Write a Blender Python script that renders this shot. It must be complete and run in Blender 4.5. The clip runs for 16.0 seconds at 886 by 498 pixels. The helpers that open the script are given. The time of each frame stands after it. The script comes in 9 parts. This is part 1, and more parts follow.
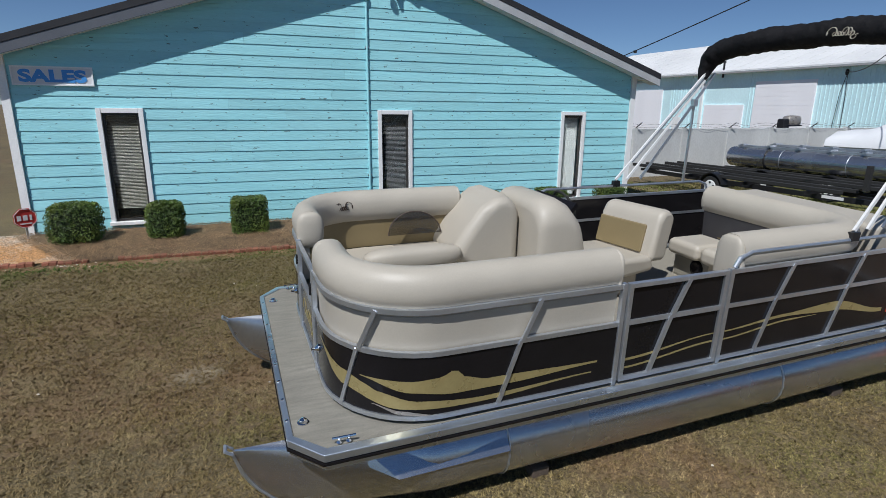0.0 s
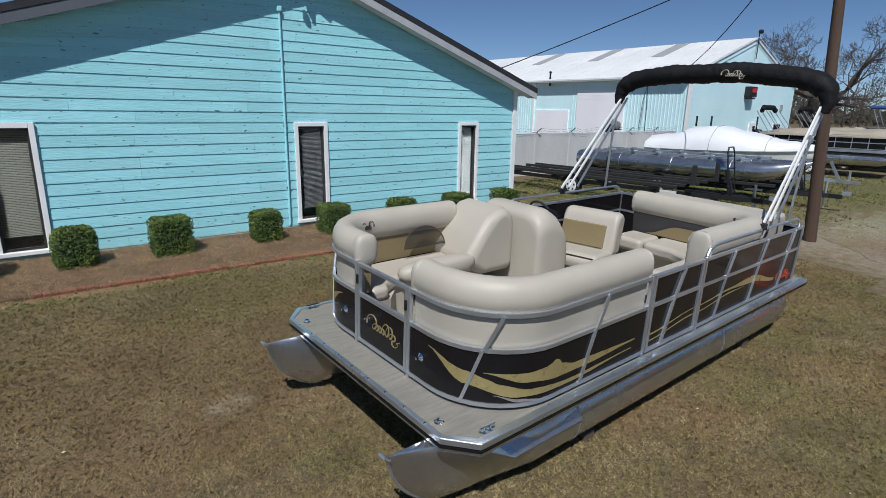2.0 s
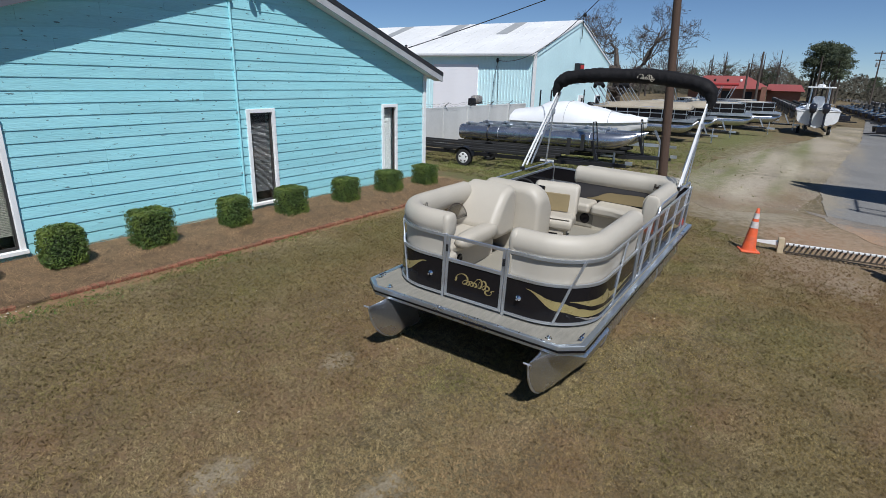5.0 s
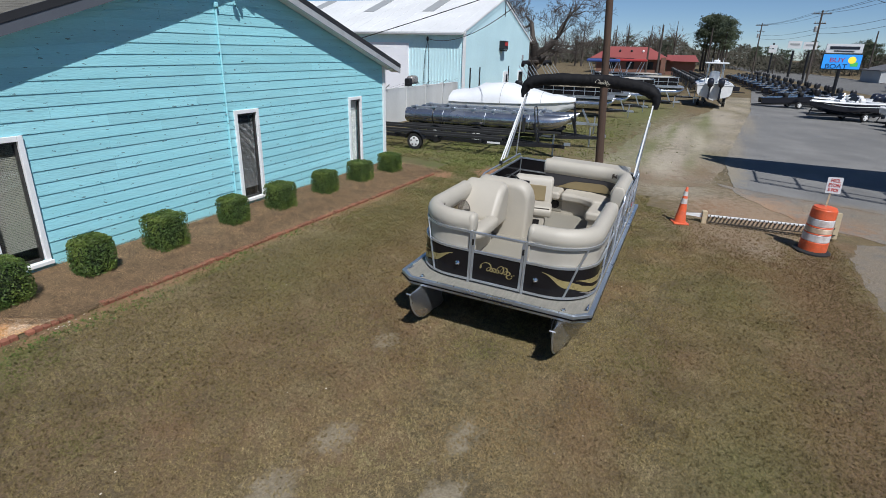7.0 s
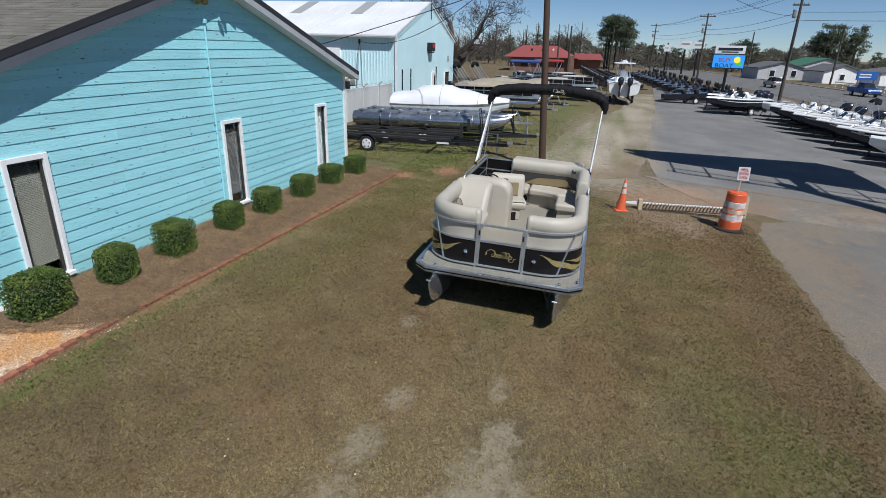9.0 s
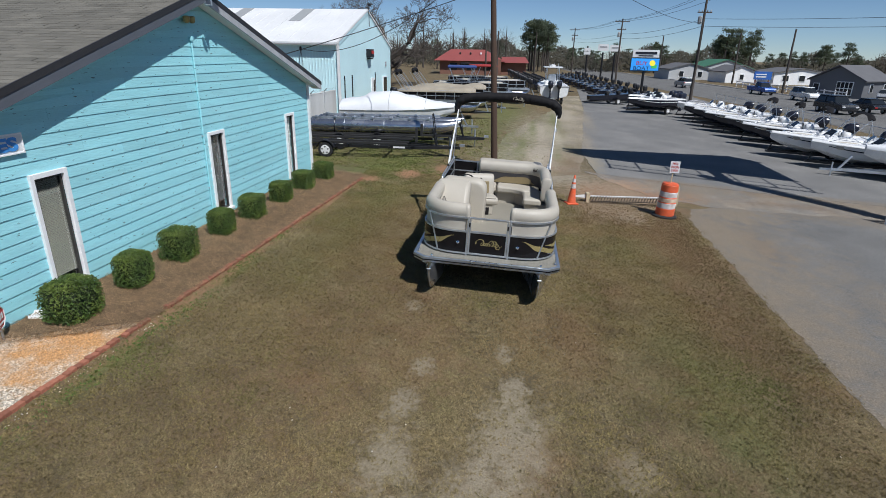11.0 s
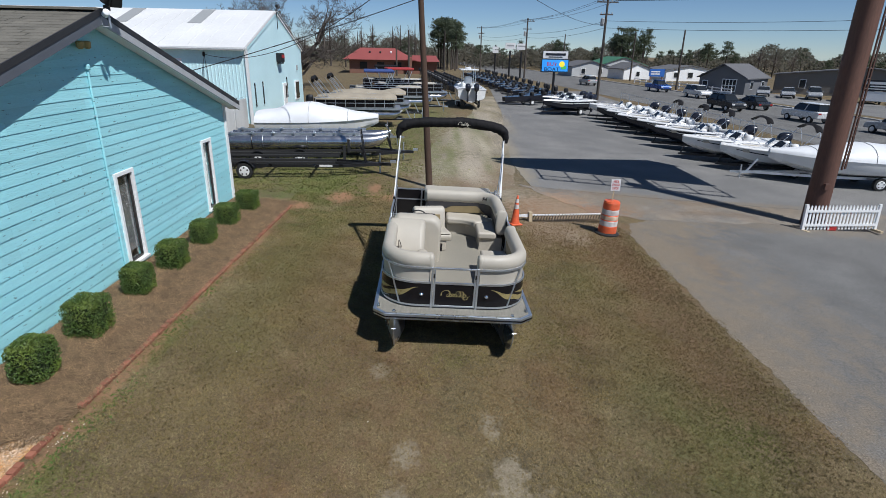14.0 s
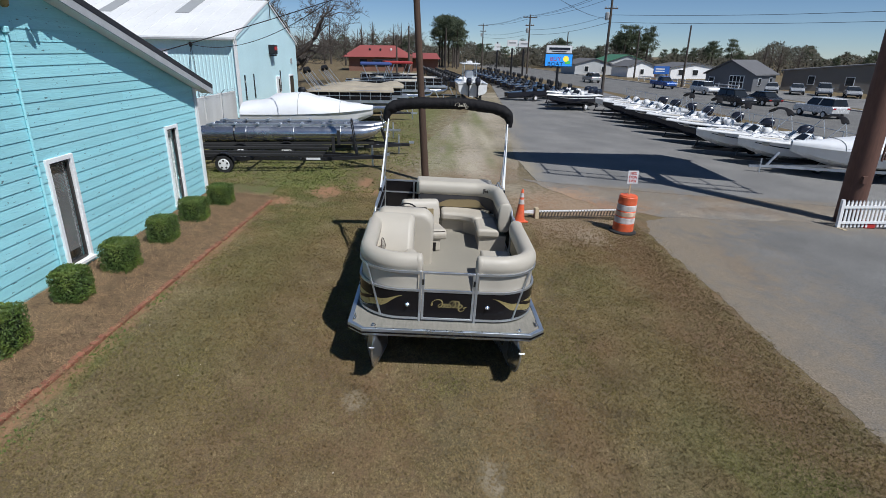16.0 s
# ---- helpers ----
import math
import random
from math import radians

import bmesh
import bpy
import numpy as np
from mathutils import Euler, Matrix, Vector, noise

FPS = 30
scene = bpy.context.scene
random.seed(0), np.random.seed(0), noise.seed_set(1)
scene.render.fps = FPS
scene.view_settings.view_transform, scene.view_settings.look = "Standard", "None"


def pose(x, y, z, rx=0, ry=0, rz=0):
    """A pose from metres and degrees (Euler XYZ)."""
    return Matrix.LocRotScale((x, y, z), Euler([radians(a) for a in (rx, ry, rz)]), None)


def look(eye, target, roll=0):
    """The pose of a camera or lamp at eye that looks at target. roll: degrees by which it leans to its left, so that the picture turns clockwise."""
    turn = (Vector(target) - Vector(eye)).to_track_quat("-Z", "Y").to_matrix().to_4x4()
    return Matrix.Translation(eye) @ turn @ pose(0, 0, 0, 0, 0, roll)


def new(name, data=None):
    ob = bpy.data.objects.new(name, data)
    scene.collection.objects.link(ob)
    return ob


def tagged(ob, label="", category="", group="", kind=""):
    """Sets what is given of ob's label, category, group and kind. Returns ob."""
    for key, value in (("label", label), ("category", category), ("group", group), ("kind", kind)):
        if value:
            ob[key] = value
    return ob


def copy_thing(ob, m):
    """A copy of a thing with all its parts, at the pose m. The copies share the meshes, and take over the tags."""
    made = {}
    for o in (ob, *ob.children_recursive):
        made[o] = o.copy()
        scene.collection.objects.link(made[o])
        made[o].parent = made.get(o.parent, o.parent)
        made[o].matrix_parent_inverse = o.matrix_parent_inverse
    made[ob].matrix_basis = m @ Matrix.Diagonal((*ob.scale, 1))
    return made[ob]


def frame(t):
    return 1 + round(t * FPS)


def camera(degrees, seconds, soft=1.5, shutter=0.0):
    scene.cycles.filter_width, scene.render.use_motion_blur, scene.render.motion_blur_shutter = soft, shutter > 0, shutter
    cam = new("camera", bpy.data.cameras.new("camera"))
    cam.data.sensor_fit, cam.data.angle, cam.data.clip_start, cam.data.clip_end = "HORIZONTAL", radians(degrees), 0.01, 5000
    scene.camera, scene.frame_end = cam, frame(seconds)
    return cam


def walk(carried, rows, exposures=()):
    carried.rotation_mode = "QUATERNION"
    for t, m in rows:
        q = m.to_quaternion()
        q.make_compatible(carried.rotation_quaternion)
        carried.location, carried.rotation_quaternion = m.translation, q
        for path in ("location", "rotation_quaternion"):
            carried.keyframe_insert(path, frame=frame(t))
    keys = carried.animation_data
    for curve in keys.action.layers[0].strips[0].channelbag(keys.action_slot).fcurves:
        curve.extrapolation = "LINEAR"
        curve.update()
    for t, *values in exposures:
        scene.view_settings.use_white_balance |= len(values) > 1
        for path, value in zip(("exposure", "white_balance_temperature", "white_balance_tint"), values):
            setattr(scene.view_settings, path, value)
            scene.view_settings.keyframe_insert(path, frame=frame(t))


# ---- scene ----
cam = camera(78.4, 16.0, soft=0.5)
PATH = [
    (0, (0.499, -0.299, 2.529), (1.177, 1.513, 2.022), 0.6),
    (0.5, (0.045, -0.222, 2.55), (0.865, 1.531, 2.044), 0.6),
    (1, (-0.43, -0.104, 2.602), (0.533, 1.576, 2.1), 0.7),
    (1.5, (-0.85, -0.006, 2.663), (0.226, 1.603, 2.162), 0.9),
    (2, (-1.301, 0.121, 2.748), (-0.098, 1.639, 2.249), 1.0),
    (2.5, (-1.701, 0.202, 2.761), (-0.399, 1.638, 2.268), 1.0),
    (3, (-2.132, 0.317, 2.812), (-0.733, 1.658, 2.318), 1.2),
    (3.5, (-2.542, 0.427, 2.894), (-1.079, 1.696, 2.392), 1.2),
    (4, (-2.987, 0.588, 2.934), (-1.476, 1.788, 2.408), 1.3),
    (6.5, (-5.216, 1.293, 3.614), (-3.545, 2.152, 2.929), 1.4),
    (7, (-5.57, 1.488, 3.779), (-3.868, 2.277, 3.086), 1.4),
    (7.5, (-5.938, 1.652, 3.884), (-4.207, 2.375, 3.192), 1.4),
    (8, (-6.37, 1.86, 3.96), (-4.61, 2.511, 3.268), 1.4),
    (8.5, (-6.766, 2.079, 4.024), (-4.987, 2.67, 3.328), 1.4),
    (9, (-7.182, 2.318, 4.094), (-5.38, 2.835, 3.398), 1.5),
    (11.5, (-8.946, 3.253, 4.433), (-7.078, 3.461, 3.752), 1.1),
    (12, (-9.231, 3.477, 4.619), (-7.356, 3.597, 3.935), 1.1),
    (12.5, (-9.272, 3.834, 4.858), (-7.396, 3.884, 4.169), 1.1),
    (13, (-8.683, 4.035, 5.024), (-6.805, 4.036, 4.337), 1.0),
    (13.5, (-8.081, 4.04, 5.005), (-6.202, 4.022, 4.318), 1.2),
    (14, (-7.509, 3.996, 4.902), (-5.632, 3.974, 4.212), 1.2),
    (14.5, (-7.088, 3.936, 4.733), (-5.211, 3.915, 4.043), 1.2),
    (15, (-6.69, 3.908, 4.557), (-4.813, 3.889, 3.867), 1.2),
    (15.5, (-6.307, 3.874, 4.435), (-4.43, 3.858, 3.744), 1.1),
    (16, (-5.898, 3.824, 4.303), (-4.02, 3.809, 3.614), 1.1),
]
walk(cam, [(t, look(eye, target, roll)) for t, eye, target, roll in PATH],
     [(0.0, -0.16, 6080.0, 8.5), (2.0, -0.12, 6080.0, 8.5), (5.0, 0.0, 6080.0, 8.5), (16.0, 0.0, 6080.0, 8.5)])

# ---- world and sun ----
SUN_DIR = Vector((0.52, 0.52, -1.0)).normalized()      # the way the light travels
sky_world = bpy.data.worlds.new("sky")
scene.world = sky_world
sky_world.use_nodes = True
wn = sky_world.node_tree.nodes
sky = wn.new("ShaderNodeTexSky")
sky.sky_type = "NISHITA"
sky.sun_disc = False
sky.sun_elevation = math.asin(-SUN_DIR.z)
sky.sun_rotation = math.atan2(-SUN_DIR.x, -SUN_DIR.y)
sky.air_density, sky.dust_density, sky.ozone_density = 0.68, 0.0, 4.8
sky.altitude = 600.0
wn["Background"].inputs["Strength"].default_value = 0.074
sky_world.node_tree.links.new(sky.outputs[0], wn["Background"].inputs["Color"])
sun_data = bpy.data.lights.new("sun", "SUN")
sun_data.energy, sun_data.angle, sun_data.color = 4.65, radians(0.55), (1.0, 0.96, 0.92)
sun = new("sun", sun_data)
sun.matrix_world = Matrix.Translation((-20, -20, 40)) @ SUN_DIR.to_track_quat("-Z", "Y").to_matrix().to_4x4()

# ---- tools ----
def material(name, color, rough=0.6, metal=0.0, var=0.12, scale=6.0, fine=60.0, bump=0.0, bump_scale=40.0,
             tint=None, tint_scale=1.2, tint_amount=0.0, coords="Object", rand=0.0, spec=0.5, stretch=None, island=0.0, speckle=None):
    """A surface with two scales of variation, an optional second tint in patches, and fine relief."""
    m = bpy.data.materials.new(name)
    m.use_nodes = True
    nt = m.node_tree
    n, l = nt.nodes, nt.links
    bsdf = n["Principled BSDF"]
    bsdf.inputs["Metallic"].default_value = metal
    bsdf.inputs["Specular IOR Level"].default_value = spec
    tc = n.new("ShaderNodeTexCoord")
    src = tc.outputs[coords]
    if stretch:
        mp = n.new("ShaderNodeMapping")
        mp.inputs["Scale"].default_value = stretch
        l.new(src, mp.inputs["Vector"])
        src = mp.outputs[0]

    def noise_tex(s, detail=3.0):
        t = n.new("ShaderNodeTexNoise")
        t.inputs["Scale"].default_value, t.inputs["Detail"].default_value = s, detail
        l.new(src, t.inputs["Vector"])
        return t.outputs["Fac"]

    def ramp(fac, lo, hi, a=0.3, b=0.7):
        r = n.new("ShaderNodeMapRange")
        r.inputs["From Min"].default_value, r.inputs["From Max"].default_value = a, b
        r.inputs["To Min"].default_value, r.inputs["To Max"].default_value = lo, hi
        l.new(fac, r.inputs["Value"])
        return r.outputs[0]

    def mix(kind, fac, a, b):
        x = n.new("ShaderNodeMix")
        x.data_type, x.blend_type = "RGBA", kind
        for sock, v in ((x.inputs[0], fac), (x.inputs[6], a), (x.inputs[7], b)):
            if hasattr(v, "is_output"):
                l.new(v, sock)
            else:
                sock.default_value = v
        return x.outputs[2]

    col = (*color, 1.0)
    base = col
    if tint:
        base = mix("MIX", ramp(noise_tex(tint_scale, 4.0), 0.0, tint_amount, 0.42, 0.66), col, (*tint, 1.0))
    big, small = noise_tex(scale, 4.0), noise_tex(fine, 2.0)
    shade = n.new("ShaderNodeMath")
    shade.operation = "MULTIPLY"
    l.new(ramp(big, 1 - var, 1 + var), shade.inputs[0])
    l.new(ramp(small, 1 - (speckle or var * 0.7), 1 + (speckle or var * 0.7)), shade.inputs[1])
    value = shade.outputs[0]
    for amount, node, out in ((rand, "ShaderNodeObjectInfo", "Random"), (island, "ShaderNodeNewGeometry", "Random Per Island")):
        if amount:
            oi = n.new(node)
            m2 = n.new("ShaderNodeMath")
            m2.operation = "MULTIPLY"
            l.new(value, m2.inputs[0])
            l.new(ramp(oi.outputs[out], 1 - amount, 1 + amount, 0.0, 1.0), m2.inputs[1])
            value = m2.outputs[0]
    vec = n.new("ShaderNodeCombineColor")
    for i in range(3):
        l.new(value, vec.inputs[i])
    l.new(mix("MULTIPLY", 1.0, base, vec.outputs[0]), bsdf.inputs["Base Color"])
    l.new(ramp(big, max(0.02, rough - 0.08), min(1.0, rough + 0.08)), bsdf.inputs["Roughness"])
    if bump:
        b = n.new("ShaderNodeBump")
        b.inputs["Strength"].default_value, b.inputs["Distance"].default_value = min(1.0, bump), 0.02 * max(1.0, bump)
        l.new(noise_tex(bump_scale, 4.0), b.inputs["Height"])
        l.new(b.outputs[0], bsdf.inputs["Normal"])
    return m


def glass_material(name, color, rough=0.03, alpha=0.3):
    m = bpy.data.materials.new(name)
    m.use_nodes = True
    b = m.node_tree.nodes["Principled BSDF"]
    b.inputs["Base Color"].default_value = (*color, 1)
    b.inputs["Roughness"].default_value = rough
    b.inputs["Alpha"].default_value = alpha
    return m


def light_material(name, color, strength):
    m = bpy.data.materials.new(name)
    m.use_nodes = True
    b = m.node_tree.nodes["Principled BSDF"]
    b.inputs["Base Color"].default_value = (*color, 1)
    b.inputs["Emission Color"].default_value = (*color, 1)
    b.inputs["Emission Strength"].default_value = strength
    return m


def ground_z(y, x=0.0):
    """The lot falls from the shop towards the road, and lies flatter past the shop's east corner."""
    e = min(max((x - 9.6) / 3.8, 0.0), 1.0)
    top = 11.0 - 4.8 * e * e * (3 - 2 * e)
    return -0.03 + 0.047 * (min(max(y, -14.0), top) - 3.1)


class Geo:
    """Collects corners and faces of one mesh."""

    def __init__(self):
        self.v, self.f = [], []

    def add(self, verts, faces):
        k = len(self.v)
        self.v += [tuple(p) for p in verts]
        self.f += [tuple(k + i for i in f) for f in faces]
        return self

    def box(self, c, s, rz=0.0, rx=0.0, ry=0.0):
        m = pose(*c, rx, ry, rz)
        p = [m @ Vector((sx * s[0] / 2, sy * s[1] / 2, sz * s[2] / 2)) for sx, sy, sz in
             ((-1, -1, -1), (1, -1, -1), (1, 1, -1), (-1, 1, -1), (-1, -1, 1), (1, -1, 1), (1, 1, 1), (-1, 1, 1))]
        return self.add(p, [(0, 3, 2, 1), (4, 5, 6, 7), (0, 1, 5, 4), (1, 2, 6, 5), (2, 3, 7, 6), (3, 0, 4, 7)])

    def loft(self, rings, caps=True, closed=False):
        n = len(rings[0])
        verts = [p for r in rings for p in r]
        faces = []
        m = len(rings)
        for i in range(m if closed else m - 1):
            for j in range(n):
                a, b = i * n + j, i * n + (j + 1) % n
                c, d = ((i + 1) % m) * n + (j + 1) % n, ((i + 1) % m) * n + j
                faces.append((a, b, c, d))
        if caps and not closed:
            faces += [tuple(reversed(range(n))), tuple(range((m - 1) * n, m * n))]
        return self.add(verts, faces)

    def sweep(self, path, section, closed=False, up=(0, 0, 1)):
        """Sweeps a list of (side, up) pairs along a path; side points to the right of the way."""
        path = [Vector(p) for p in path]
        n = len(path)
        rings = []
        for i, p in enumerate(path):
            a = path[i - 1] if i > 0 or closed else p
            b = path[(i + 1) % n] if i < n - 1 or closed else p
            d1, d2 = (p - a), (b - p)
            t = (d1.normalized() if d1.length > 1e-9 else Vector()) + (d2.normalized() if d2.length > 1e-9 else Vector())
            t.normalize()
            u = Vector(up)
            if abs(t.dot(u)) > 0.97:
                u = Vector((1, 0, 0)) if abs(t.x) < 0.9 else Vector((0, 1, 0))
            side = t.cross(u).normalized()
            top = side.cross(t).normalized()
            k = 1.0
            if d1.length > 1e-9 and d2.length > 1e-9:
                k = 1.0 / max(0.5, math.cos(d1.angle(d2) / 2))
            rings.append([p + side * s[0] * k + top * s[1] for s in section])
        return self.loft(rings, closed=closed)

    def tube(self, path, r, n=8, closed=False):
        return self.sweep(path, [(r * math.cos(2 * math.pi * i / n), r * math.sin(2 * math.pi * i / n)) for i in range(n)], closed)

    def bar(self, path, w, h, closed=False, up=(0, 0, 1)):
        return self.sweep(path, [(-w / 2, -h / 2), (w / 2, -h / 2), (w / 2, h / 2), (-w / 2, h / 2)], closed, up)

    def prism(self, poly, lo, hi, axis="z"):
        """Extrudes a polygon given in the two other axes."""
        def put(p, h):
            return {"z": (p[0], p[1], h), "y": (p[0], h, p[1]), "x": (h, p[0], p[1])}[axis]
        return self.loft([[put(p, lo) for p in poly], [put(p, hi) for p in poly]])

    def lathe(self, c, profile, n=16, axis="z"):
        rings = []
        for r, h in profile:
            ring = []
            for i in range(n):
                a = 2 * math.pi * i / n
                q = (r * math.cos(a), r * math.sin(a), h)
                if axis == "x":
                    q = (q[2], q[0], q[1])
                if axis == "y":
                    q = (q[0], q[2], q[1])
                ring.append((c[0] + q[0], c[1] + q[1], c[2] + q[2]))
            rings.append(ring)
        return self.loft(rings)

    def blob(self, c, s, n=10, power=2.6):
        """A rounded cushion-like block of size s."""
        rings = []
        for i in range(n + 1):
            b = -math.pi / 2 + math.pi * i / n
            cb, sb = max(1e-3, math.cos(b)), math.sin(b)
            e = 2 / power
            ring = []
            for j in range(2 * n):
                a = math.pi * j / n
                ca, sa = math.cos(a), math.sin(a)
                def sp(q):
                    return math.copysign(abs(q) ** e, q)
                ring.append((c[0] + s[0] / 2 * sp(cb) * sp(ca), c[1] + s[1] / 2 * sp(cb) * sp(sa), c[2] + s[2] / 2 * sp(sb)))
            rings.append(ring)
        return self.loft(rings)

    def shift(self, dx, dy, dz):
        self.v = [(p[0] + dx, p[1] + dy, p[2] + dz) for p in self.v]
        return self

    def turn(self, m):
        self.v = [tuple(m @ Vector(p)) for p in self.v]
        return self


def mesh_of(name, geo, mat, smooth=0.0, fix=True):
    me = bpy.data.meshes.new(name)
    me.from_pydata(geo.v, [], geo.f)
    if fix:
        bm = bmesh.new()
        bm.from_mesh(me)
        bmesh.ops.recalc_face_normals(bm, faces=bm.faces)
        bm.to_mesh(me)
        bm.free()
    me.materials.append(mat)
    if smooth:
        me.polygons.foreach_set("use_smooth", [True] * len(me.polygons))
        me.set_sharp_from_angle(angle=radians(smooth))
    me.update()
    return me


def part(name, geo, mat, parent=None, label="", smooth=0.0, bevel=0.0, seg=2):
    ob = new(name, mesh_of(name, geo, mat, smooth))
    if bevel:
        b = ob.modifiers.new("bevel", "BEVEL")
        b.width, b.segments, b.limit_method, b.angle_limit = bevel, seg, "ANGLE", radians(35)
        ob.data.polygons.foreach_set("use_smooth", [True] * len(ob.data.polygons))
        b.harden_normals = True
    ob.parent = parent
    return tagged(ob, label)


def thing(name, label, category, m=None, group=""):
    ob = new(name)
    ob.empty_display_size = 0.2
    if m is not None:
        ob.matrix_basis = m
    return tagged(ob, label, category, group)


def arc(c, r, a0, a1, n=8):
    return [(c[0] + r * math.cos(radians(a0 + (a1 - a0) * i / n)), c[1] + r * math.sin(radians(a0 + (a1 - a0) * i / n))) for i in range(n + 1)]


def along(path, lengths):
    """Points at given lengths along a path of 2D or 3D points, with unit tangents."""
    pts = [Vector((*p, 0)) if len(p) == 2 else Vector(p) for p in path]
    acc = [0.0]
    for a, b in zip(pts, pts[1:]):
        acc.append(acc[-1] + (b - a).length)
    out = []
    for s in lengths:
        s = min(max(s, 0.0), acc[-1])
        i = max(k for k in range(len(acc) - 1) if acc[k] <= s + 1e-9)
        d = pts[i + 1] - pts[i]
        out.append((pts[i] + d * ((s - acc[i]) / max(1e-9, d.length)), d.normalized()))
    return out


def path_length(path):
    pts = [Vector((*p, 0)) if len(p) == 2 else Vector(p) for p in path]
    return sum((b - a).length for a, b in zip(pts, pts[1:]))


def offset_path(path, d):
    """Moves a 2D path to its right by d."""
    out = []
    for i, p in enumerate(path):
        a, b = Vector(path[max(0, i - 1)]), Vector(path[min(len(path) - 1, i + 1)])
        t = (b - a).normalized()
        out.append((p[0] + t.y * d, p[1] - t.x * d))
    return out

# ---- materials ----
M = {}
M["siding"] = material("painted_siding", (0.335, 0.70, 0.755), 0.62, var=0.05, scale=2.0, fine=25, bump=0.28, bump_scale=28, tint=(0.40, 0.73, 0.78), tint_scale=1.6, tint_amount=0.35, rand=0.05, stretch=(0.35, 1, 3))


def paint_chips(m, rgb, scale, stretch, level, amount):
    """Small flaked spots where the paint has gone from a surface."""
    nt = m.node_tree
    n, l = nt.nodes, nt.links
    bsdf = n["Principled BSDF"]
    col = bsdf.inputs["Base Color"].links[0].from_socket
    geo = n.new("ShaderNodeNewGeometry")
    mp = n.new("ShaderNodeMapping")
    mp.inputs["Scale"].default_value = stretch
    l.new(geo.outputs["Position"], mp.inputs["Vector"])
    nz = n.new("ShaderNodeTexNoise")
    nz.inputs["Scale"].default_value, nz.inputs["Detail"].default_value, nz.inputs["Roughness"].default_value = scale, 5.0, 0.6
    l.new(mp.outputs[0], nz.inputs["Vector"])
    r = n.new("ShaderNodeMapRange")
    for k, v in zip(("From Min", "From Max", "To Min", "To Max"), (level, level + 0.03, 0.0, amount)):
        r.inputs[k].default_value = v
    l.new(nz.outputs["Fac"], r.inputs["Value"])
    mx = n.new("ShaderNodeMix")
    mx.data_type = "RGBA"
    l.new(r.outputs[0], mx.inputs[0])
    l.new(col, mx.inputs[6])
    mx.inputs[7].default_value = (*rgb, 1)
    l.new(mx.outputs[2], bsdf.inputs["Base Color"])
    return m


paint_chips(M["siding"], (0.07, 0.10, 0.11), 13.0, (0.55, 1, 1.9), 0.648, 0.85)
M["white_trim"] = material("white_trim_paint", (0.84, 0.84, 0.83), 0.5, var=0.05, scale=3, fine=40, bump=0.05)
M["drip"] = material("dark_drip_edge", (0.035, 0.034, 0.036), 0.5, 0.2, var=0.1)
M["rake_pale"] = material("pale_grey_rake_paint", (0.42, 0.43, 0.44), 0.6, var=0.08, scale=3)
M["soffit"] = material("soffit_paint", (0.10, 0.11, 0.13), 0.6, var=0.06, scale=3)
M["shingle"] = material("grey_asphalt_shingle", (0.152, 0.142, 0.118), 0.95, var=0.16, scale=2.2, fine=90, speckle=0.22, bump=0.4, bump_scale=150, island=0.13, stretch=(2.2, 0.5, 1))
M["dark_blind"] = material("grey_window_blind", (0.10, 0.10, 0.105), 0.7, var=0.06)
M["sash"] = material("dark_bronze_sash", (0.045, 0.042, 0.040), 0.4, 0.3, var=0.1)
M["blind"] = material("window_blind", (0.215, 0.205, 0.172), 0.7, var=0.06)
# Near-black: the dimness inside the shop is put into this colour.
M["dark_room"] = material("unlit_interior", (0.03, 0.03, 0.035), 0.8)
M["pane"] = glass_material("window_glass", (0.85, 0.9, 0.9), 0.0, 1.0)
M["pane"].node_tree.nodes["Principled BSDF"].inputs["Transmission Weight"].default_value = 1.0
M["lawn"] = material("dormant_lawn_soil", (0.155, 0.118, 0.056), 0.95, var=0.16, scale=1.3, fine=58, speckle=0.6, bump=0.9, bump_scale=60, tint=(0.10, 0.074, 0.04), tint_scale=0.35, tint_amount=0.5)
M["grass"] = material("dormant_grass_blades", (0.262, 0.202, 0.090), 0.8, var=0.15, scale=0.9, fine=55, speckle=0.5, tint=(0.178, 0.155, 0.056), tint_scale=0.4, tint_amount=0.6, island=0.42, spec=0.2)
M["fresh_grass"] = material("fresh_green_grass", (0.085, 0.15, 0.03), 0.7, var=0.2, scale=2, island=0.4, spec=0.2)
M["asphalt"] = material("worn_asphalt", (0.170, 0.166, 0.158), 0.9, var=0.14, scale=0.5, fine=26, speckle=0.3, bump=0.5, bump_scale=60, tint=(0.205, 0.198, 0.186), tint_scale=0.25, tint_amount=0.6)
M["coarse_grass"] = material("coarse_olive_grass", (0.150, 0.168, 0.048), 0.8, var=0.2, scale=0.9, fine=40, speckle=0.4, tint=(0.23, 0.19, 0.085), tint_scale=0.5, tint_amount=0.8, island=0.4, spec=0.2)
M["driveway"] = material("pale_weathered_asphalt", (0.136, 0.132, 0.124), 0.9, var=0.14, scale=0.8, fine=38, speckle=0.42, bump=0.5, bump_scale=70, tint=(0.158, 0.155, 0.146), tint_scale=0.4, tint_amount=0.8)
M["dirt"] = material("packed_sandy_dirt", (0.31, 0.265, 0.195), 0.95, var=0.24, scale=0.9, fine=26, speckle=0.5, bump=0.6, bump_scale=25, tint=(0.165, 0.14, 0.08), tint_scale=0.45, tint_amount=1.0, stretch=(0.6, 1.3, 1))
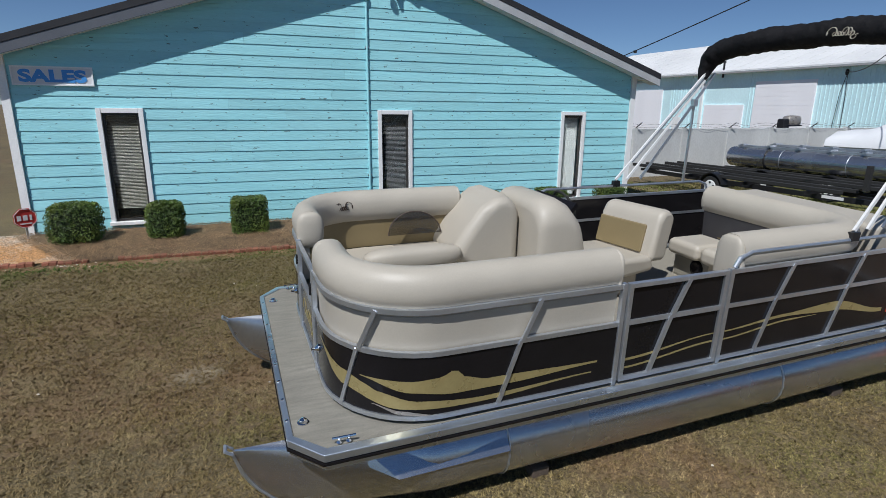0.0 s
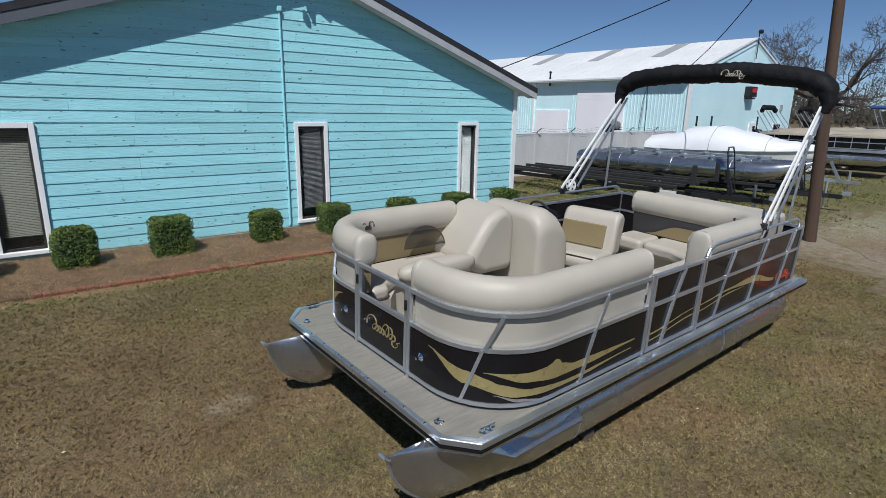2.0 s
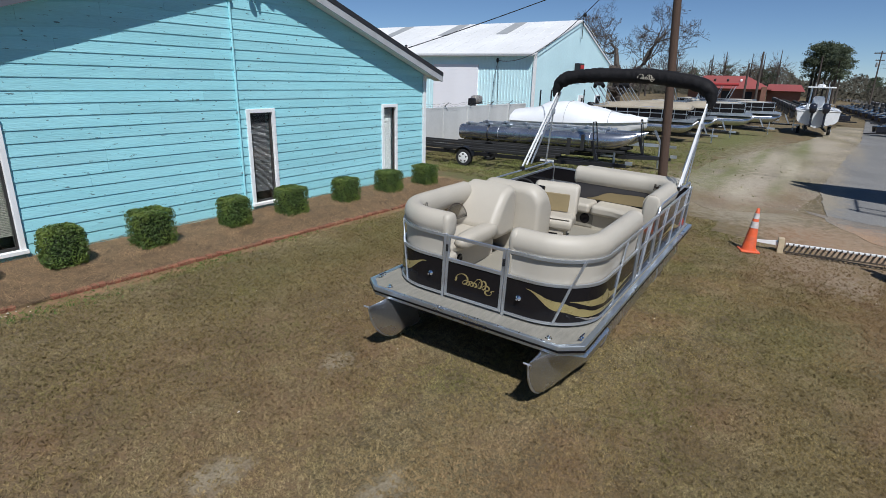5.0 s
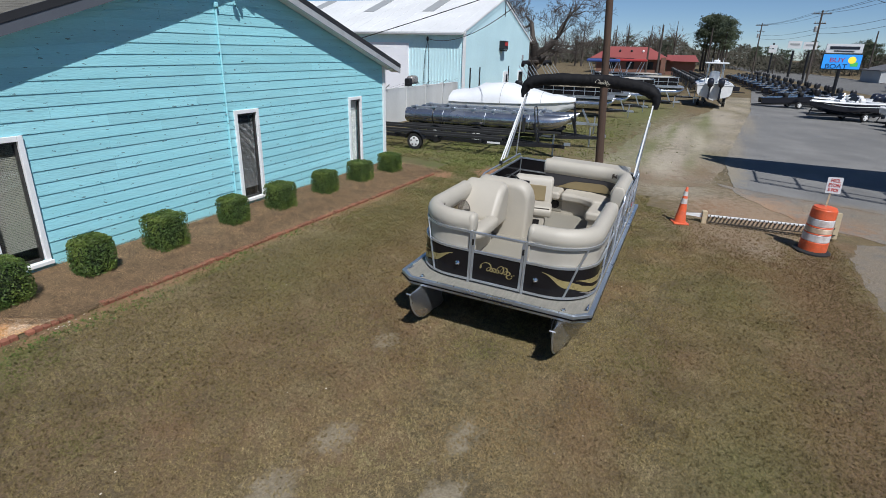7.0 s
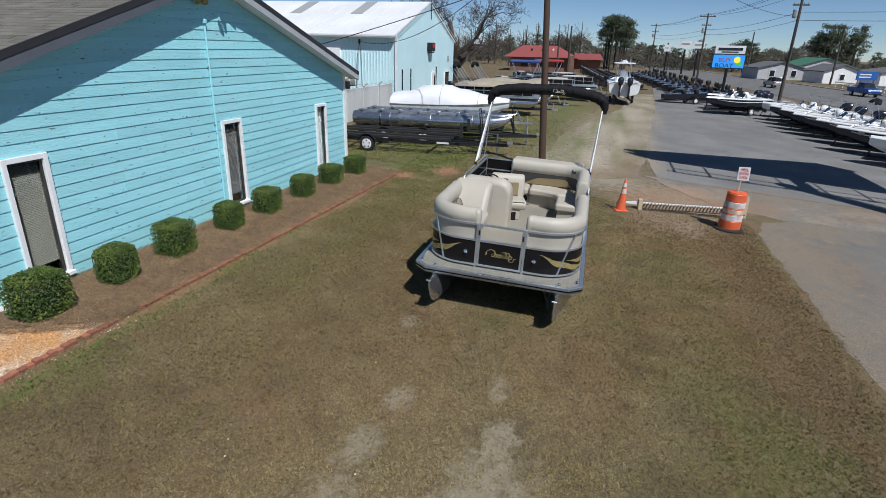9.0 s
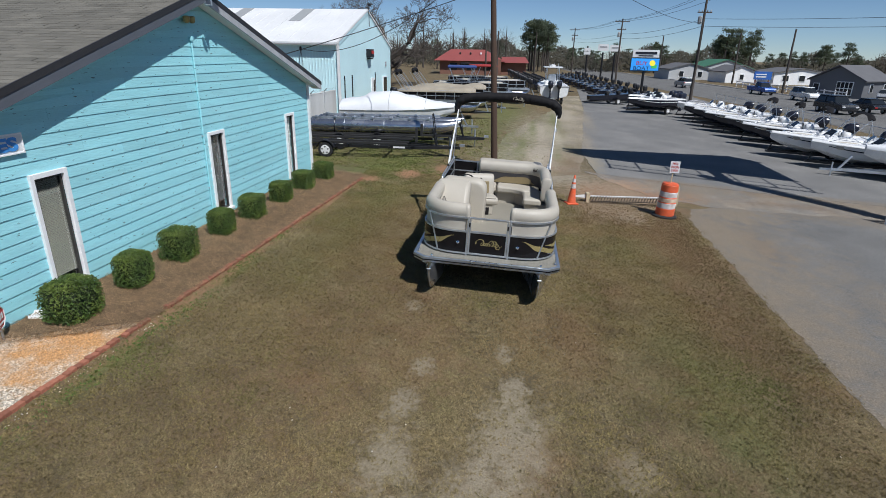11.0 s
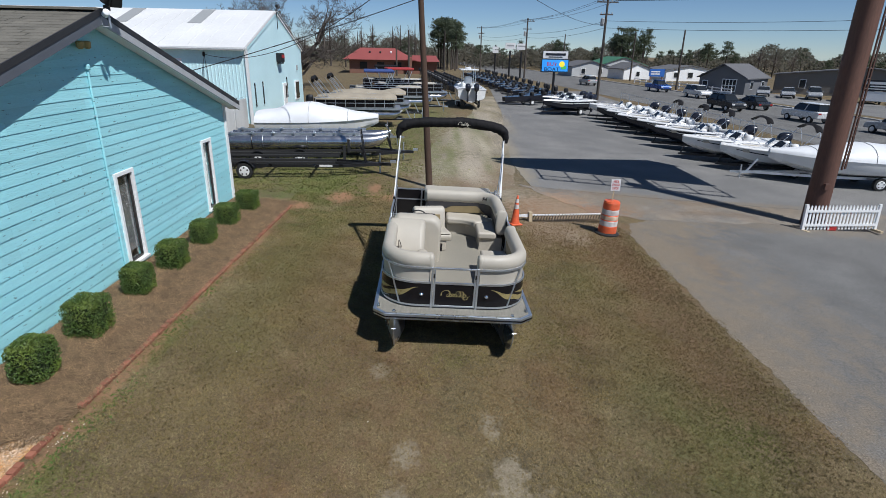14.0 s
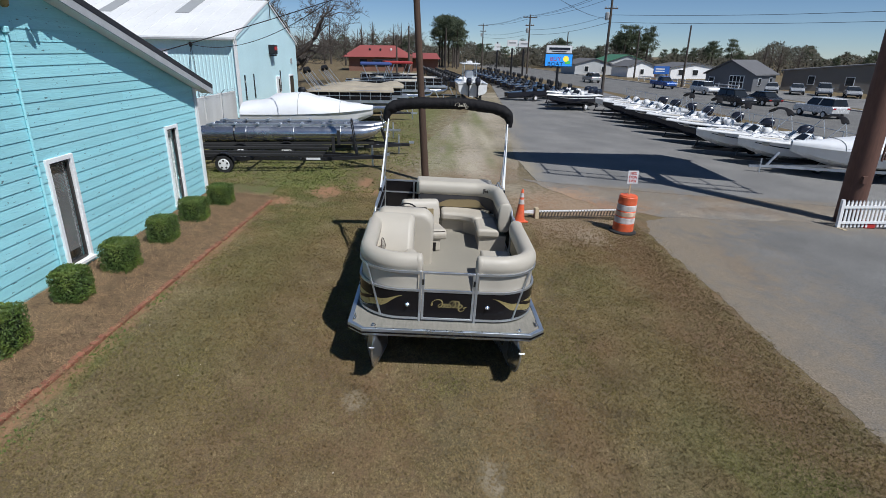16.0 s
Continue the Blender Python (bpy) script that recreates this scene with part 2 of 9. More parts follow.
M["broken"] = material("broken_sandy_asphalt", (0.198, 0.180, 0.154), 0.95, var=0.2, scale=1.3, fine=22, speckle=0.35, bump=0.8, bump_scale=30, tint=(0.235, 0.19, 0.14), tint_scale=0.7, tint_amount=0.9)
M["straw"] = material("pine_straw_mulch", (0.18, 0.112, 0.062), 0.9, var=0.3, scale=4, fine=60, bump=0.8, bump_scale=60, tint=(0.225, 0.15, 0.085), tint_scale=2.0, tint_amount=0.6)
M["needle"] = material("pine_needles", (0.255, 0.168, 0.088), 0.85, var=0.25, scale=3, island=0.7)
M["pebble"] = material("pale_landscape_pebbles", (0.50, 0.45, 0.37), 0.8, var=0.2, scale=20, island=0.5)
M["pebble_bed"] = material("pebble_bed", (0.27, 0.21, 0.14), 0.9, var=0.3, scale=30, fine=90, bump=0.8, bump_scale=60)
M["brick"] = material("red_edging_brick", (0.30, 0.115, 0.068), 0.85, var=0.2, scale=8, fine=90, bump=0.4, rand=0.25)
M["leaf"] = material("boxwood_leaves", (0.066, 0.115, 0.018), 0.55, var=0.2, scale=2, tint=(0.185, 0.22, 0.032), tint_scale=3.0, tint_amount=0.55, island=0.32)
M["twig"] = material("bark_twigs", (0.10, 0.075, 0.055), 0.9, var=0.2)
M["alu"] = material("anodised_aluminium", (0.60, 0.63, 0.67), 0.38, 0.85, var=0.05, scale=3, fine=60)
M["trim_alu"] = material("deck_edge_aluminium", (0.62, 0.68, 0.74), 0.33, 0.9, var=0.05, scale=2, fine=40)
M["pontoon"] = material("brushed_pontoon_aluminium", (0.54, 0.55, 0.57), 0.24, 0.92, var=0.06, scale=1.5, fine=30, bump=0.04, bump_scale=5)
M["chrome"] = material("polished_chrome", (0.8, 0.8, 0.82), 0.08, 1.0, var=0.02)
M["panel"] = material("gloss_black_panel", (0.012, 0.011, 0.012), 0.14, var=0.1, scale=4, spec=0.25)
M["gold"] = material("gold_decal_film", (0.37, 0.30, 0.13), 0.32, 0.25, var=0.06, scale=8)
M["red_film"] = material("red_decal_film", (0.55, 0.06, 0.025), 0.35, var=0.06)
M["silver_decal"] = material("silver_decal_film", (0.35, 0.32, 0.29), 0.3, 0.4, var=0.06)
M["vinyl"] = material("cream_marine_vinyl", (0.455, 0.415, 0.345), 0.5, var=0.04, scale=2.5, fine=120, bump=0.10, bump_scale=220)
M["vinyl_tan"] = material("tan_marine_vinyl", (0.235, 0.182, 0.092), 0.5, var=0.06, scale=3, fine=120, bump=0.12, bump_scale=220)
M["vinyl_dark"] = material("charcoal_marine_vinyl", (0.05, 0.048, 0.052), 0.5, var=0.08, fine=120, bump=0.12, bump_scale=220)
M["piping"] = material("dark_piping", (0.06, 0.04, 0.03), 0.6)
M["deck"] = material("woven_vinyl_flooring", (0.235, 0.222, 0.187), 0.8, var=0.16, scale=5, fine=70, bump=0.3, bump_scale=150, stretch=(1, 6, 1))
M["cabin_floor"] = material("taupe_vinyl_floor", (0.27, 0.25, 0.205), 0.62, var=0.05, scale=1.4, fine=160, speckle=0.06, bump=0.05, bump_scale=120)
M["canvas"] = material("black_bimini_canvas", (0.010, 0.0095, 0.0105), 0.75, var=0.25, scale=5, fine=60, bump=1.0, bump_scale=10, spec=0.22)
M["script"] = material("pale_script_stitching", (0.55, 0.50, 0.40), 0.5, var=0.05)
M["dark_metal"] = material("black_painted_steel", (0.02, 0.02, 0.022), 0.45, 0.3, var=0.1)
M["rubber"] = material("black_rubber", (0.02, 0.02, 0.02), 0.85, var=0.15)
M["rust"] = material("rust_brown_steel", (0.115, 0.055, 0.038), 0.7, var=0.18, scale=1.2, fine=20, tint=(0.17, 0.085, 0.055), tint_scale=0.8, tint_amount=0.6, bump=0.1, stretch=(1, 1, 0.2))
M["door_white"] = material("white_roller_door", (0.92, 0.91, 0.93), 0.5, var=0.03, scale=0.6)
M["pole_wood"] = material("creosote_pole_wood", (0.078, 0.046, 0.030), 0.85, var=0.2, scale=3, fine=40, bump=0.4, stretch=(3, 3, 0.15))
M["wh_siding"] = material("teal_metal_siding", (0.66, 0.90, 0.93), 0.5, var=0.05, scale=0.4, fine=8, tint=(0.70, 0.91, 0.93), tint_scale=0.4, tint_amount=0.4)
M["wh_roof"] = material("white_metal_roofing", (0.74, 0.74, 0.73), 0.5, var=0.05, scale=0.3, fine=6)
M["skylight"] = material("grey_fibreglass_skylight", (0.34, 0.35, 0.35), 0.5, var=0.08)
M["concrete"] = material("pale_concrete_panel", (0.60, 0.61, 0.60), 0.85, var=0.1, scale=0.8, fine=30, bump=0.2, tint=(0.49, 0.485, 0.46), tint_scale=0.5, tint_amount=0.5, stretch=(1, 1, 0.4))
M["cover"] = material("white_shrink_wrap", (0.76, 0.77, 0.78), 0.42, var=0.04, scale=1.5, bump=0.25, bump_scale=3)
M["gelcoat"] = material("white_gelcoat", (0.76, 0.76, 0.75), 0.25, var=0.04, scale=1.5)
M["gel_dark"] = material("navy_gelcoat", (0.018, 0.02, 0.03), 0.2, var=0.08)
M["orange"] = material("orange_safety_plastic", (0.72, 0.115, 0.035), 0.5, var=0.16, scale=5, tint=(0.50, 0.12, 0.06), tint_scale=7.0, tint_amount=0.6)
M["reflective"] = material("white_reflective_band", (0.62, 0.59, 0.57), 0.45, var=0.14, scale=8, tint=(0.42, 0.33, 0.29), tint_scale=6.0, tint_amount=0.7)
M["lumber"] = material("pale_sawn_lumber", (0.50, 0.40, 0.26), 0.75, var=0.12, scale=3, stretch=(8, 1, 8))
M["white_plastic"] = material("white_vinyl_plastic", (0.80, 0.80, 0.79), 0.4, var=0.03)
M["red_roof"] = material("red_metal_roof", (0.28, 0.075, 0.065), 0.5, var=0.06, scale=0.4)
M["brick_wall"] = material("brown_brick_wall", (0.20, 0.10, 0.07), 0.9, var=0.15, scale=0.6)
M["grey_house"] = material("slate_grey_cladding", (0.14, 0.145, 0.155), 0.7, var=0.06, scale=0.6)
M["pale_house"] = material("pale_grey_cladding", (0.45, 0.46, 0.46), 0.7, var=0.06, scale=0.5)
M["tan_house"] = material("taupe_cladding", (0.20, 0.185, 0.165), 0.75, var=0.06, scale=0.5)
M["house_roof"] = material("dark_shingle_roof", (0.12, 0.12, 0.125), 0.9, var=0.12, scale=0.6)
M["green_roof"] = material("green_metal_roof", (0.06, 0.17, 0.10), 0.6, var=0.1)
M["sign_white"] = material("white_sign_face", (0.74, 0.74, 0.74), 0.5, var=0.03)
M["sign_blue"] = material("blue_sign_face", (0.03, 0.12, 0.42), 0.5, var=0.05)
M["sign_red"] = material("red_sign_paint", (0.50, 0.035, 0.03), 0.5, var=0.06)
M["letter_blue"] = material("blue_sign_letters", (0.07, 0.30, 0.72), 0.5, var=0.05)
M["bark"] = material("grey_oak_bark", (0.075, 0.062, 0.052), 0.95, var=0.2, scale=2, fine=20, bump=0.4)
# Far pines only: distance haze is put into this lightened leaf colour.
M["pine_leaf"] = material("pine_needle_foliage", (0.10, 0.122, 0.075), 0.8, var=0.25, scale=0.4, island=0.5)
M["bare_twig"] = material("bare_winter_twigs", (0.14, 0.115, 0.095), 0.95, var=0.2, scale=0.3, island=0.35)
M["scrub"] = material("early_spring_scrub", (0.115, 0.112, 0.09), 0.95, var=0.2, scale=0.15, tint=(0.12, 0.10, 0.07), tint_scale=0.06, tint_amount=0.8, island=0.15)


def thin_leaf(m, rgb, share):
    """Lets part of the light through, as thin leaves and twigs do."""
    nt = m.node_tree
    out = next(x for x in nt.nodes if x.type == "OUTPUT_MATERIAL")
    tl, mx = nt.nodes.new("ShaderNodeBsdfTranslucent"), nt.nodes.new("ShaderNodeMixShader")
    tl.inputs["Color"].default_value = (*rgb, 1)
    mx.inputs[0].default_value = share
    nt.links.new(nt.nodes["Principled BSDF"].outputs[0], mx.inputs[1])
    nt.links.new(tl.outputs[0], mx.inputs[2])
    nt.links.new(mx.outputs[0], out.inputs["Surface"])


thin_leaf(M["scrub"], (0.15, 0.145, 0.11), 0.5)
thin_leaf(M["pine_leaf"], (0.12, 0.145, 0.08), 0.35)
M["wire"] = material("black_cable", (0.015, 0.015, 0.015), 0.7)
M["glass_dark"] = material("tinted_glass", (0.02, 0.024, 0.028), 0.06, var=0.02)
M["tail"] = material("red_lens", (0.35, 0.02, 0.02), 0.2)
M["kerb"] = material("concrete_kerb", (0.42, 0.40, 0.37), 0.9, var=0.1, scale=1)
M["smoke"] = glass_material("smoked_acrylic", (0.03, 0.026, 0.022), 0.04, 0.45)
M["gravel"] = material("loose_gravel", (0.26, 0.22, 0.17), 0.9, var=0.2, scale=4, island=0.45)
# Nearly black green: the shade inside the shrubs is put into the colour.
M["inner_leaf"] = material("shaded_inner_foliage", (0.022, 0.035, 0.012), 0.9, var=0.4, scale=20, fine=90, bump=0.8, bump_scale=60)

# ---- ground ----
def worn_patches(m, patches, grain=2.6, gritty=0.45):
    """Spots worn through a surface: ((cx, cy, rx, ry), colour, strength, softness of the rim)."""
    nt = m.node_tree
    n, l = nt.nodes, nt.links
    bsdf = n["Principled BSDF"]
    col = bsdf.inputs["Base Color"].links[0].from_socket
    geo = n.new("ShaderNodeNewGeometry")
    nz = n.new("ShaderNodeTexNoise")
    nz.inputs["Scale"].default_value, nz.inputs["Detail"].default_value, nz.inputs["Roughness"].default_value = grain, 8.0, 0.68
    l.new(geo.outputs["Position"], nz.inputs["Vector"])
    fine = n.new("ShaderNodeTexNoise")
    fine.inputs["Scale"].default_value, fine.inputs["Detail"].default_value = 40.0, 2.0
    l.new(geo.outputs["Position"], fine.inputs["Vector"])
    grit = n.new("ShaderNodeMapRange")
    for k, v in zip(("From Min", "From Max", "To Min", "To Max"), (0.3, 0.7, 1 - gritty, 1 + gritty)):
        grit.inputs[k].default_value = v
    l.new(fine.outputs["Fac"], grit.inputs["Value"])
    for (cx, cy, rx, ry), rgb, amount, soft in patches:
        mp = n.new("ShaderNodeMapping")
        mp.vector_type = "POINT"
        mp.inputs["Scale"].default_value = (1 / rx, 1 / ry, 0)
        mp.inputs["Location"].default_value = (-cx / rx, -cy / ry, 0)
        l.new(geo.outputs["Position"], mp.inputs["Vector"])
        ln = n.new("ShaderNodeVectorMath")
        ln.operation = "LENGTH"
        l.new(mp.outputs[0], ln.inputs[0])
        add = n.new("ShaderNodeMath")
        add.operation = "MULTIPLY_ADD"
        add.inputs[1].default_value = 3.0
        l.new(nz.outputs["Fac"], add.inputs[0])
        l.new(ln.outputs["Value"], add.inputs[2])
        r = n.new("ShaderNodeMapRange")
        for k, v in zip(("From Min", "From Max", "To Min", "To Max"), (2.2 - soft, 2.2 + soft, amount, 0.0)):
            r.inputs[k].default_value = v
        l.new(add.outputs[0], r.inputs["Value"])
        mx = n.new("ShaderNodeMix")
        mx.data_type = "RGBA"
        l.new(r.outputs[0], mx.inputs[0])
        l.new(col, mx.inputs[6])
        sp = n.new("ShaderNodeMix")
        sp.data_type, sp.blend_type = "RGBA", "MULTIPLY"
        sp.inputs[0].default_value = 1.0
        sp.inputs[6].default_value = (*rgb, 1)
        l.new(grit.outputs[0], sp.inputs[7])
        l.new(sp.outputs[2], mx.inputs[7])
        col = mx.outputs[2]
    l.new(col, bsdf.inputs["Base Color"])
    return m


def mottle(m, tints):
    """Uneven drifts of other tints through a surface: (colour, drifts per metre, strength, offset)."""
    nt = m.node_tree
    n, l = nt.nodes, nt.links
    bsdf = n["Principled BSDF"]
    col = bsdf.inputs["Base Color"].links[0].from_socket
    geo = n.new("ShaderNodeNewGeometry")
    fine = n.new("ShaderNodeTexNoise")
    fine.inputs["Scale"].default_value, fine.inputs["Detail"].default_value = 55.0, 2.0
    l.new(geo.outputs["Position"], fine.inputs["Vector"])
    for rgb, scale, amount, offset in tints:
        mp = n.new("ShaderNodeMapping")
        mp.inputs["Location"].default_value = offset
        l.new(geo.outputs["Position"], mp.inputs["Vector"])
        nz = n.new("ShaderNodeTexNoise")
        nz.inputs["Scale"].default_value, nz.inputs["Detail"].default_value, nz.inputs["Roughness"].default_value = scale, 9.0, 0.66
        l.new(mp.outputs[0], nz.inputs["Vector"])
        r = n.new("ShaderNodeMapRange")
        for k, v in zip(("From Min", "From Max", "To Min", "To Max"), (0.49, 0.64, 0.0, amount)):
            r.inputs[k].default_value = v
        l.new(nz.outputs["Fac"], r.inputs["Value"])
        grit = n.new("ShaderNodeMapRange")
        for k, v in zip(("From Min", "From Max", "To Min", "To Max"), (0.3, 0.7, 0.6, 1.4)):
            grit.inputs[k].default_value = v
        l.new(fine.outputs["Fac"], grit.inputs["Value"])
        sp = n.new("ShaderNodeMix")
        sp.data_type, sp.blend_type = "RGBA", "MULTIPLY"
        sp.inputs[0].default_value = 1.0
        sp.inputs[6].default_value = (*rgb, 1)
        l.new(grit.outputs[0], sp.inputs[7])
        mx = n.new("ShaderNodeMix")
        mx.data_type = "RGBA"
        l.new(r.outputs[0], mx.inputs[0])
        l.new(col, mx.inputs[6])
        l.new(sp.outputs[2], mx.inputs[7])
        col = mx.outputs[2]
    l.new(col, bsdf.inputs["Base Color"])
    return m


RUSSET, STRAW, UMBER = (0.255, 0.165, 0.085), (0.36, 0.30, 0.175), (0.155, 0.118, 0.056)
RUSSET_SOIL, UMBER_SOIL = (0.17, 0.105, 0.055), (0.085, 0.066, 0.034)
SAND, CLAY, OLIVE, EARTH = (0.285, 0.24, 0.165), (0.30, 0.16, 0.085), (0.12, 0.135, 0.036), (0.165, 0.098, 0.05)
WORN = [((-3.3, 3.02, 1.35, 0.56), SAND, 0.8, 0.35), ((-4.2, 3.4, 0.9, 0.42), SAND, 0.7, 0.38), ((-2.15, 3.0, 0.42, 0.22), SAND, 0.75, 0.35), ((-1.27, 3.21, 0.4, 0.16), SAND, 0.7, 0.35), ((-3.45, 1.65, 0.5, 0.32), SAND, 0.45, 0.45),
        ((-3.85, 4.4, 0.7, 0.38), SAND, 0.75, 0.35), ((-2.85, 4.45, 0.5, 0.24), SAND, 0.75, 0.35), ((-1.9, 4.35, 0.34, 0.22), SAND, 0.7, 0.35), ((-0.05, 4.88, 0.3, 0.2), SAND, 0.6, 0.4), ((-5.2, 3.9, 1.2, 0.5), SAND, 0.6, 0.4),
        ((10.3, 7.25, 0.95, 0.6), CLAY, 1.0, 0.3), ((9.0, 8.35, 0.6, 0.5), CLAY, 1.0, 0.3), ((6.0, 8.64, 3.5, 0.26), CLAY, 0.85, 0.45), ((0.0, 8.64, 4.0, 0.2), CLAY, 0.7, 0.45), ((10.6, 5.6, 0.6, 1.0), CLAY, 0.8, 0.35), ((10.6, 0.6, 1.6, 1.4), CLAY, 0.8, 0.3), ((10.2, -0.6, 1.1, 1.3), (0.34, 0.215, 0.130), 0.85, 0.4), ((8.8, 0.4, 2.2, 1.8), (0.265, 0.20, 0.13), 0.8, 0.6), ((7.4, -0.1, 0.7, 0.4), (0.30, 0.245, 0.175), 0.5, 0.6), ((8.6, -0.9, 0.9, 0.5), (0.25, 0.185, 0.115), 0.6, 0.6)]
TRACK = (0.30, 0.255, 0.185)
WORN += [((12.2, 1.9, 1.7, 1.9), TRACK, 0.9, 0.6), ((11.2, -0.3, 1.6, 1.2), (0.30, 0.215, 0.140), 0.85, 0.6), ((12.6, 4.2, 1.6, 0.8), TRACK, 0.7, 0.6)]
BARE_CLAY = [((11.7, 6.3, 0.9, 0.3), CLAY, 0.75, 0.35), ((10.3, 7.25, 0.6, 0.4), CLAY, 1.0, 0.25)]
SHADE = [((1.0, -0.2, 1.6, 0.6), EARTH, 0.55, 0.7), ((3.4, 0.2, 1.0, 0.8), EARTH, 0.5, 0.7), ((-2.2, 0.2, 1.3, 0.5), OLIVE, 0.45, 0.6), ((3.0, 7.2, 4.0, 0.9), OLIVE, 0.45, 0.7), ((-0.6, 4.6, 1.2, 0.7), EARTH, 0.5, 0.7), ((1.2, 5.2, 0.9, 0.5), EARTH, 0.5, 0.7),
         ((19.0, 9.0, 9.0, 4.5), OLIVE, 0.8, 0.6), ((12.0, 8.7, 3.6, 1.7), OLIVE, 0.7, 0.6), ((12.0, 6.2, 2.2, 1.2), EARTH, 0.5, 0.7), ((16.0, 6.6, 3.0, 0.9), EARTH, 0.5, 0.6), ((11.7, 6.3, 0.9, 0.3), CLAY, 0.75, 0.35), ((33.0, 5.0, 12.0, 2.2), OLIVE, 0.75, 0.5), ((-3.0, 8.5, 1.0, 0.25), OLIVE, 0.7, 0.4), ((0.6, 8.5, 1.2, 0.2), OLIVE, 0.6, 0.4),
         ((-0.5, 0.4, 3.0, 0.7), OLIVE, 0.35, 0.8), ((4.5, 0.4, 2.0, 0.8), OLIVE, 0.35, 0.8), ((4.5, -1.1, 6.0, 0.7), EARTH, 0.8, 0.6), ((-0.6, 2.1, 1.2, 0.5), EARTH, 0.55, 0.6), ((6.5, 7.2, 3.0, 1.0), OLIVE, 0.5, 0.7), ((1.6, 1.1, 1.5, 0.9), EARTH, 0.45, 0.7),
         ((7.6, 0.2, 2.2, 1.5), EARTH, 0.75, 0.6), ((-1.0, 6.2, 4.0, 1.8), EARTH, 0.45, 0.8), ((4.5, 6.6, 3.0, 1.4), EARTH, 0.4, 0.7), ((25.0, 2.6, 12.0, 2.0), SAND, 0.7, 0.4), ((15.5, 3.2, 3.0, 2.6), SAND, 0.7, 0.4)]
RIM = (0.205, 0.166, 0.118)
SPILL = [((6.0, -1.9, 7.0, 2.3), RIM, 0.85, 0.8), ((1.0, -1.8, 4.0, 1.2), RIM, 0.85, 0.8), ((-7.0, -1.8, 11.0, 0.28), RIM, 0.7, 0.5), ((6.0, -3.1, 1.6, 0.5), EARTH, 0.35, 0.4), ((6.8, -2.5, 3.0, 1.1), RIM, 0.75, 0.4), ((9.2, -3.6, 1.2, 1.6), RIM, 0.8, 0.4), ((10.0, -9.0, 0.9, 8.0), RIM, 0.6, 0.5), ((2.0, -4.5, 3.5, 0.5), RIM, 0.35, 0.6)]


def sheet(name, poly, lift, mat, label, category, wobble=0.0, kind="structure"):
    """A thin surface on the falling ground, with an uneven rim."""
    rim = []
    for (x0, y0), (x1, y1) in zip(poly, poly[1:] + poly[:1]):
        d = math.hypot(x1 - x0, y1 - y0)
        k = max(1, int(d / (0.35 if wobble > 0.1 else 0.09))) if wobble else 1
        k = min(k, 800)
        for i in range(k):
            x, y = x0 + (x1 - x0) * i / k, y0 + (y1 - y0) * i / k
            w = wobble * (noise.noise((x * 0.9, y * 0.9, 3.1)) + 0.6 * noise.noise((x * 3.1, y * 3.1, 7.7)) + 0.5 * noise.noise((x * 9.0, y * 9.0, 1.7)))
            nx, ny = (y1 - y0) / d, -(x1 - x0) / d
            rim.append((x + nx * w, y + ny * w))
    bm = bmesh.new()
    bm.faces.new([bm.verts.new((x, y, 0)) for x, y in rim])
    for cut in (-14.0, 11.0):
        bmesh.ops.bisect_plane(bm, geom=bm.verts[:] + bm.edges[:] + bm.faces[:], plane_co=(0, cut, 0), plane_no=(0, 1, 0))
    bmesh.ops.triangulate(bm, faces=bm.faces)
    top = bm.faces[:]
    ext = bmesh.ops.extrude_face_region(bm, geom=top)
    for v in bm.verts:
        v.co.z = ground_z(v.co.y) - 0.05
    for v in (g for g in ext["geom"] if isinstance(g, bmesh.types.BMVert)):
        v.co.z = ground_z(v.co.y) + lift
    bmesh.ops.recalc_face_normals(bm, faces=bm.faces)
    me = bpy.data.meshes.new(name)
    bm.to_mesh(me)
    bm.free()
    me.materials.append(mat)
    return tagged(new(name, me), label, category, kind=kind)


g = Geo()
xs = [-600, -60, -20, 0, 9.6, 10.4, 11.2, 12.0, 12.8, 13.4, 20, 60, 200, 900]
ys = [-600, -100, -40, -14, 0, 5.0, 6.2, 7.0, 8.0, 9.0, 10.0, 11, 14, 40, 100, 600]
nx = len(xs)
g.add([(x, y, ground_z(y, x)) for y in ys for x in xs],
      [(j * nx + i, j * nx + i + 1, (j + 1) * nx + i + 1, (j + 1) * nx + i) for j in range(len(ys) - 1) for i in range(nx - 1)])
mottle(M["grass"], [(RUSSET, 0.62, 0.75, (0, 0, 0)), (STRAW, 0.95, 0.7, (3, 7, 0)), (UMBER, 1.3, 0.75, (11, 2, 0)), (OLIVE, 0.45, 0.55, (5, 19, 0)), (UMBER, 9.0, 0.45, (1, 1, 0))])
mottle(M["lawn"], [(RUSSET_SOIL, 0.62, 0.7, (0, 0, 0)), (UMBER_SOIL, 1.3, 0.7, (11, 2, 0))])
worn_patches(M["grass"], SHADE)
PALE = (0.36, 0.31, 0.235)
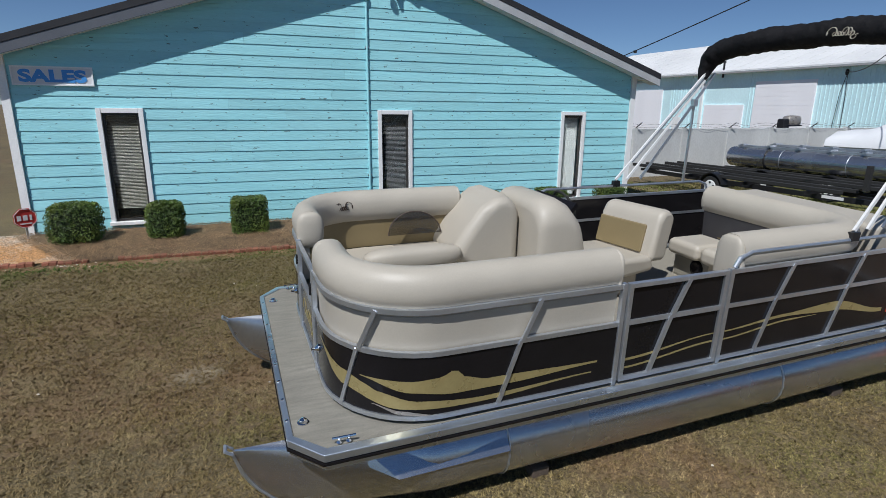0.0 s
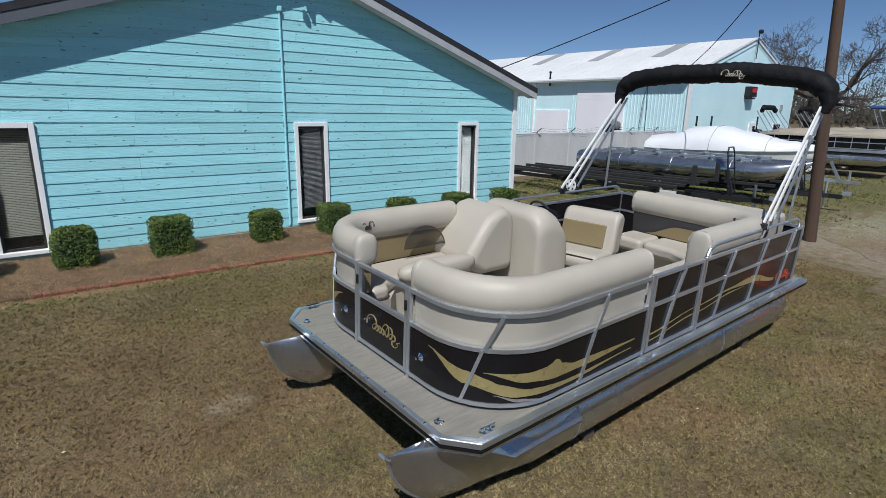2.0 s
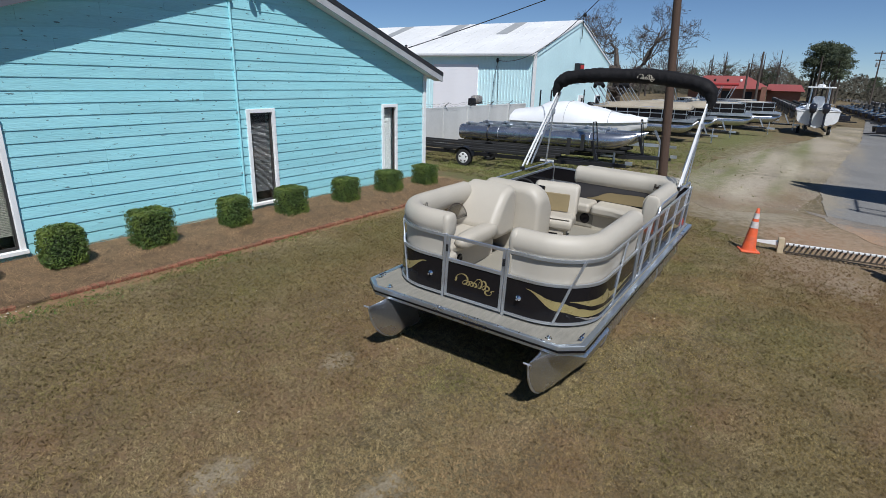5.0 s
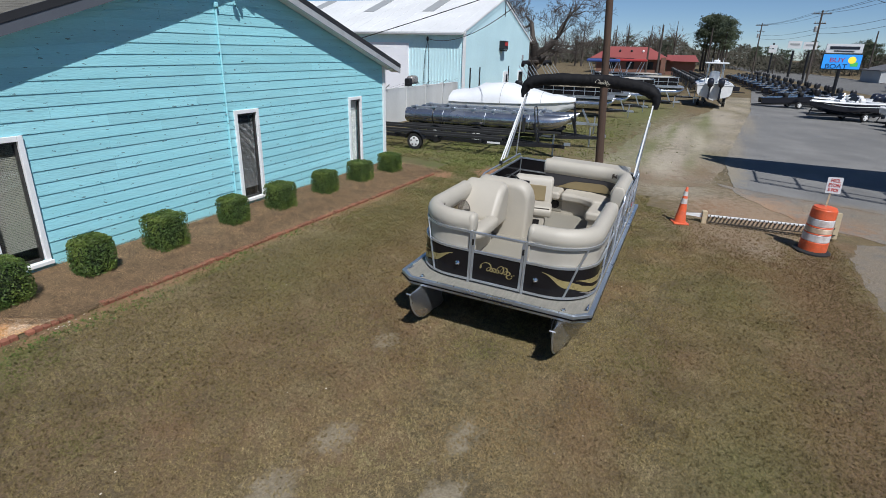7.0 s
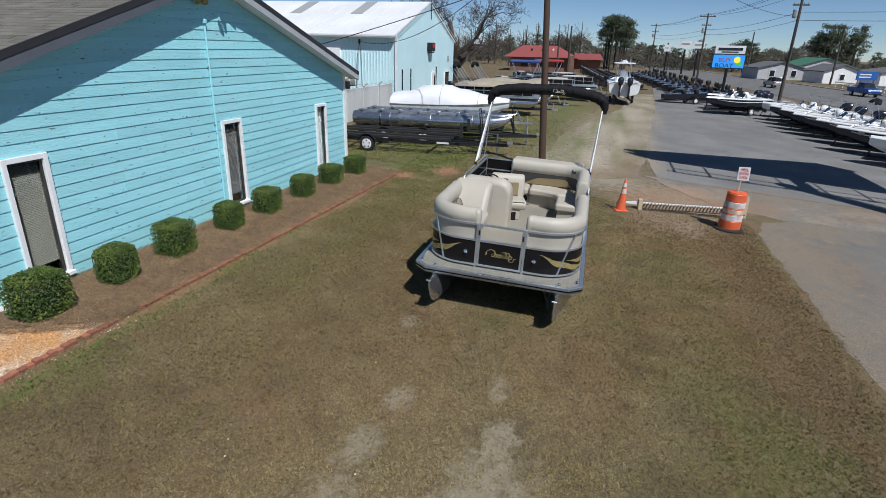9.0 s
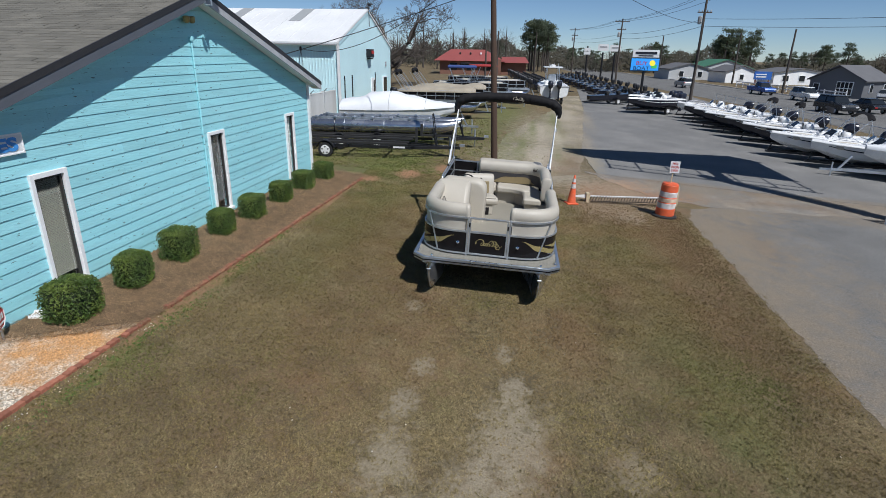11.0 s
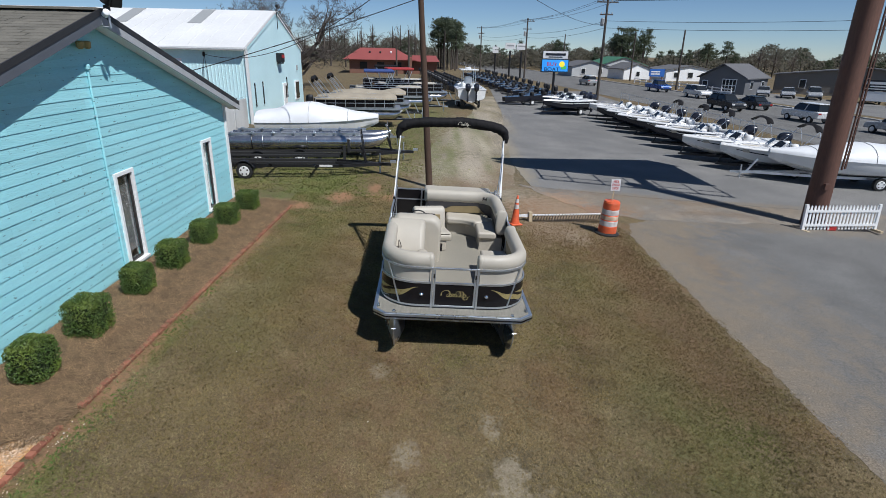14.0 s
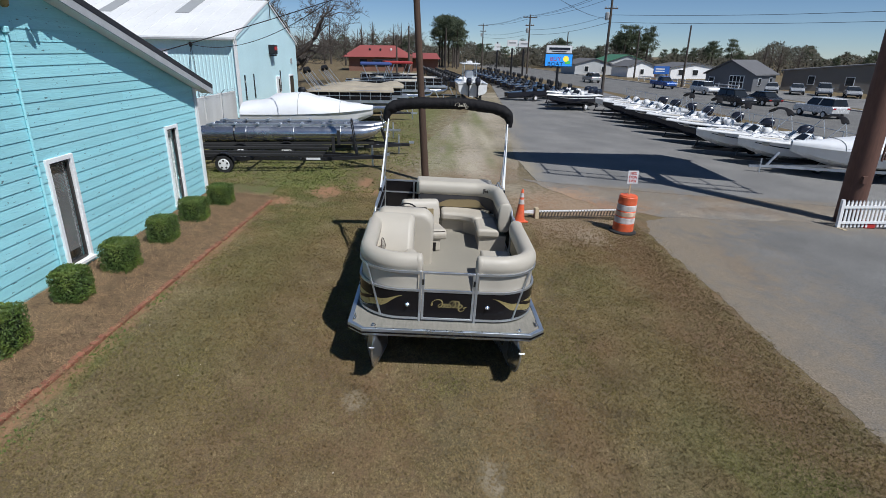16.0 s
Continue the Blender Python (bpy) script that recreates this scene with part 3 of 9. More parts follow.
worn_patches(M["dirt"], [((17.0, 2.4, 4.0, 1.0), PALE, 0.85, 0.4), ((24.0, 2.2, 5.0, 1.2), PALE, 0.8, 0.4), ((14.2, 2.2, 1.2, 1.3), PALE, 0.7, 0.4), ((34.0, 0.4, 8.0, 1.0), PALE, 0.7, 0.4), ((22.0, 5.0, 9.0, 1.3), OLIVE, 0.7, 0.5), ((15.0, 4.0, 3.0, 0.7), OLIVE, 0.4, 0.6), ((30.0, 1.6, 10.0, 0.7), OLIVE, 0.4, 0.6), ((15.0, 1.2, 3.0, 1.0), EARTH, 0.6, 0.6), ((13.4, 3.0, 1.5, 1.6), EARTH, 0.6, 0.6)])
ground = tagged(new("ground", mesh_of("ground", g, worn_patches(worn_patches(M["lawn"], SHADE), WORN, 5.5, 0.2))), "dormant brown lawn worn through to sandy soil", "ground", kind="structure")

# bleached and darker growth in the lawn
PALE, DEEP = (0.315, 0.26, 0.15), (0.150, 0.118, 0.056)
worn_patches(M["grass"], [((-3.4, 3.7, 3.0, 1.5), PALE, 0.4, 0.8), ((-1.4, 1.15, 0.7, 0.5), PALE, 0.6, 0.6), ((-2.9, 0.55, 0.7, 0.6), PALE, 0.55, 0.6), ((2.6, -0.8, 1.1, 0.6), PALE, 0.45, 0.6), ((-0.9, 0.85, 0.6, 0.45), DEEP, 0.7, 0.5), ((-1.65, 0.6, 0.7, 0.4), DEEP, 0.6, 0.5),
                          ((-0.6, 2.8, 1.5, 0.9), RUSSET, 0.6, 0.7), ((4.9, -0.5, 2.2, 1.0), RUSSET, 0.7, 0.6), ((0.7, -0.8, 1.2, 0.5), RUSSET, 0.6, 0.6), ((-3.4, 7.7, 3.2, 0.7), DEEP, 0.6, 0.7), ((1.0, 7.9, 3.0, 0.5), DEEP, 0.5, 0.7), ((-5.0, 6.9, 2.4, 1.3), DEEP, 0.6, 0.7),
                          ((-2.6, -0.7, 3.6, 1.1), DEEP, 0.75, 0.7), ((3.5, -1.2, 4.5, 0.6), DEEP, 0.7, 0.6), ((-1.3, -0.45, 0.9, 0.5), OLIVE, 0.65, 0.6), ((-3.9, 0.8, 0.8, 0.5), OLIVE, 0.5, 0.6), ((-0.2, 6.0, 1.6, 0.9), DEEP, 0.4, 0.8), ((-2.7, 8.1, 0.8, 0.4), OLIVE, 0.6, 0.6)], 1.6)

driveway = sheet("driveway", [(-60, -1.70), (8.0, -1.84), (9.2, -2.2), (10.0, -3.4), (10.6, -8.0), (10.4, -24), (-60, -24)], 0.004, worn_patches(M["driveway"].copy(), SPILL),
                 "weathered grey asphalt driveway with sandy soil over its edge", "driveway", 0.09)
BARE = [((13.3, -4.4, 0.5, 3.6), EARTH, 0.75, 0.5), ((12.6, -6.6, 0.5, 2.0), EARTH, 0.6, 0.5), ((11.2, -2.6, 1.2, 0.8), (0.235, 0.165, 0.105), 0.8, 0.5), ((11.5, -0.5, 1.5, 1.0), (0.34, 0.215, 0.130), 0.9, 0.5), ((12.4, -3.4, 0.9, 1.6), RIM, 0.7, 0.5), ((12.2, -8.0, 0.8, 3.0), RIM, 0.6, 0.5), ((11.2, -6.0, 0.5, 2.4), EARTH, 0.4, 0.5), ((10.6, -1.5, 0.8, 1.2), CLAY, 0.7, 0.5)]
LOT_RIM = [((13.2, -2.6, 0.45, 2.6), RIM, 0.85, 0.5), ((12.9, -8.5, 0.35, 4.0), RIM, 0.7, 0.5), ((16.0, 0.3, 2.6, 0.5), (0.27, 0.235, 0.175), 0.9, 0.5), ((24.0, 0.1, 8.0, 0.5), (0.27, 0.235, 0.175), 0.85, 0.5), ((36.0, -0.9, 8.0, 0.6), (0.27, 0.235, 0.175), 0.8, 0.5)]
STREAKS = [((19.0, 3.4, 4.0, 0.35), OLIVE, 0.7, 0.6), ((26.0, 2.9, 6.0, 0.35), OLIVE, 0.7, 0.6), ((17.0, 1.7, 2.4, 0.25), OLIVE, 0.5, 0.6), ((23.0, 1.5, 4.0, 0.3), (0.40, 0.35, 0.26), 0.7, 0.6), ((33.0, 1.4, 6.0, 0.35), OLIVE, 0.6, 0.6), ((15.0, 2.6, 1.5, 0.5), (0.40, 0.35, 0.26), 0.6, 0.6)]
parking_lot = sheet("parking_lot", [(13.6, 0.3), (18.4, 0.5), (43.0, -1.6), (80, -3.5), (80, -18.5), (12.8, -18.5), (12.6, -10), (13.0, -4)], 0.014, worn_patches(M["asphalt"].copy(), LOT_RIM, 4.0),
                    "grey asphalt sales lot with a worn rim", "parking lot", 0.06)
dirt_strip = sheet("dirt_strip", [(10.4, -1.2), (13.9, 0.8), (13.2, -4), (12.9, -10.2), (12.9, -18), (10.3, -18), (10.4, -8), (9.8, -3.2)], 0.007, worn_patches(M["broken"], BARE, 4.0),
                   "broken asphalt and sand between driveway and lot", "dirt", 0.2)
dirt_track = sheet("dirt_track", [(13.2, 1.0), (18.0, 0.45), (43.0, -1.6), (60, -2.4), (58, -0.4), (40.0, 1.2), (22.0, 4.4), (13.4, 4.6), (11.8, 2.8)], 0.006, worn_patches(M["dirt"], STREAKS, 2.0),
                   "packed sandy track beside the lot", "dirt", 0.15)


def road_y(x, y0):
    return y0 + 0.125 * (x - 50.0)


road = sheet("road", [(-200, -24.5), (36, -22.1), (52, -22.1), (120, -14.5), (260, 2.5), (260, -15.5), (107, -32.2), (56, -37.8), (-200, -66)], 0.012, M["driveway"],
             "pale grey highway beyond the sales lot", "road")
far_lot = sheet("far_lot", [(20, road_y(20, -41.5)), (84, road_y(84, -41.5)), (84, -50), (70, -52), (20, -66)], 0.012, M["asphalt"], "car park across the highway", "parking lot", 0.1)
kerb = Geo()
kerb.bar([(-150, -60.6, ground_z(-40) + 0.05), (56, -38.0, ground_z(-40) + 0.05), (107, -32.4, ground_z(-40) + 0.05), (240, -17.8, ground_z(-40) + 0.05)], 0.35, 0.16)
tagged(new("kerb", mesh_of("kerb", kerb, M["kerb"])), "concrete kerb along the far side of the highway", "kerb", kind="structure")


RUSTY = [((-2.7, 9.3, 1.5, 1.1), (0.50, 0.25, 0.075), 0.85, 0.5)]

# ---- planting bed along the shop ----
def bed_front(x):
    return 8.79 - 0.022 * (x + 1.5)


g = Geo()
NX, NY = 90, 12
BX1 = 9.3


def bed_west(y):
    return -1.95 - (y - 9.0) * 0.72


for j in range(NY + 1):
    for i in range(NX + 1):
        f = j / NY
        y = 8.86 + 1.64 * f
        x = bed_west(y) + (BX1 - bed_west(y)) * i / NX
        y = bed_front(x) + 0.05 + (10.50 - bed_front(x) - 0.05) * f
        z = ground_z(y) + 0.015 + 0.03 * math.sin(math.pi * min(1, f * 1.3)) + 0.05 * f + 0.02 * noise.noise((x * 2, y * 2, 0))
        g.v.append((x, y, z))
g.f = [(j * (NX + 1) + i, j * (NX + 1) + i + 1, (j + 1) * (NX + 1) + i + 1, (j + 1) * (NX + 1) + i) for j in range(NY) for i in range(NX)]
bed = tagged(new("mulch_bed", mesh_of("mulch_bed", g, M["straw"], 40)), "reddish-brown pine straw mulch bed against the shop wall", "mulch bed", kind="structure")
rnd = random.Random(4)
g = Geo()
for k in range(40000):
    f = rnd.random()
    x = rnd.uniform(bed_west(8.86 + 1.6 * f) - 0.15, BX1 + 0.05)
    y = bed_front(x) - 0.05 + (10.46 - bed_front(x)) * f ** 1.06
    z = ground_z(y) + 0.025 + 0.03 * math.sin(math.pi * min(1, f * 1.3)) + 0.05 * f + rnd.uniform(0, 0.022)
    a, ln, tilt = rnd.uniform(0, math.pi), rnd.uniform(0.06, 0.15), rnd.uniform(-0.02, 0.04)
    dx, dy = math.cos(a) * ln / 2, math.sin(a) * ln / 2
    wx, wy = -math.sin(a) * 0.0019, math.cos(a) * 0.0019
    g.add([(x - dx - wx, y - dy - wy, z), (x - dx + wx, y - dy + wy, z), (x + dx + wx, y + dy + wy, z + tilt), (x + dx - wx, y + dy - wy, z + tilt)], [(0, 1, 2, 3)])
pine_straw = tagged(new("pine_straw", mesh_of("pine_straw", g, M["needle"], fix=False)), "scattered reddish-brown pine needles over the bed", "pine straw", kind="stuff")

g = Geo()
g.add([(-14, 8.95, ground_z(8.95) + 0.02), (-1.85, 8.86, ground_z(8.86) + 0.02), (-2.25, 9.5, ground_z(9.5) + 0.04), (-2.95, 10.5, ground_z(10.5) + 0.05), (-14, 10.5, ground_z(10.5) + 0.05)], [(0, 1, 2, 3, 4)])
tagged(new("pebble_bed", mesh_of("pebble_bed", g, worn_patches(M["pebble_bed"], RUSTY))), "bed of pale landscape pebbles beside the mulch", "pebble bed", kind="structure")
g = Geo()
for k in range(26000):
    x = rnd.uniform(-6.0, -1.9)
    y = rnd.uniform(8.87, 10.45)
    if x > bed_west(y) + rnd.gauss(0.03, 0.12):
        continue
    s = rnd.uniform(0.009, 0.02)
    z = ground_z(y) + 0.02 + 0.02 * (y - 8.86) + rnd.uniform(-0.2, 0.5) * s
    a = rnd.uniform(0, 6.28)
    ca, sa = math.cos(a) * s, math.sin(a) * s
    g.add([(x + ca, y + sa, z), (x - sa, y + ca * 0.8, z), (x - ca, y - sa, z), (x + sa, y - ca * 0.8, z), (x, y, z + s * 0.7), (x, y, z - s * 0.4)],
          [(0, 1, 4), (1, 2, 4), (2, 3, 4), (3, 0, 4), (1, 0, 5), (2, 1, 5), (3, 2, 5), (0, 3, 5)])
for k in range(150):
    x, y = (rnd.uniform(-6.0, -1.6), 8.72 - abs(rnd.gauss(0, 0.06))) if k < 90 else (rnd.uniform(-5.5, 9.0), rnd.uniform(-1.5, 8.4))
    s, z = rnd.uniform(0.008, 0.017), ground_z(y) + 0.012
    g.add([(x + s, y, z), (x, y + s * 0.7, z), (x - s, y, z), (x, y - s * 0.7, z), (x, y, z + s * 0.7)], [(0, 1, 4), (1, 2, 4), (2, 3, 4), (3, 0, 4)])
tagged(new("pebbles", mesh_of("pebbles", g, worn_patches(M["pebble"], RUSTY), fix=False)), "loose pale and orange landscape pebbles", "pebbles", kind="stuff")

# ---- the shop ----
WX0, WX1, WY, RIDGE = -2.85, 9.15, 10.46, 3.15
EAVE, SLOPE, BACK = 3.30, 1 / 3.0, 24.0
WINDOWS = [(-1.67, -0.97, 0.48, 2.42), (3.12, 3.82, 0.48, 2.42), (7.29, 7.92, 0.48, 2.42)]


def rake(x):
    return EAVE + SLOPE * (6.0 - abs(x - RIDGE))


g = Geo()
edges = [WX0] + [v for w in WINDOWS for v in w[:2]] + [WX1]
for i in range(0, len(edges), 2):
    g.prism([(edges[i], -0.05), (edges[i + 1], -0.05), (edges[i + 1], EAVE), (edges[i], EAVE)], WY, WY + 0.16, "y")
for x0, x1, z0, z1 in WINDOWS:
    g.prism([(x0, -0.05), (x1, -0.05), (x1, z0), (x0, z0)], WY, WY + 0.16, "y")
    g.prism([(x0, z1), (x1, z1), (x1, EAVE), (x0, EAVE)], WY, WY + 0.16, "y")
g.prism([(WX0, EAVE), (WX1, EAVE), (RIDGE, rake(RIDGE))], WY, WY + 0.16, "y")
wall_south = tagged(new("wall_south", mesh_of("wall_south", g, M["siding"])), "turquoise painted lap siding gable wall of the shop", "wall", kind="structure")
g = Geo().box(((WX0 + WX1) / 2, BACK, 1.6), (12.0, 0.16, 3.4))
g.prism([(WX0, EAVE), (WX1, EAVE), (RIDGE, rake(RIDGE))], BACK - 0.08, BACK + 0.08, "y")
tagged(new("wall_north", mesh_of("wall_north", g, M["siding"])), "turquoise rear gable wall", "wall", kind="structure")
for nm, x in (("wall_west", WX0 + 0.08), ("wall_east", WX1 - 0.08)):
    g = Geo().box((x, (WY + 0.16 + BACK - 0.08) / 2, 1.62), (0.16, BACK - 0.08 - WY - 0.16, 3.36))
    tagged(new(nm, mesh_of(nm, g, M["siding"])), "turquoise side wall of the shop", "wall", kind="structure")
g = Geo().box((3.15, 17.2, 3.32), (11.6, 13.3, 0.06))
tagged(new("ceiling", mesh_of("ceiling", g, M["dark_room"])), "dark flat ceiling inside the shop", "ceiling", kind="structure")
g = Geo().box((3.15, 17.2, 0.32), (11.6, 13.3, 0.06))
tagged(new("shop_floor", mesh_of("shop_floor", g, M["dark_room"])), "dark floor inside the shop", "floor", kind="structure")

# roof slopes
for nm, s in (("roof_west", -1), ("roof_east", 1)):
    g = Geo()
    ex = RIDGE + s * 6.5
    pts = [(RIDGE, rake(RIDGE) + 0.03), (ex, rake(RIDGE) + 0.03 - 6.5 * SLOPE), (ex, rake(RIDGE) + 0.13 - 6.5 * SLOPE), (RIDGE, rake(RIDGE) + 0.13)]
    g.prism(pts, WY - 0.30, BACK + 0.35, "y")
    tagged(new(nm, mesh_of(nm, g, M["shingle"])), "weathered grey-brown shingle roof slope", "roof", kind="structure")
rnd = random.Random(8)
g = Geo()
for c in range(48):
    d0 = 0.138 * c
    for k in range(47):
        y0 = WY - 0.32 + 0.305 * k + (0.15 if c % 2 else 0.0) + rnd.uniform(-0.012, 0.012)
        y1 = y0 + rnd.uniform(0.298, 0.309)
        if c % 2 and k == 0:
            y0 -= 0.15
        x0, x1 = RIDGE - d0, RIDGE - d0 - 0.145
        za, zb = rake(RIDGE) + 0.135 - d0 * SLOPE, rake(RIDGE) + 0.135 - (d0 + 0.145) * SLOPE
        lo, hi = 0.002, 0.006 + rnd.uniform(0, 0.003)
        g.add([(x0, y0, za + lo), (x1, y0, zb + hi), (x1, y1, zb + hi), (x0, y1, za + lo), (x1, y0, zb), (x1, y1, zb)], [(0, 1, 2, 3), (1, 4, 5, 2)])
tabs = part("shingles", g, M["shingle"], bpy.data.objects["roof_west"], "overlapping weathered grey-brown shingle tabs")
tagged(tabs, kind="stuff")
g = Geo().bar([(RIDGE, WY - 0.32, rake(RIDGE) + 0.16), (RIDGE, BACK + 0.35, rake(RIDGE) + 0.16)], 0.3, 0.04)
part("ridge_cap", g, M["shingle"], bpy.data.objects["roof_west"])

# rake boards, soffit and corner boards
for s in (-1, 1):
    ex = RIDGE + s * 6.5
    top = rake(RIDGE)
    g = Geo().prism([(RIDGE, top - 0.10), (ex, top - 0.10 - 6.5 * SLOPE), (ex, top + 0.05 - 6.5 * SLOPE), (RIDGE, top + 0.05)], WY - 0.335, WY - 0.305, "y")
    tagged(new("trim_rake", mesh_of("trim_rake", g, M["soffit"] if s < 0 else M["rake_pale"])), "grey painted rake board under the roof edge", "trim", kind="structure")
    g = Geo().prism([(RIDGE, top - 0.075), (ex, top - 0.075 - 6.5 * SLOPE), (ex, top - 0.045 - 6.5 * SLOPE), (RIDGE, top - 0.045)], WY - 0.325, WY - 0.022, "y")
    tagged(new("soffit", mesh_of("soffit", g, M["white_trim"])), "pale painted soffit under the gable overhang", "soffit", kind="structure")
    g = Geo().prism([(RIDGE, top + 0.055), (ex, top + 0.055 - 6.5 * SLOPE), (ex, top + 0.165 - 6.5 * SLOPE), (RIDGE, top + 0.165)], WY - 0.345, WY - 0.318, "y")
    tagged(new("trim_drip", mesh_of("trim_drip", g, M["drip"])), "dark metal drip edge along the gable roof", "trim", kind="structure")
    g = Geo().box((RIDGE + s * 6.02, WY - 0.03, 1.78), (0.12, 0.05, 3.0))
    tagged(new("trim_corner", mesh_of("trim_corner", g, M["white_trim"])), "pale corner board of the shop", "trim", kind="structure")
    g = Geo().box((RIDGE + s * 6.30, (WY + BACK) / 2, EAVE - 0.12), (0.40, BACK - WY + 0.5, 0.03))
    tagged(new("soffit_eave", mesh_of("soffit_eave", g, M["white_trim"])), "pale eave soffit", "soffit", kind="structure")
    g = Geo().box((RIDGE + s * 6.52, (WY + BACK) / 2, EAVE - 0.10), (0.03, BACK - WY + 0.6, 0.17))
    tagged(new("trim_eave", mesh_of("trim_eave", g, M["white_trim"])), "pale eave fascia board", "trim", kind="structure")


def make_window(i, x0, x1, z0, z1):
    w = thing(f"window_{i}", "tall narrow window with white frame and closed slatted blind" if i < 3 else "tall narrow window with white frame and pale sheet for reflected sky", "window", pose((x0 + x1) / 2, WY, z0))
    tagged(w, kind="structure")
    hw, h = (x1 - x0) / 2, z1 - z0
    for nm, c, s in (("window_frame", (-hw + 0.035, -0.025, h / 2), (0.075, 0.06, h + 0.06)), ("window_frame", (hw - 0.035, -0.025, h / 2), (0.075, 0.06, h + 0.06)),
                     ("window_frame", (0, -0.025, h - 0.01), (2 * hw - 0.15, 0.058, 0.08)), ("window_sill", (0, -0.04, 0.01), (2 * hw + 0.04, 0.10, 0.06))):
        part(nm, Geo().box(c, s), M["white_trim"], w, bevel=0.006)
    for c, s in (((-hw + 0.09, 0.03, h / 2), (0.035, 0.05, h - 0.1)), ((hw - 0.09, 0.03, h / 2), (0.035, 0.05, h - 0.1)),
                 ((0, 0.03, h - 0.07), (2 * hw - 0.2, 0.05, 0.035)), ((0, 0.03, 0.06), (2 * hw - 0.2, 0.05, 0.04))):
        part("sash", Geo().box(c, s), M["sash"], w, "dark bronze sash")
    p = part("pane", Geo().box((0, 0.045, h / 2), (2 * hw - 0.2, 0.006, h - 0.16)), M["pane"], w)
    p.visible_shadow = False
    if i < 3:
        slat = mesh_of("slat", Geo().box((0, 0, 0), (2 * hw - 0.20, 0.022, 0.002), rx=50), M["blind"] if i == 1 else M["dark_blind"])
        n = int((h - 0.32) / 0.025)
        for k in range(n):
            o = new("slat", slat)
            o.parent = w
            o.location = (0, 0.068, h - 0.10 - 0.025 * k)
    else:
        # Pale sheet behind the glass stands in for sky reflected in the pane.
        g = Geo()
        pts = [(-hw + 0.12 + (2 * hw - 0.24) * k / 24, 0.10 + 0.003 * math.sin(k * 1.7)) for k in range(25)]
        g.add([(x, y, 0.1) for x, y in pts] + [(x, y, h - 0.1) for x, y in pts], [(k, k + 1, 26 + k, 25 + k) for k in range(24)])
        part("curtain", g, M["concrete"], w, "pale flat sheet in place of reflected sky", 60)
    # Dark sheet close behind the window stands in for the unlit room.
    part("room_back", Geo().box((0, 0.30, h / 2), (2 * hw, 0.02, h)), M["dark_room"], w)
    return w


for i, wnd in enumerate(WINDOWS):
    make_window(i + 1, *wnd)

# conduit up the gable
conduit = thing("conduit", "turquoise painted conduit pipe fixed up the gable wall", "pipe", pose(2.93, WY, 0.3))
part("pipe", Geo().tube([(0, -0.045, 0.15), (0.0, -0.045, 4.15)], 0.022, 8), M["siding"], conduit, smooth=40)
part("weatherhead", Geo().box((0, -0.05, 4.17), (0.09, 0.08, 0.10)), M["siding"], conduit, bevel=0.02)
for z in (0.9, 2.1, 3.3):
    part("clamp", Geo().box((0, -0.03, z), (0.07, 0.05, 0.03)), M["alu"], conduit)


def text_geo(words, size, depth, bold=0.0):
    cu = bpy.data.curves.new("words", "FONT")
    cu.body, cu.size, cu.extrude, cu.align_x, cu.align_y = words, size, depth, "CENTER", "CENTER"
    cu.offset = bold
    ob = bpy.data.objects.new("words", cu)
    scene.collection.objects.link(ob)
    dg = bpy.context.evaluated_depsgraph_get()
    me = ob.evaluated_get(dg).to_mesh()
    g = Geo()
    g.add([tuple(v.co) for v in me.vertices], [tuple(p.vertices) for p in me.polygons])
    ob.evaluated_get(dg).to_mesh_clear()
    bpy.data.objects.remove(ob)
    bpy.data.curves.remove(cu)
    return g


sales = thing("sales_sign", "white framed board sign with blue capital letters SALES", "sign", pose(-2.19, WY - 0.03, 2.94))
part("board", Geo().box((0, 0, 0), (1.10, 0.03, 0.29)), M["sign_white"], sales)
for c, s in (((0, -0.012, 0.137), (1.12, 0.03, 0.02)), ((0, -0.012, -0.137), (1.12, 0.03, 0.02)), ((-0.55, -0.012, 0), (0.02, 0.03, 0.255)), ((0.55, -0.012, 0), (0.02, 0.03, 0.255))):
    part("frame", Geo().box(c, s), M["white_trim"], sales)
tg = text_geo("SALES", 0.27, 0.003, 0.012)
wid = max(p[0] for p in tg.v) - min(p[0] for p in tg.v)
hei = max(p[1] for p in tg.v) - min(p[1] for p in tg.v)
cy0 = (max(p[1] for p in tg.v) + min(p[1] for p in tg.v)) / 2
bold = Geo()
bold.add([(p[0] * 0.93 / wid, -0.021 - p[2], (p[1] - cy0) * 0.20 / hei) for p in tg.v], tg.f)
part("letters", bold, M["letter_blue"], sales, "blue capital letters")


flood = thing("gable_floodlight", "black floodlight pair and white lamp at the gable peak", "floodlight", pose(RIDGE + 0.02, WY - 0.36, rake(RIDGE) - 0.06))
part("arm", Geo().tube([(0.02, 0.03, -0.08), (0.02, -0.10, -0.08), (0.02, -0.10, 0.20), (0.0, -0.10, 0.34)], 0.024, 8), M["alu"], flood, "galvanised arm", 40)
part("joint_box", Geo().box((0.0, -0.10, 0.24), (0.09, 0.09, 0.10)), M["dark_metal"], flood, bevel=0.015)
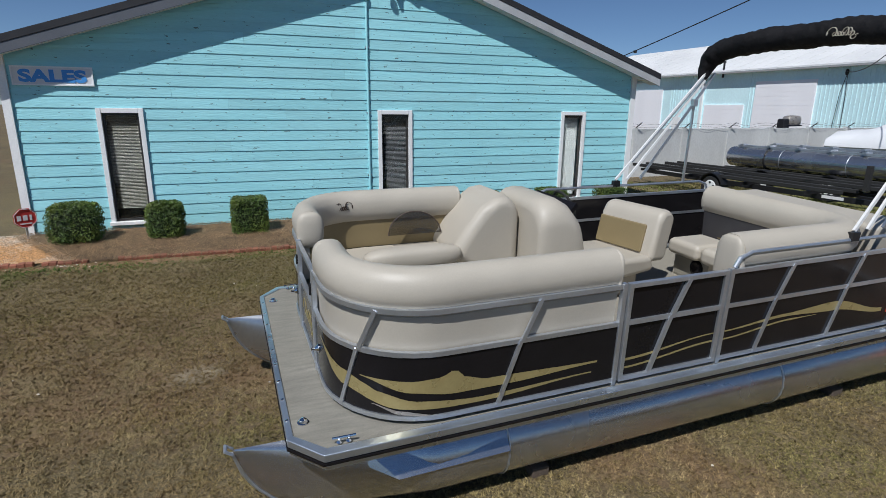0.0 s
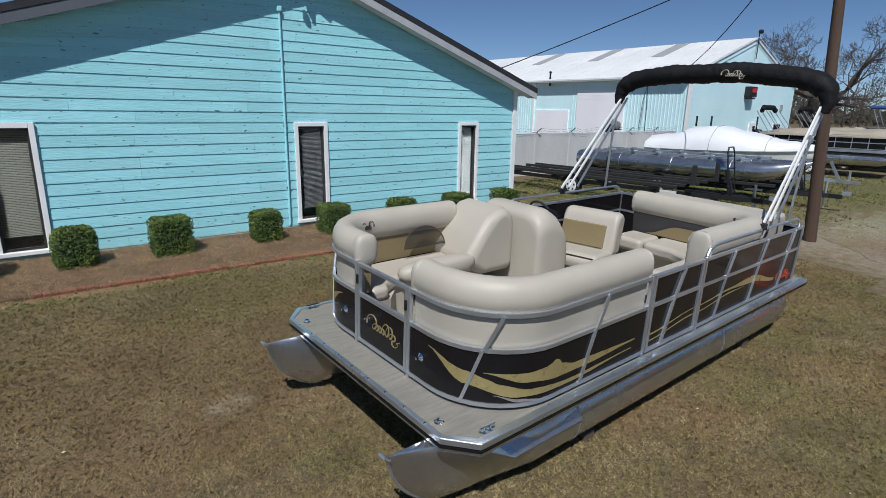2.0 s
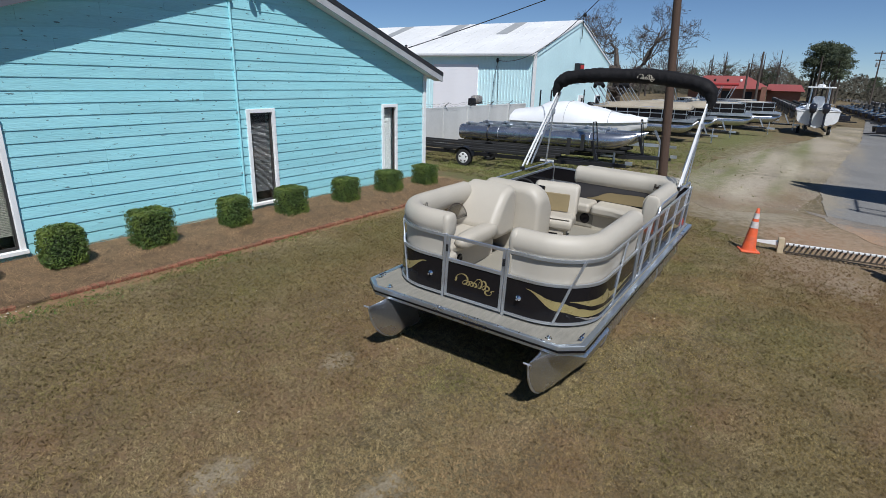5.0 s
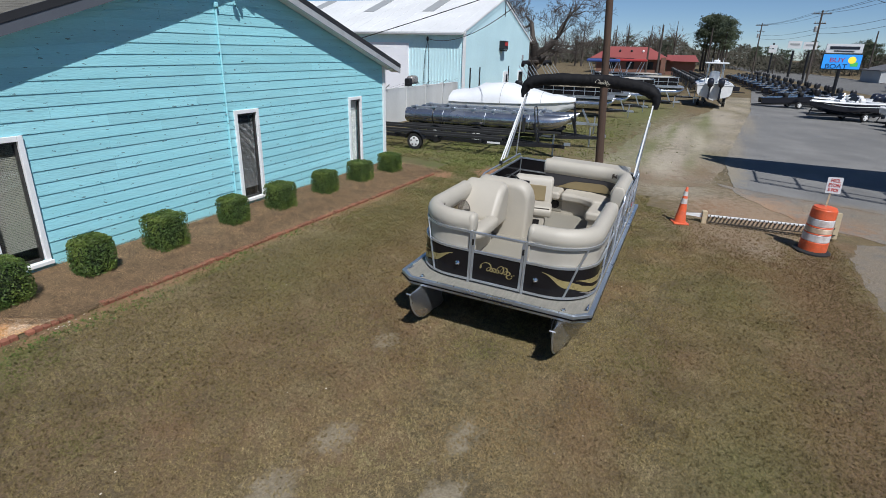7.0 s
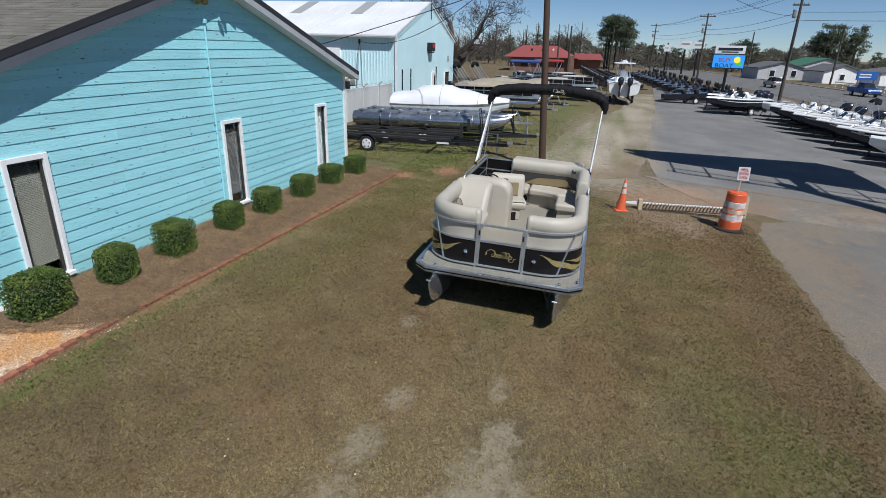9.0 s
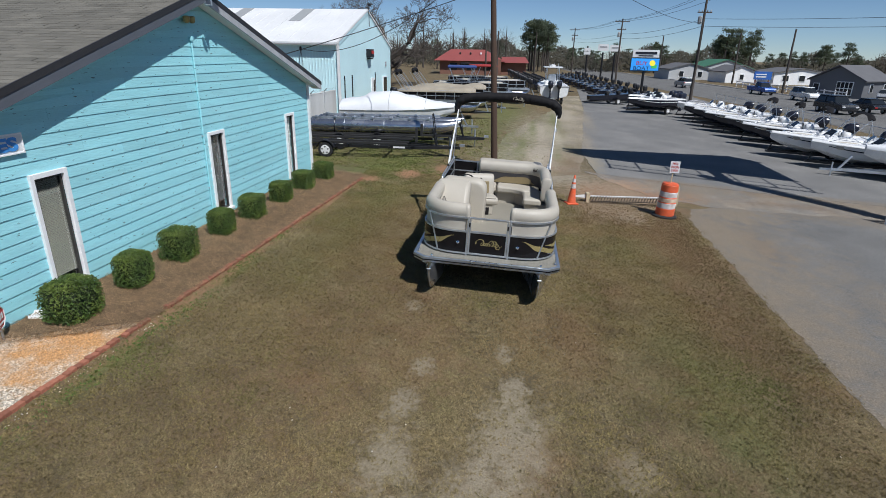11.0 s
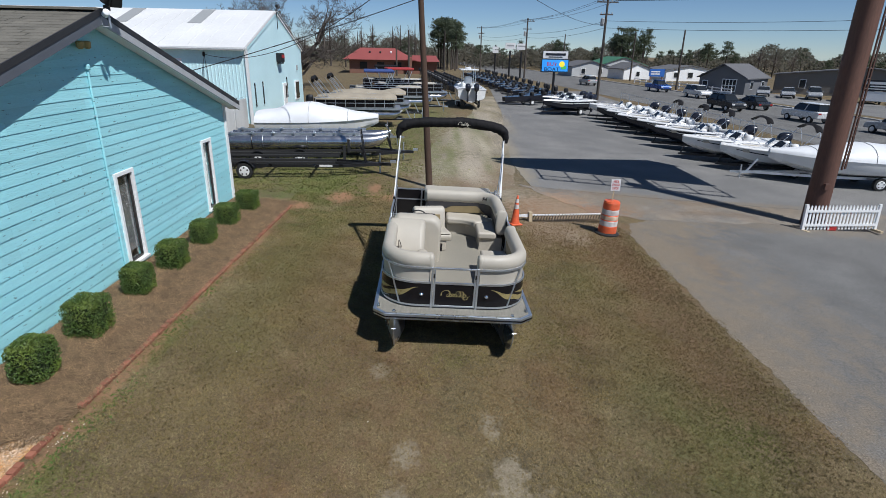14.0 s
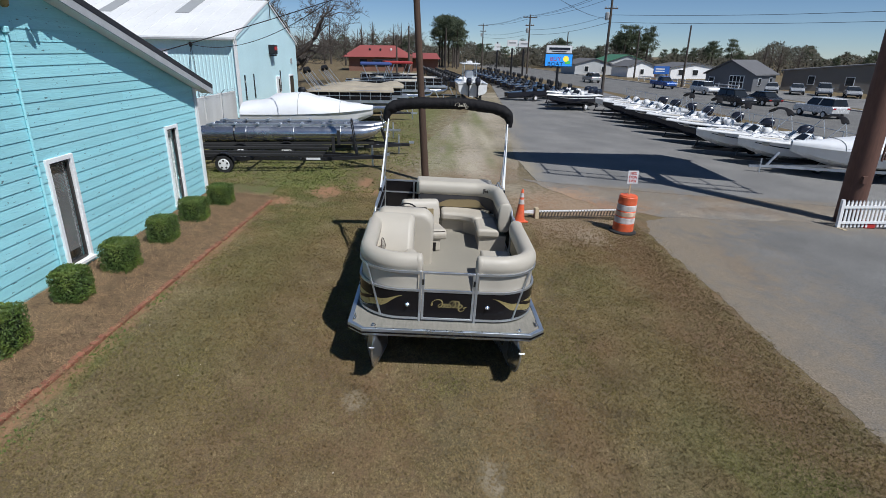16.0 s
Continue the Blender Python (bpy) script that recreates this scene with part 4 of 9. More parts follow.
for dx, dy, rz in ((-0.09, -0.02, 25), (0.15, -0.05, -30)):
    part("lamp_head", Geo().loft([[(-0.09, -0.02, -0.11), (0.09, -0.02, -0.11), (0.09, -0.02, 0.11), (-0.09, -0.02, 0.11)], [(-0.14, -0.16, -0.16), (0.14, -0.16, -0.16), (0.14, -0.16, 0.16), (-0.14, -0.16, 0.16)],
                                  [(-0.14, -0.18, -0.16), (0.14, -0.18, -0.16), (0.14, -0.18, 0.16), (-0.14, -0.18, 0.16)]]).turn(pose(dx, dy - 0.05, 0.46, 20, 0, rz)), M["dark_metal"], flood, "black floodlight head", bevel=0.02)
part("small_lamp", Geo().lathe((0, 0, 0), [(0.03, 0.0), (0.055, 0.04), (0.06, 0.15), (0.03, 0.17)], 12).turn(pose(-0.16, -0.12, 0.10, 65, 0, -40)), M["white_plastic"], flood, "small white lamp", 40)
lamp = thing("gable_lamp", "small brass-coloured lamp under the gable peak", "wall lamp", pose(RIDGE - 0.30, WY - 0.02, 4.86))
part("mount", Geo().box((0, -0.02, 0), (0.1, 0.05, 0.1)), M["siding"], lamp, bevel=0.01)
for s in (-1, 1):
    part("bulb_holder", Geo().lathe((s * 0.1, -0.09, -0.02), [(0.03, -0.06), (0.06, -0.03), (0.07, 0.06), (0.04, 0.08)], 12), M["gold"], lamp, smooth=40)
    part("bracket_arm", Geo().tube([(s * 0.03, -0.03, 0), (s * 0.1, -0.08, 0.01)], 0.012, 6), M["dark_metal"], lamp)

security = thing("yard_sign", "red octagonal yard sign on a short stake in the bed", "sign", pose(-2.84, 10.2, ground_z(10.2) + 0.04, 0, 0, 30))
oct_ = [(0.17 * math.cos(radians(22.5 + 45 * i)), 0.17 * math.sin(radians(22.5 + 45 * i)) + 0.36) for i in range(8)]
part("plate", Geo().prism(oct_, -0.006, 0.006, "y"), M["sign_red"], security)
part("rim", Geo().bar([(p[0] * 0.93, -0.009, (p[1] - 0.36) * 0.93 + 0.36) for p in oct_], 0.006, 0.014, True, (0, 1, 0)), M["sign_white"], security)
part("stake", Geo().box((0, 0.02, 0.12), (0.03, 0.02, 0.28)), M["alu"], security)
for k, (cx, wd) in enumerate(((-0.085, 0.055), (0.0, 0.06), (0.075, 0.03))):
    part("plain_bar", Geo().box((cx, -0.009, 0.365), (wd, 0.006, 0.085)), M["sign_white"], security)
part("plain_bar", Geo().box((0, -0.009, 0.27), (0.16, 0.006, 0.02)), M["sign_white"], security)

# ---- the pontoon boat on the lawn ----
DECK = 0.722


def mirror(geo):
    g = Geo()
    g.v, g.f = [(p[0], -p[1], p[2]) for p in geo.v], list(geo.f)
    return g


def bp(name, geo, mat, parent, label="", smooth=0.0, bevel=0.0, seg=2, both=False):
    """A part of the boat, in heights above its deck; both: the same again on the other side."""
    out = [part(name, geo.shift(0, 0, DECK), M[mat], parent, label, smooth, bevel, seg)]
    if both:
        out.append(part(name, mirror(geo), M[mat], parent, label, smooth, bevel, seg))
    return out[0]


def ribbon(path, s0, s1, lower, upper, off, n=24):
    """A film on the outer side of a rail panel, between two height curves of the length."""
    g = Geo()
    for k in range(n + 1):
        s = s0 + (s1 - s0) * k / n
        p, t = along(path, [s])[0]
        x, y = p.x + t.y * off, p.y - t.x * off
        u = k / n
        g.v += [(x, y, lower(u)), (x, y, max(upper(u), lower(u) + 0.002))]
    g.f = [(2 * k, 2 * k + 2, 2 * k + 3, 2 * k + 1) for k in range(n)]
    return g


def curve(points):
    xs_, ys_ = [p[0] for p in points], [p[1] for p in points]
    def f(u):
        for i in range(len(xs_) - 1):
            if u <= xs_[i + 1]:
                w = (u - xs_[i]) / (xs_[i + 1] - xs_[i])
                w = w * w * (3 - 2 * w)
                return ys_[i] + (ys_[i + 1] - ys_[i]) * w
        return ys_[-1]
    return f


LOOPS = [(1.0, 0.20), (0.46, 0.11), (0.46, 0.11), (0.40, 0.10), (0.92, 0.12), (0.86, 0.12), (0.46, 0.11), (-0.42, 0.10)]
PEN = [(-0.52, 0.55), (-0.50, 0.30)]
at_x = -0.46
for tall, wide in LOOPS:
    for k in range(1, 9):
        a = 2 * math.pi * k / 8
        PEN.append((at_x + wide * k / 8 - 0.62 * wide * math.sin(a), tall * (1 - math.cos(a)) / 2))
    at_x += wide
PEN.append((0.60, 0.14))


def script_strokes(width, height):
    """A flowing pen line that stands for a script logo: plain loops in its colours."""
    q = [Vector((x * width + 0.24 * y * height, y * height)) for x, y in PEN]
    out = []
    for k in range(len(q) - 1):
        p0, p1, p2, p3 = q[max(0, k - 1)], q[k], q[k + 1], q[min(len(q) - 1, k + 2)]
        for i in range(5):
            t = i / 5
            out.append(0.5 * ((2 * p1) + (p2 - p0) * t + (2 * p0 - 5 * p1 + 4 * p2 - p3) * t * t + (3 * p1 - p0 - 3 * p2 + p3) * t ** 3))
    return out + [q[-1]]


def pen_ribbon(width, height, place, nib=0.05, proud=0.0025):
    """The pen line as raised film, broad on the falling strokes and fine on the rising ones; place(x, y, out) gives the spot."""
    q = script_strokes(width, height)
    g = Geo()
    rings = []
    for k, p in enumerate(q):
        d = (q[min(len(q) - 1, k + 1)] - q[max(0, k - 1)]).normalized()
        h = height * nib * (0.22 + 0.78 * max(0.0, -d.y) ** 0.8 + 0.25 * abs(d.x))
        n = Vector((-d.y, d.x)) * h
        rings.append([place(p.x - n.x, p.y - n.y, 0), place(p.x - n.x, p.y - n.y, proud), place(p.x + n.x, p.y + n.y, proud), place(p.x + n.x, p.y + n.y, 0)])
    return g.loft(rings)


def build_boat():
    boat = thing("pontoon_boat", "cream and black pontoon boat with aluminium rails parked on the lawn", "boat", pose(0.64, 3.73, 0.0, 2.4, -0.15, 1.25))
    HB, L = 1.357, 5.95
    outline = [(-0.035, -1.15), (0.14, -HB), (L, -HB), (L, HB), (0.14, HB), (-0.035, 1.15)]
    inner = [(0.002, -1.125), (0.165, -HB + 0.06), (L - 0.06, -HB + 0.06), (L - 0.06, HB - 0.06), (0.165, HB - 0.06), (0.002, 1.125)]
    bp("deck", Geo().prism(inner, -0.05, 0.0), "deck", boat, "taupe woven vinyl deck flooring")
    g = Geo()
    def lift(poly, z):
        return [(x, y, z) for x, y in poly]
    g.loft([lift(outline, -0.036), lift(outline, 0.008), lift(inner, 0.014), lift(inner, -0.04)], caps=False)
    bp("deck_trim", g, "trim_alu", boat, "bright aluminium deck edge trim", bevel=0.006)
    g = Geo()
    o2 = [(x * 1.001 - 0.006, y * 1.004) for x, y in outline]
    g.loft([lift(o2, -0.060), lift(o2, -0.046)])
    bp("deck_skirt", g, "panel", boat, "thin black strip below the deck edge")
    g = Geo()
    o3 = [(x * 0.998 + 0.012, y * 0.992) for x, y in outline]
    g.loft([lift(o3, -0.098), lift(o3, -0.040)])
    bp("deck_rim", g, "trim_alu", boat, "aluminium deck rim under the trim")
    for k in range(9):
        bp("rivet", Geo().lathe((-0.016, -0.96 + 0.24 * k, 0.012), [(0.012, -0.004), (0.010, 0.004), (0.003, 0.006)], 8), "chrome", boat)
    for k in range(6):
        bp("cross_beam", Geo().box((0.45 + 0.98 * k, 0, -0.115), (0.09, 2.35, 0.05)), "alu", boat)

    # pontoons
    R, VC, WC = 0.275, 0.978, -0.392
    for s in (-1, 1):
        rings = []
        n = 20
        for k in range(15):
            f = 1 - k / 14
            u = -0.33 + 1.2 * (1 - f) ** 1.4
            f2 = max(0.0, (0.22 - u) / 0.55)
            hh = 2 * R * max(0.03, (1 - f2 ** 1.8) ** 0.6)
            ww = R * max(0.03, ((u + 0.33) / 1.2) ** 1.05)
            topz = WC + R + 0.015 * f
            rings.append([(u, s * VC + ww * math.cos(2 * math.pi * j / n), topz - hh / 2 + hh / 2 * math.sin(2 * math.pi * j / n)) for j in range(n)])
        for u in (1.37, 2.6, 3.95, 5.6, 5.85):
            rr = R if u < 5.8 else R * 0.86
            rings.append([(u, s * VC + rr * math.cos(2 * math.pi * j / n), WC + rr * math.sin(2 * math.pi * j / n)) for j in range(n)])
        pt = bp("pontoon", Geo().loft(rings), "pontoon", boat, "brushed aluminium pontoon tube with pointed nose cone", 50)
        for u in (1.37, 3.95):
            part("weld_seam", Geo().tube([(u, s * VC + (R + 0.002) * math.cos(2 * math.pi * j / 24), WC + DECK + (R + 0.002) * math.sin(2 * math.pi * j / 24)) for j in range(24)], 0.007, 6, True), M["alu"], pt)
        part("lifting_ring", Geo().tube([(-0.33, s * VC - 0.03, WC + DECK + R), (-0.37, s * VC - 0.03, WC + DECK + R + 0.03), (-0.37, s * VC + 0.03, WC + DECK + R + 0.03), (-0.33, s * VC + 0.03, WC + DECK + R)], 0.009, 6), M["alu"], pt)
        part("bow_keel", Geo().tube([(0.215 - 0.55 * f, s * VC, DECK + WC + R + 0.012 - 2 * R * max(0.03, (1 - f ** 1.8) ** 0.6)) for f in [1 - k / 12 for k in range(13)]], 0.012, 6), M["alu"], pt)
        fin = Geo().loft([[(0.40, s * (VC + 0.10), WC + 0.20), (0.44, s * (VC + 0.17), WC + 0.085), (0.40, s * (VC + 0.05), WC + 0.05)],
                          [(0.62, s * (VC + 0.13), WC + 0.225), (0.60, s * (VC + 0.275), WC + 0.03), (0.60, s * (VC + 0.15), WC + 0.0)],
                          [(1.36, s * (VC + 0.17), WC + 0.214), (1.36, s * (VC + 0.298), WC + 0.06), (1.36, s * (VC + 0.18), WC + 0.03)]])
        part("spray_fin", fin.shift(0, 0, DECK), M["pontoon"], pt, "bent aluminium spray strake")
        part("tube_channel", Geo().box((3.0, s * VC, WC + R + 0.045 + DECK), (5.1, 0.16, 0.13)), M["alu"], pt)

    # rails: bow quarter, built to starboard and mirrored
    quarter = [(0.26, -0.37), (0.262, -0.5)] + arc((0.89, -0.64), 0.628, 180, 270, 10) + [(1.4, -1.27), (2.14, -1.27)]
    def lev(path, w):
        return [(p[0], p[1], w) for p in path]
    TOPW, MID, LOW = 0.732, 0.466, 0.045
    for w, nm in ((TOPW, "top_rail"), (MID, "middle_rail"), (LOW, "bottom_rail")):
        bp(nm, Geo().bar(lev(quarter, w), 0.027, 0.031), "alu", boat, smooth=30, both=True)
    bp("panel", Geo().sweep(lev(quarter, 0), [(-0.004, LOW + 0.01), (0.004, LOW + 0.01), (0.004, MID), (-0.004, MID)]), "panel", boat, "gloss black rail panel", 30, both=True)
    def strut(path, sa, sb, w0, w1, m="alu", both=True):
        (a, ta), (b, tb) = along(path, [sa, sb])
        q = [(a.x + ta.y * 0.012, a.y - ta.x * 0.012, w0), (b.x + tb.y * 0.012, b.y - tb.x * 0.012, w1)]
        bp("rail_strut", Geo().bar(q, 0.016, 0.026), m, boat, both=both)
    for s0 in (0.565, 1.60):
        strut(quarter, s0, s0 + 0.14, LOW, MID)
        strut(quarter, s0 + 0.15, s0 + 0.27, MID, TOPW)
    # film graphics on the bow panels
    for s0, s1, lo, hi in ((0.26, 2.30, curve([(0, .376), (.16, .188), (.35, .105), (.6, .094), (1, .140)]), curve([(0, .381), (.16, .292), (.26, .239), (.28, .210), (.40, .159), (.6, .128), (1, .149)])),
                           (0.72, 2.34, curve([(0, .292), (.2, .216), (.38, .185), (.6, .183), (1, .210)]), curve([(0, .297), (.2, .292), (.30, .307), (.37, .349), (.385, .292), (.5, .247), (1, .225)]))):
        bp("gold_swoosh", ribbon(quarter, s0, s1, lo, hi, 0.0075, 40), "gold", boat, "gold swoosh film", both=True)
    bp("silver_streak", ribbon(quarter, 0.80, 1.22, curve([(0, .12), (.45, .066), (1, .055)]), curve([(0, .125), (.45, .092), (1, .06)]), 0.0095, 20), "silver_decal", boat, both=True)
    # docking lamps on the front panels
    dl = along(quarter, [0.185])[0]
    g = Geo().lathe((0, 0, 0), [(0.016, -0.01), (0.030, 0.0), (0.032, 0.016), (0.02, 0.028), (0.008, 0.04), (0.011, 0.06), (0.003, 0.064)], 14, "x")
    g.turn(pose(dl[0].x, dl[0].y, 0.25) @ Matrix.Rotation(math.pi, 4, "Z"))
    bp("docking_lamp", g, "chrome", boat, "round chrome docking lamp", 40, both=True)
    # posts
    for u, v in ((0.262, -0.385), (2.13, -1.27)):
        bp("post", Geo().box((u, v, 0.377), (0.035, 0.035, 0.755)), "alu", boat, bevel=0.004, both=True)

    # bow gate
    gate = bp("bow_gate", Geo().bar([(0.262, -0.345, LOW), (0.262, 0.345, LOW), (0.262, 0.345, TOPW), (0.262, -0.345, TOPW)], 0.032, 0.032, True, (1, 0, 0)), "alu", boat, "aluminium framed bow gate with black panel", bevel=0.004)
    part("gate_bar", Geo().box((0.262, 0, MID + DECK), (0.03, 0.66, 0.034)), M["alu"], gate)
    part("gate_panel", Geo().box((0.262, 0, (LOW + MID) / 2 + DECK), (0.008, 0.66, MID - LOW)), M["panel"], gate)
    part("logo_stroke", pen_ribbon(0.44, 0.115, lambda x, y, o: (0.2575 - o, -x, y + 0.225 + DECK), 0.075), M["gold"], gate, "gold script logo film")
    for s in (-1, 1):
        part("hinge", Geo().lathe((0.245, s * 0.352, 0.60 + DECK), [(0.014, -0.04), (0.014, 0.04)], 8), M["dark_metal"], gate)

    # side gate to starboard and panels behind it
    side = [(2.18, -1.27), (3.04, -1.27)]
    sgate = bp("side_gate", Geo().bar([(2.185, -1.27, LOW), (3.03, -1.27, LOW), (3.03, -1.27, TOPW), (2.185, -1.27, TOPW)], 0.034, 0.036, True, (0, 1, 0)), "alu", boat, "aluminium framed side gate", bevel=0.004)
    part("gate_bar", Geo().box((2.608, -1.27, MID + DECK), (0.82, 0.03, 0.034)), M["alu"], sgate)
    part("gate_panel", Geo().box((2.608, -1.266, 0.39 + DECK), (0.82, 0.006, 0.665)), M["panel"], sgate)
    for a, b, w0, w1 in ((2.42, 2.56, LOW, MID), (2.57, 2.69, MID, TOPW)):
        part("gate_strut", Geo().bar([(a, -1.28, w0 + DECK), (b, -1.28, w1 + DECK)], 0.02, 0.033), M["alu"], sgate)
    for lo, hi in ((curve([(0, .115), (1, .19)]), curve([(0, .13), (1, .205)])), (curve([(0, .175), (1, .255)]), curve([(0, .195), (1, .265)]))):
        part("gold_swoosh", ribbon(side, 0.03, 0.83, lo, hi, 0.002, 10).shift(0, 0, DECK), M["gold"], sgate)
    aft = [(3.06, -1.27), (5.58, -1.27)]
    port_side = [(2.14, -1.27), (5.58, -1.27)]
    def side_rails(path, mirrored):
        pieces = []
        for w, nm in ((TOPW, "top_rail"), (MID, "middle_rail"), (LOW, "bottom_rail")):
            pieces.append((nm, Geo().bar(lev(path, w), 0.027, 0.031), "alu"))
        pieces.append(("panel", Geo().sweep(lev(path, 0), [(-0.006, LOW + 0.01), (0.002, LOW + 0.01), (0.002, TOPW - 0.01), (-0.006, TOPW - 0.01)]), "panel"))
        for u in (path[0][0] + 0.02, path[1][0]):
            pieces.append(("post", Geo().box((u, -1.27, 0.377), (0.035, 0.035, 0.755)), "alu"))
        x = 3.45 if not mirrored else 2.6
        while x < 5.25:
            pieces.append(("rail_strut", Geo().bar([(x, -1.282, LOW), (x + 0.14, -1.282, MID)], 0.016, 0.026), "alu"))
            pieces.append(("rail_strut", Geo().bar([(x + 0.15, -1.282, MID), (x + 0.27, -1.282, TOPW)], 0.016, 0.026), "alu"))
            x += 0.82
        x0 = path[0][0]
        hump = [(x0 + 0.06, -1.257, TOPW + 0.02), (x0 + 0.10, -1.257, TOPW + 0.09), (x0 + 0.2, -1.257, TOPW + 0.125), (5.36, -1.257, TOPW + 0.125), (5.46, -1.257, TOPW + 0.09), (5.50, -1.257, TOPW + 0.02)]
        if mirrored:
            hump = [(2.9 + (q[0] - x0) if i < 3 else q[0], q[1], q[2]) for i, q in enumerate(hump)]
        pieces.append(("grab_rail", Geo().tube(hump, 0.016, 8), "alu"))
        for lo, hi, a, b in ((curve([(0, .255), (.35, .29), (.65, .265), (1, .17)]), curve([(0, .267), (.35, .315), (.65, .345), (1, .205)]), 0.03, 1.9), (curve([(0, .19), (.7, .25), (1, .255)]), curve([(0, .203), (.7, .265), (1, .259)]), 0.03, 1.05)):
            pieces.append(("gold_swoosh", ribbon(path, a, b, lo, hi, 0.006, 24), "gold"))
        for nm, g_, mt in pieces:
            bp(nm, mirror(g_) if mirrored else g_, mt, boat)
    side_rails(aft, False)
    bp("logo_stroke", pen_ribbon(0.40, 0.10, lambda x, y, o: (5.24 + x, -1.2725 - o, y + 0.14), 0.07), "red_film", boat, "red script logo film")
    side_rails(port_side, True)
    # stern rail, with a black gate panel to port
    stern = [(5.58, -1.27), (5.58, 1.27)]
    for w, nm in ((TOPW, "top_rail"), (MID, "middle_rail"), (LOW, "bottom_rail")):
        bp(nm, Geo().bar(lev(stern, w), 0.027, 0.031), "alu", boat)
    bp("panel", Geo().box((5.58, 0, 0.39), (0.007, 2.5, 0.66)), "panel", boat, "gloss black stern panel")
    bp("post", Geo().box((5.58, 0.62, 0.385), (0.04, 0.04, 0.74)), "alu", boat)

    # bow lounges
    roll = [(-0.03, 0.66), (-0.018, 0.735), (0.006, 0.775), (0.012, 0.83), (0.002, 0.888), (-0.028, 0.94), (-0.075, 0.968), (-0.135, 0.966), (-0.188, 0.93), (-0.215, 0.86), (-0.212, 0.77), (-0.185, 0.70), (-0.13, 0.665)]
    shell = [(-0.028, 0.40), (-0.022, 0.69), (-0.09, 0.70), (-0.10, 0.40)]
    insert = [(-0.101, 0.42), (-0.092, 0.69), (-0.165, 0.70), (-0.155, 0.42)]
    qs = [q for q in quarter]
    qs[0] = (0.262, -0.42)
    port_q = [p for p in quarter if p[0] < 1.9] + [(1.95, -1.27)]
    port_q[0] = (0.262, -0.42)
    for path, m_, side_name in ((qs[:-1] + [(2.10, -1.27)], False, "starboard"), (port_q, True, "port")):
        fine_path = [(p.x, p.y) for p, t in along(path, [path_length(path) * k / 44 for k in range(45)])]
        def put(nm, g_, mt, lab="", sm=60.0):
            return bp(nm, mirror(g_) if m_ else g_, mt, boat, lab, sm)
        lounge = put("lounge_bolster", Geo().sweep(lev(fine_path, 0), roll), "vinyl", "plump cream vinyl bolster")
        put("lounge_back", Geo().sweep(lev(fine_path, 0), shell), "vinyl", "", 30)
        put("lounge_insert", Geo().sweep(lev(fine_path, 0), insert), "vinyl_tan", "tan vinyl backrest insert", 30)
        # rounded ends of the bolster
        for e, t in along(fine_path, [0, path_length(fine_path)]):
            put("bolster_end", Geo().blob((e.x - t.y * 0.101, e.y + t.x * 0.101, 0.818), (0.05 if abs(t.x) > 0.5 else 0.222, 0.12 if abs(t.y) > 0.5 else 0.222, 0.295), 12, 2.8), "vinyl")
        inner_p = offset_path(fine_path[::4], -0.17)
        end_u = fine_path[-1][0]
        poly = inner_p + [(end_u, -0.60), (0.80, -0.60), (0.66, -0.52), (0.62, -0.42)]
        b = put("lounge_seat", Geo().prism(poly, 0.30, 0.43), "vinyl", "cream vinyl seat cushion", 30).modifiers.new("bevel", "BEVEL")
        b.width, b.segments, b.limit_method, b.angle_limit = 0.045, 4, "ANGLE", radians(50)
        put("seat_base", Geo().prism([(x, y + 0.03 if y > -0.7 else y) for x, y in offset_path(fine_path, -0.05)] + [(end_u - 0.02, -0.64), (0.84, -0.64), (0.66, -0.45)], 0.004, 0.30), "vinyl", "", 30)

    sp_back = [(3.20, -1.25), (3.6, -1.25)] + arc((4.30, -0.70), 0.55, 270, 360, 12) + [(4.85, 0.0), (4.85, 0.47)]
    # chaise back against the console
    prof = [(1.66, 0.40), (1.72, 0.52), (1.84, 0.70), (1.97, 0.86), (2.10, 0.955), (2.22, 0.975), (2.32, 0.93), (2.375, 0.80), (2.385, 0.25), (1.9, 0.25)]
    bp("chaise_back", Geo().prism(prof, 0.52, 1.245, "y"), "vinyl", boat, "tall reclined cream chaise backrest", bevel=0.115, seg=6)
    bp("speaker", Geo().lathe((1.02, 0.645, 0.18), [(0.075, 0.0), (0.075, -0.014), (0.05, -0.02), (0.02, -0.01)], 18, "y"), "panel", boat)
    bp("arm_cushion", Geo().blob((1.30, 0.56, 0.455), (0.95, 0.24, 0.20), 10, 3.0), "vinyl", boat, "cream rolled edge cushion", 60)
    def shell_ring(x, h, y0, y1, r0, r1):
        """One section of the console: rounded shoulders, the inboard one wider."""
        ring = [(x, y0, 0.004)] + [(x, y0 + r0 - r0 * math.cos(a), h - r0 + r0 * math.sin(a)) for a in [radians(11.25 * k) for k in range(9)]]
        return ring + [(x, y1 - r1 + r1 * math.sin(a), h - r1 + r1 * math.cos(a)) for a in [radians(15 * k) for k in range(7)]] + [(x, y1, 0.004)]
    stations = [(2.395, 0.84, 0.06), (2.40, 0.88, 0.04), (2.425, 0.915, 0.018), (2.47, 0.945, 0.004), (2.56, 0.965, 0.0), (2.66, 0.955, 0.0), (2.76, 0.90, 0.0), (2.86, 0.79, 0.004), (2.905, 0.66, 0.02), (2.92, 0.56, 0.05)]
    console = bp("console", Geo().loft([shell_ring(x, h, 0.19 + e, 1.16 - e, 0.24, 0.12) for x, h, e in stations]), "vinyl", boat, "moulded cream helm console", 60)
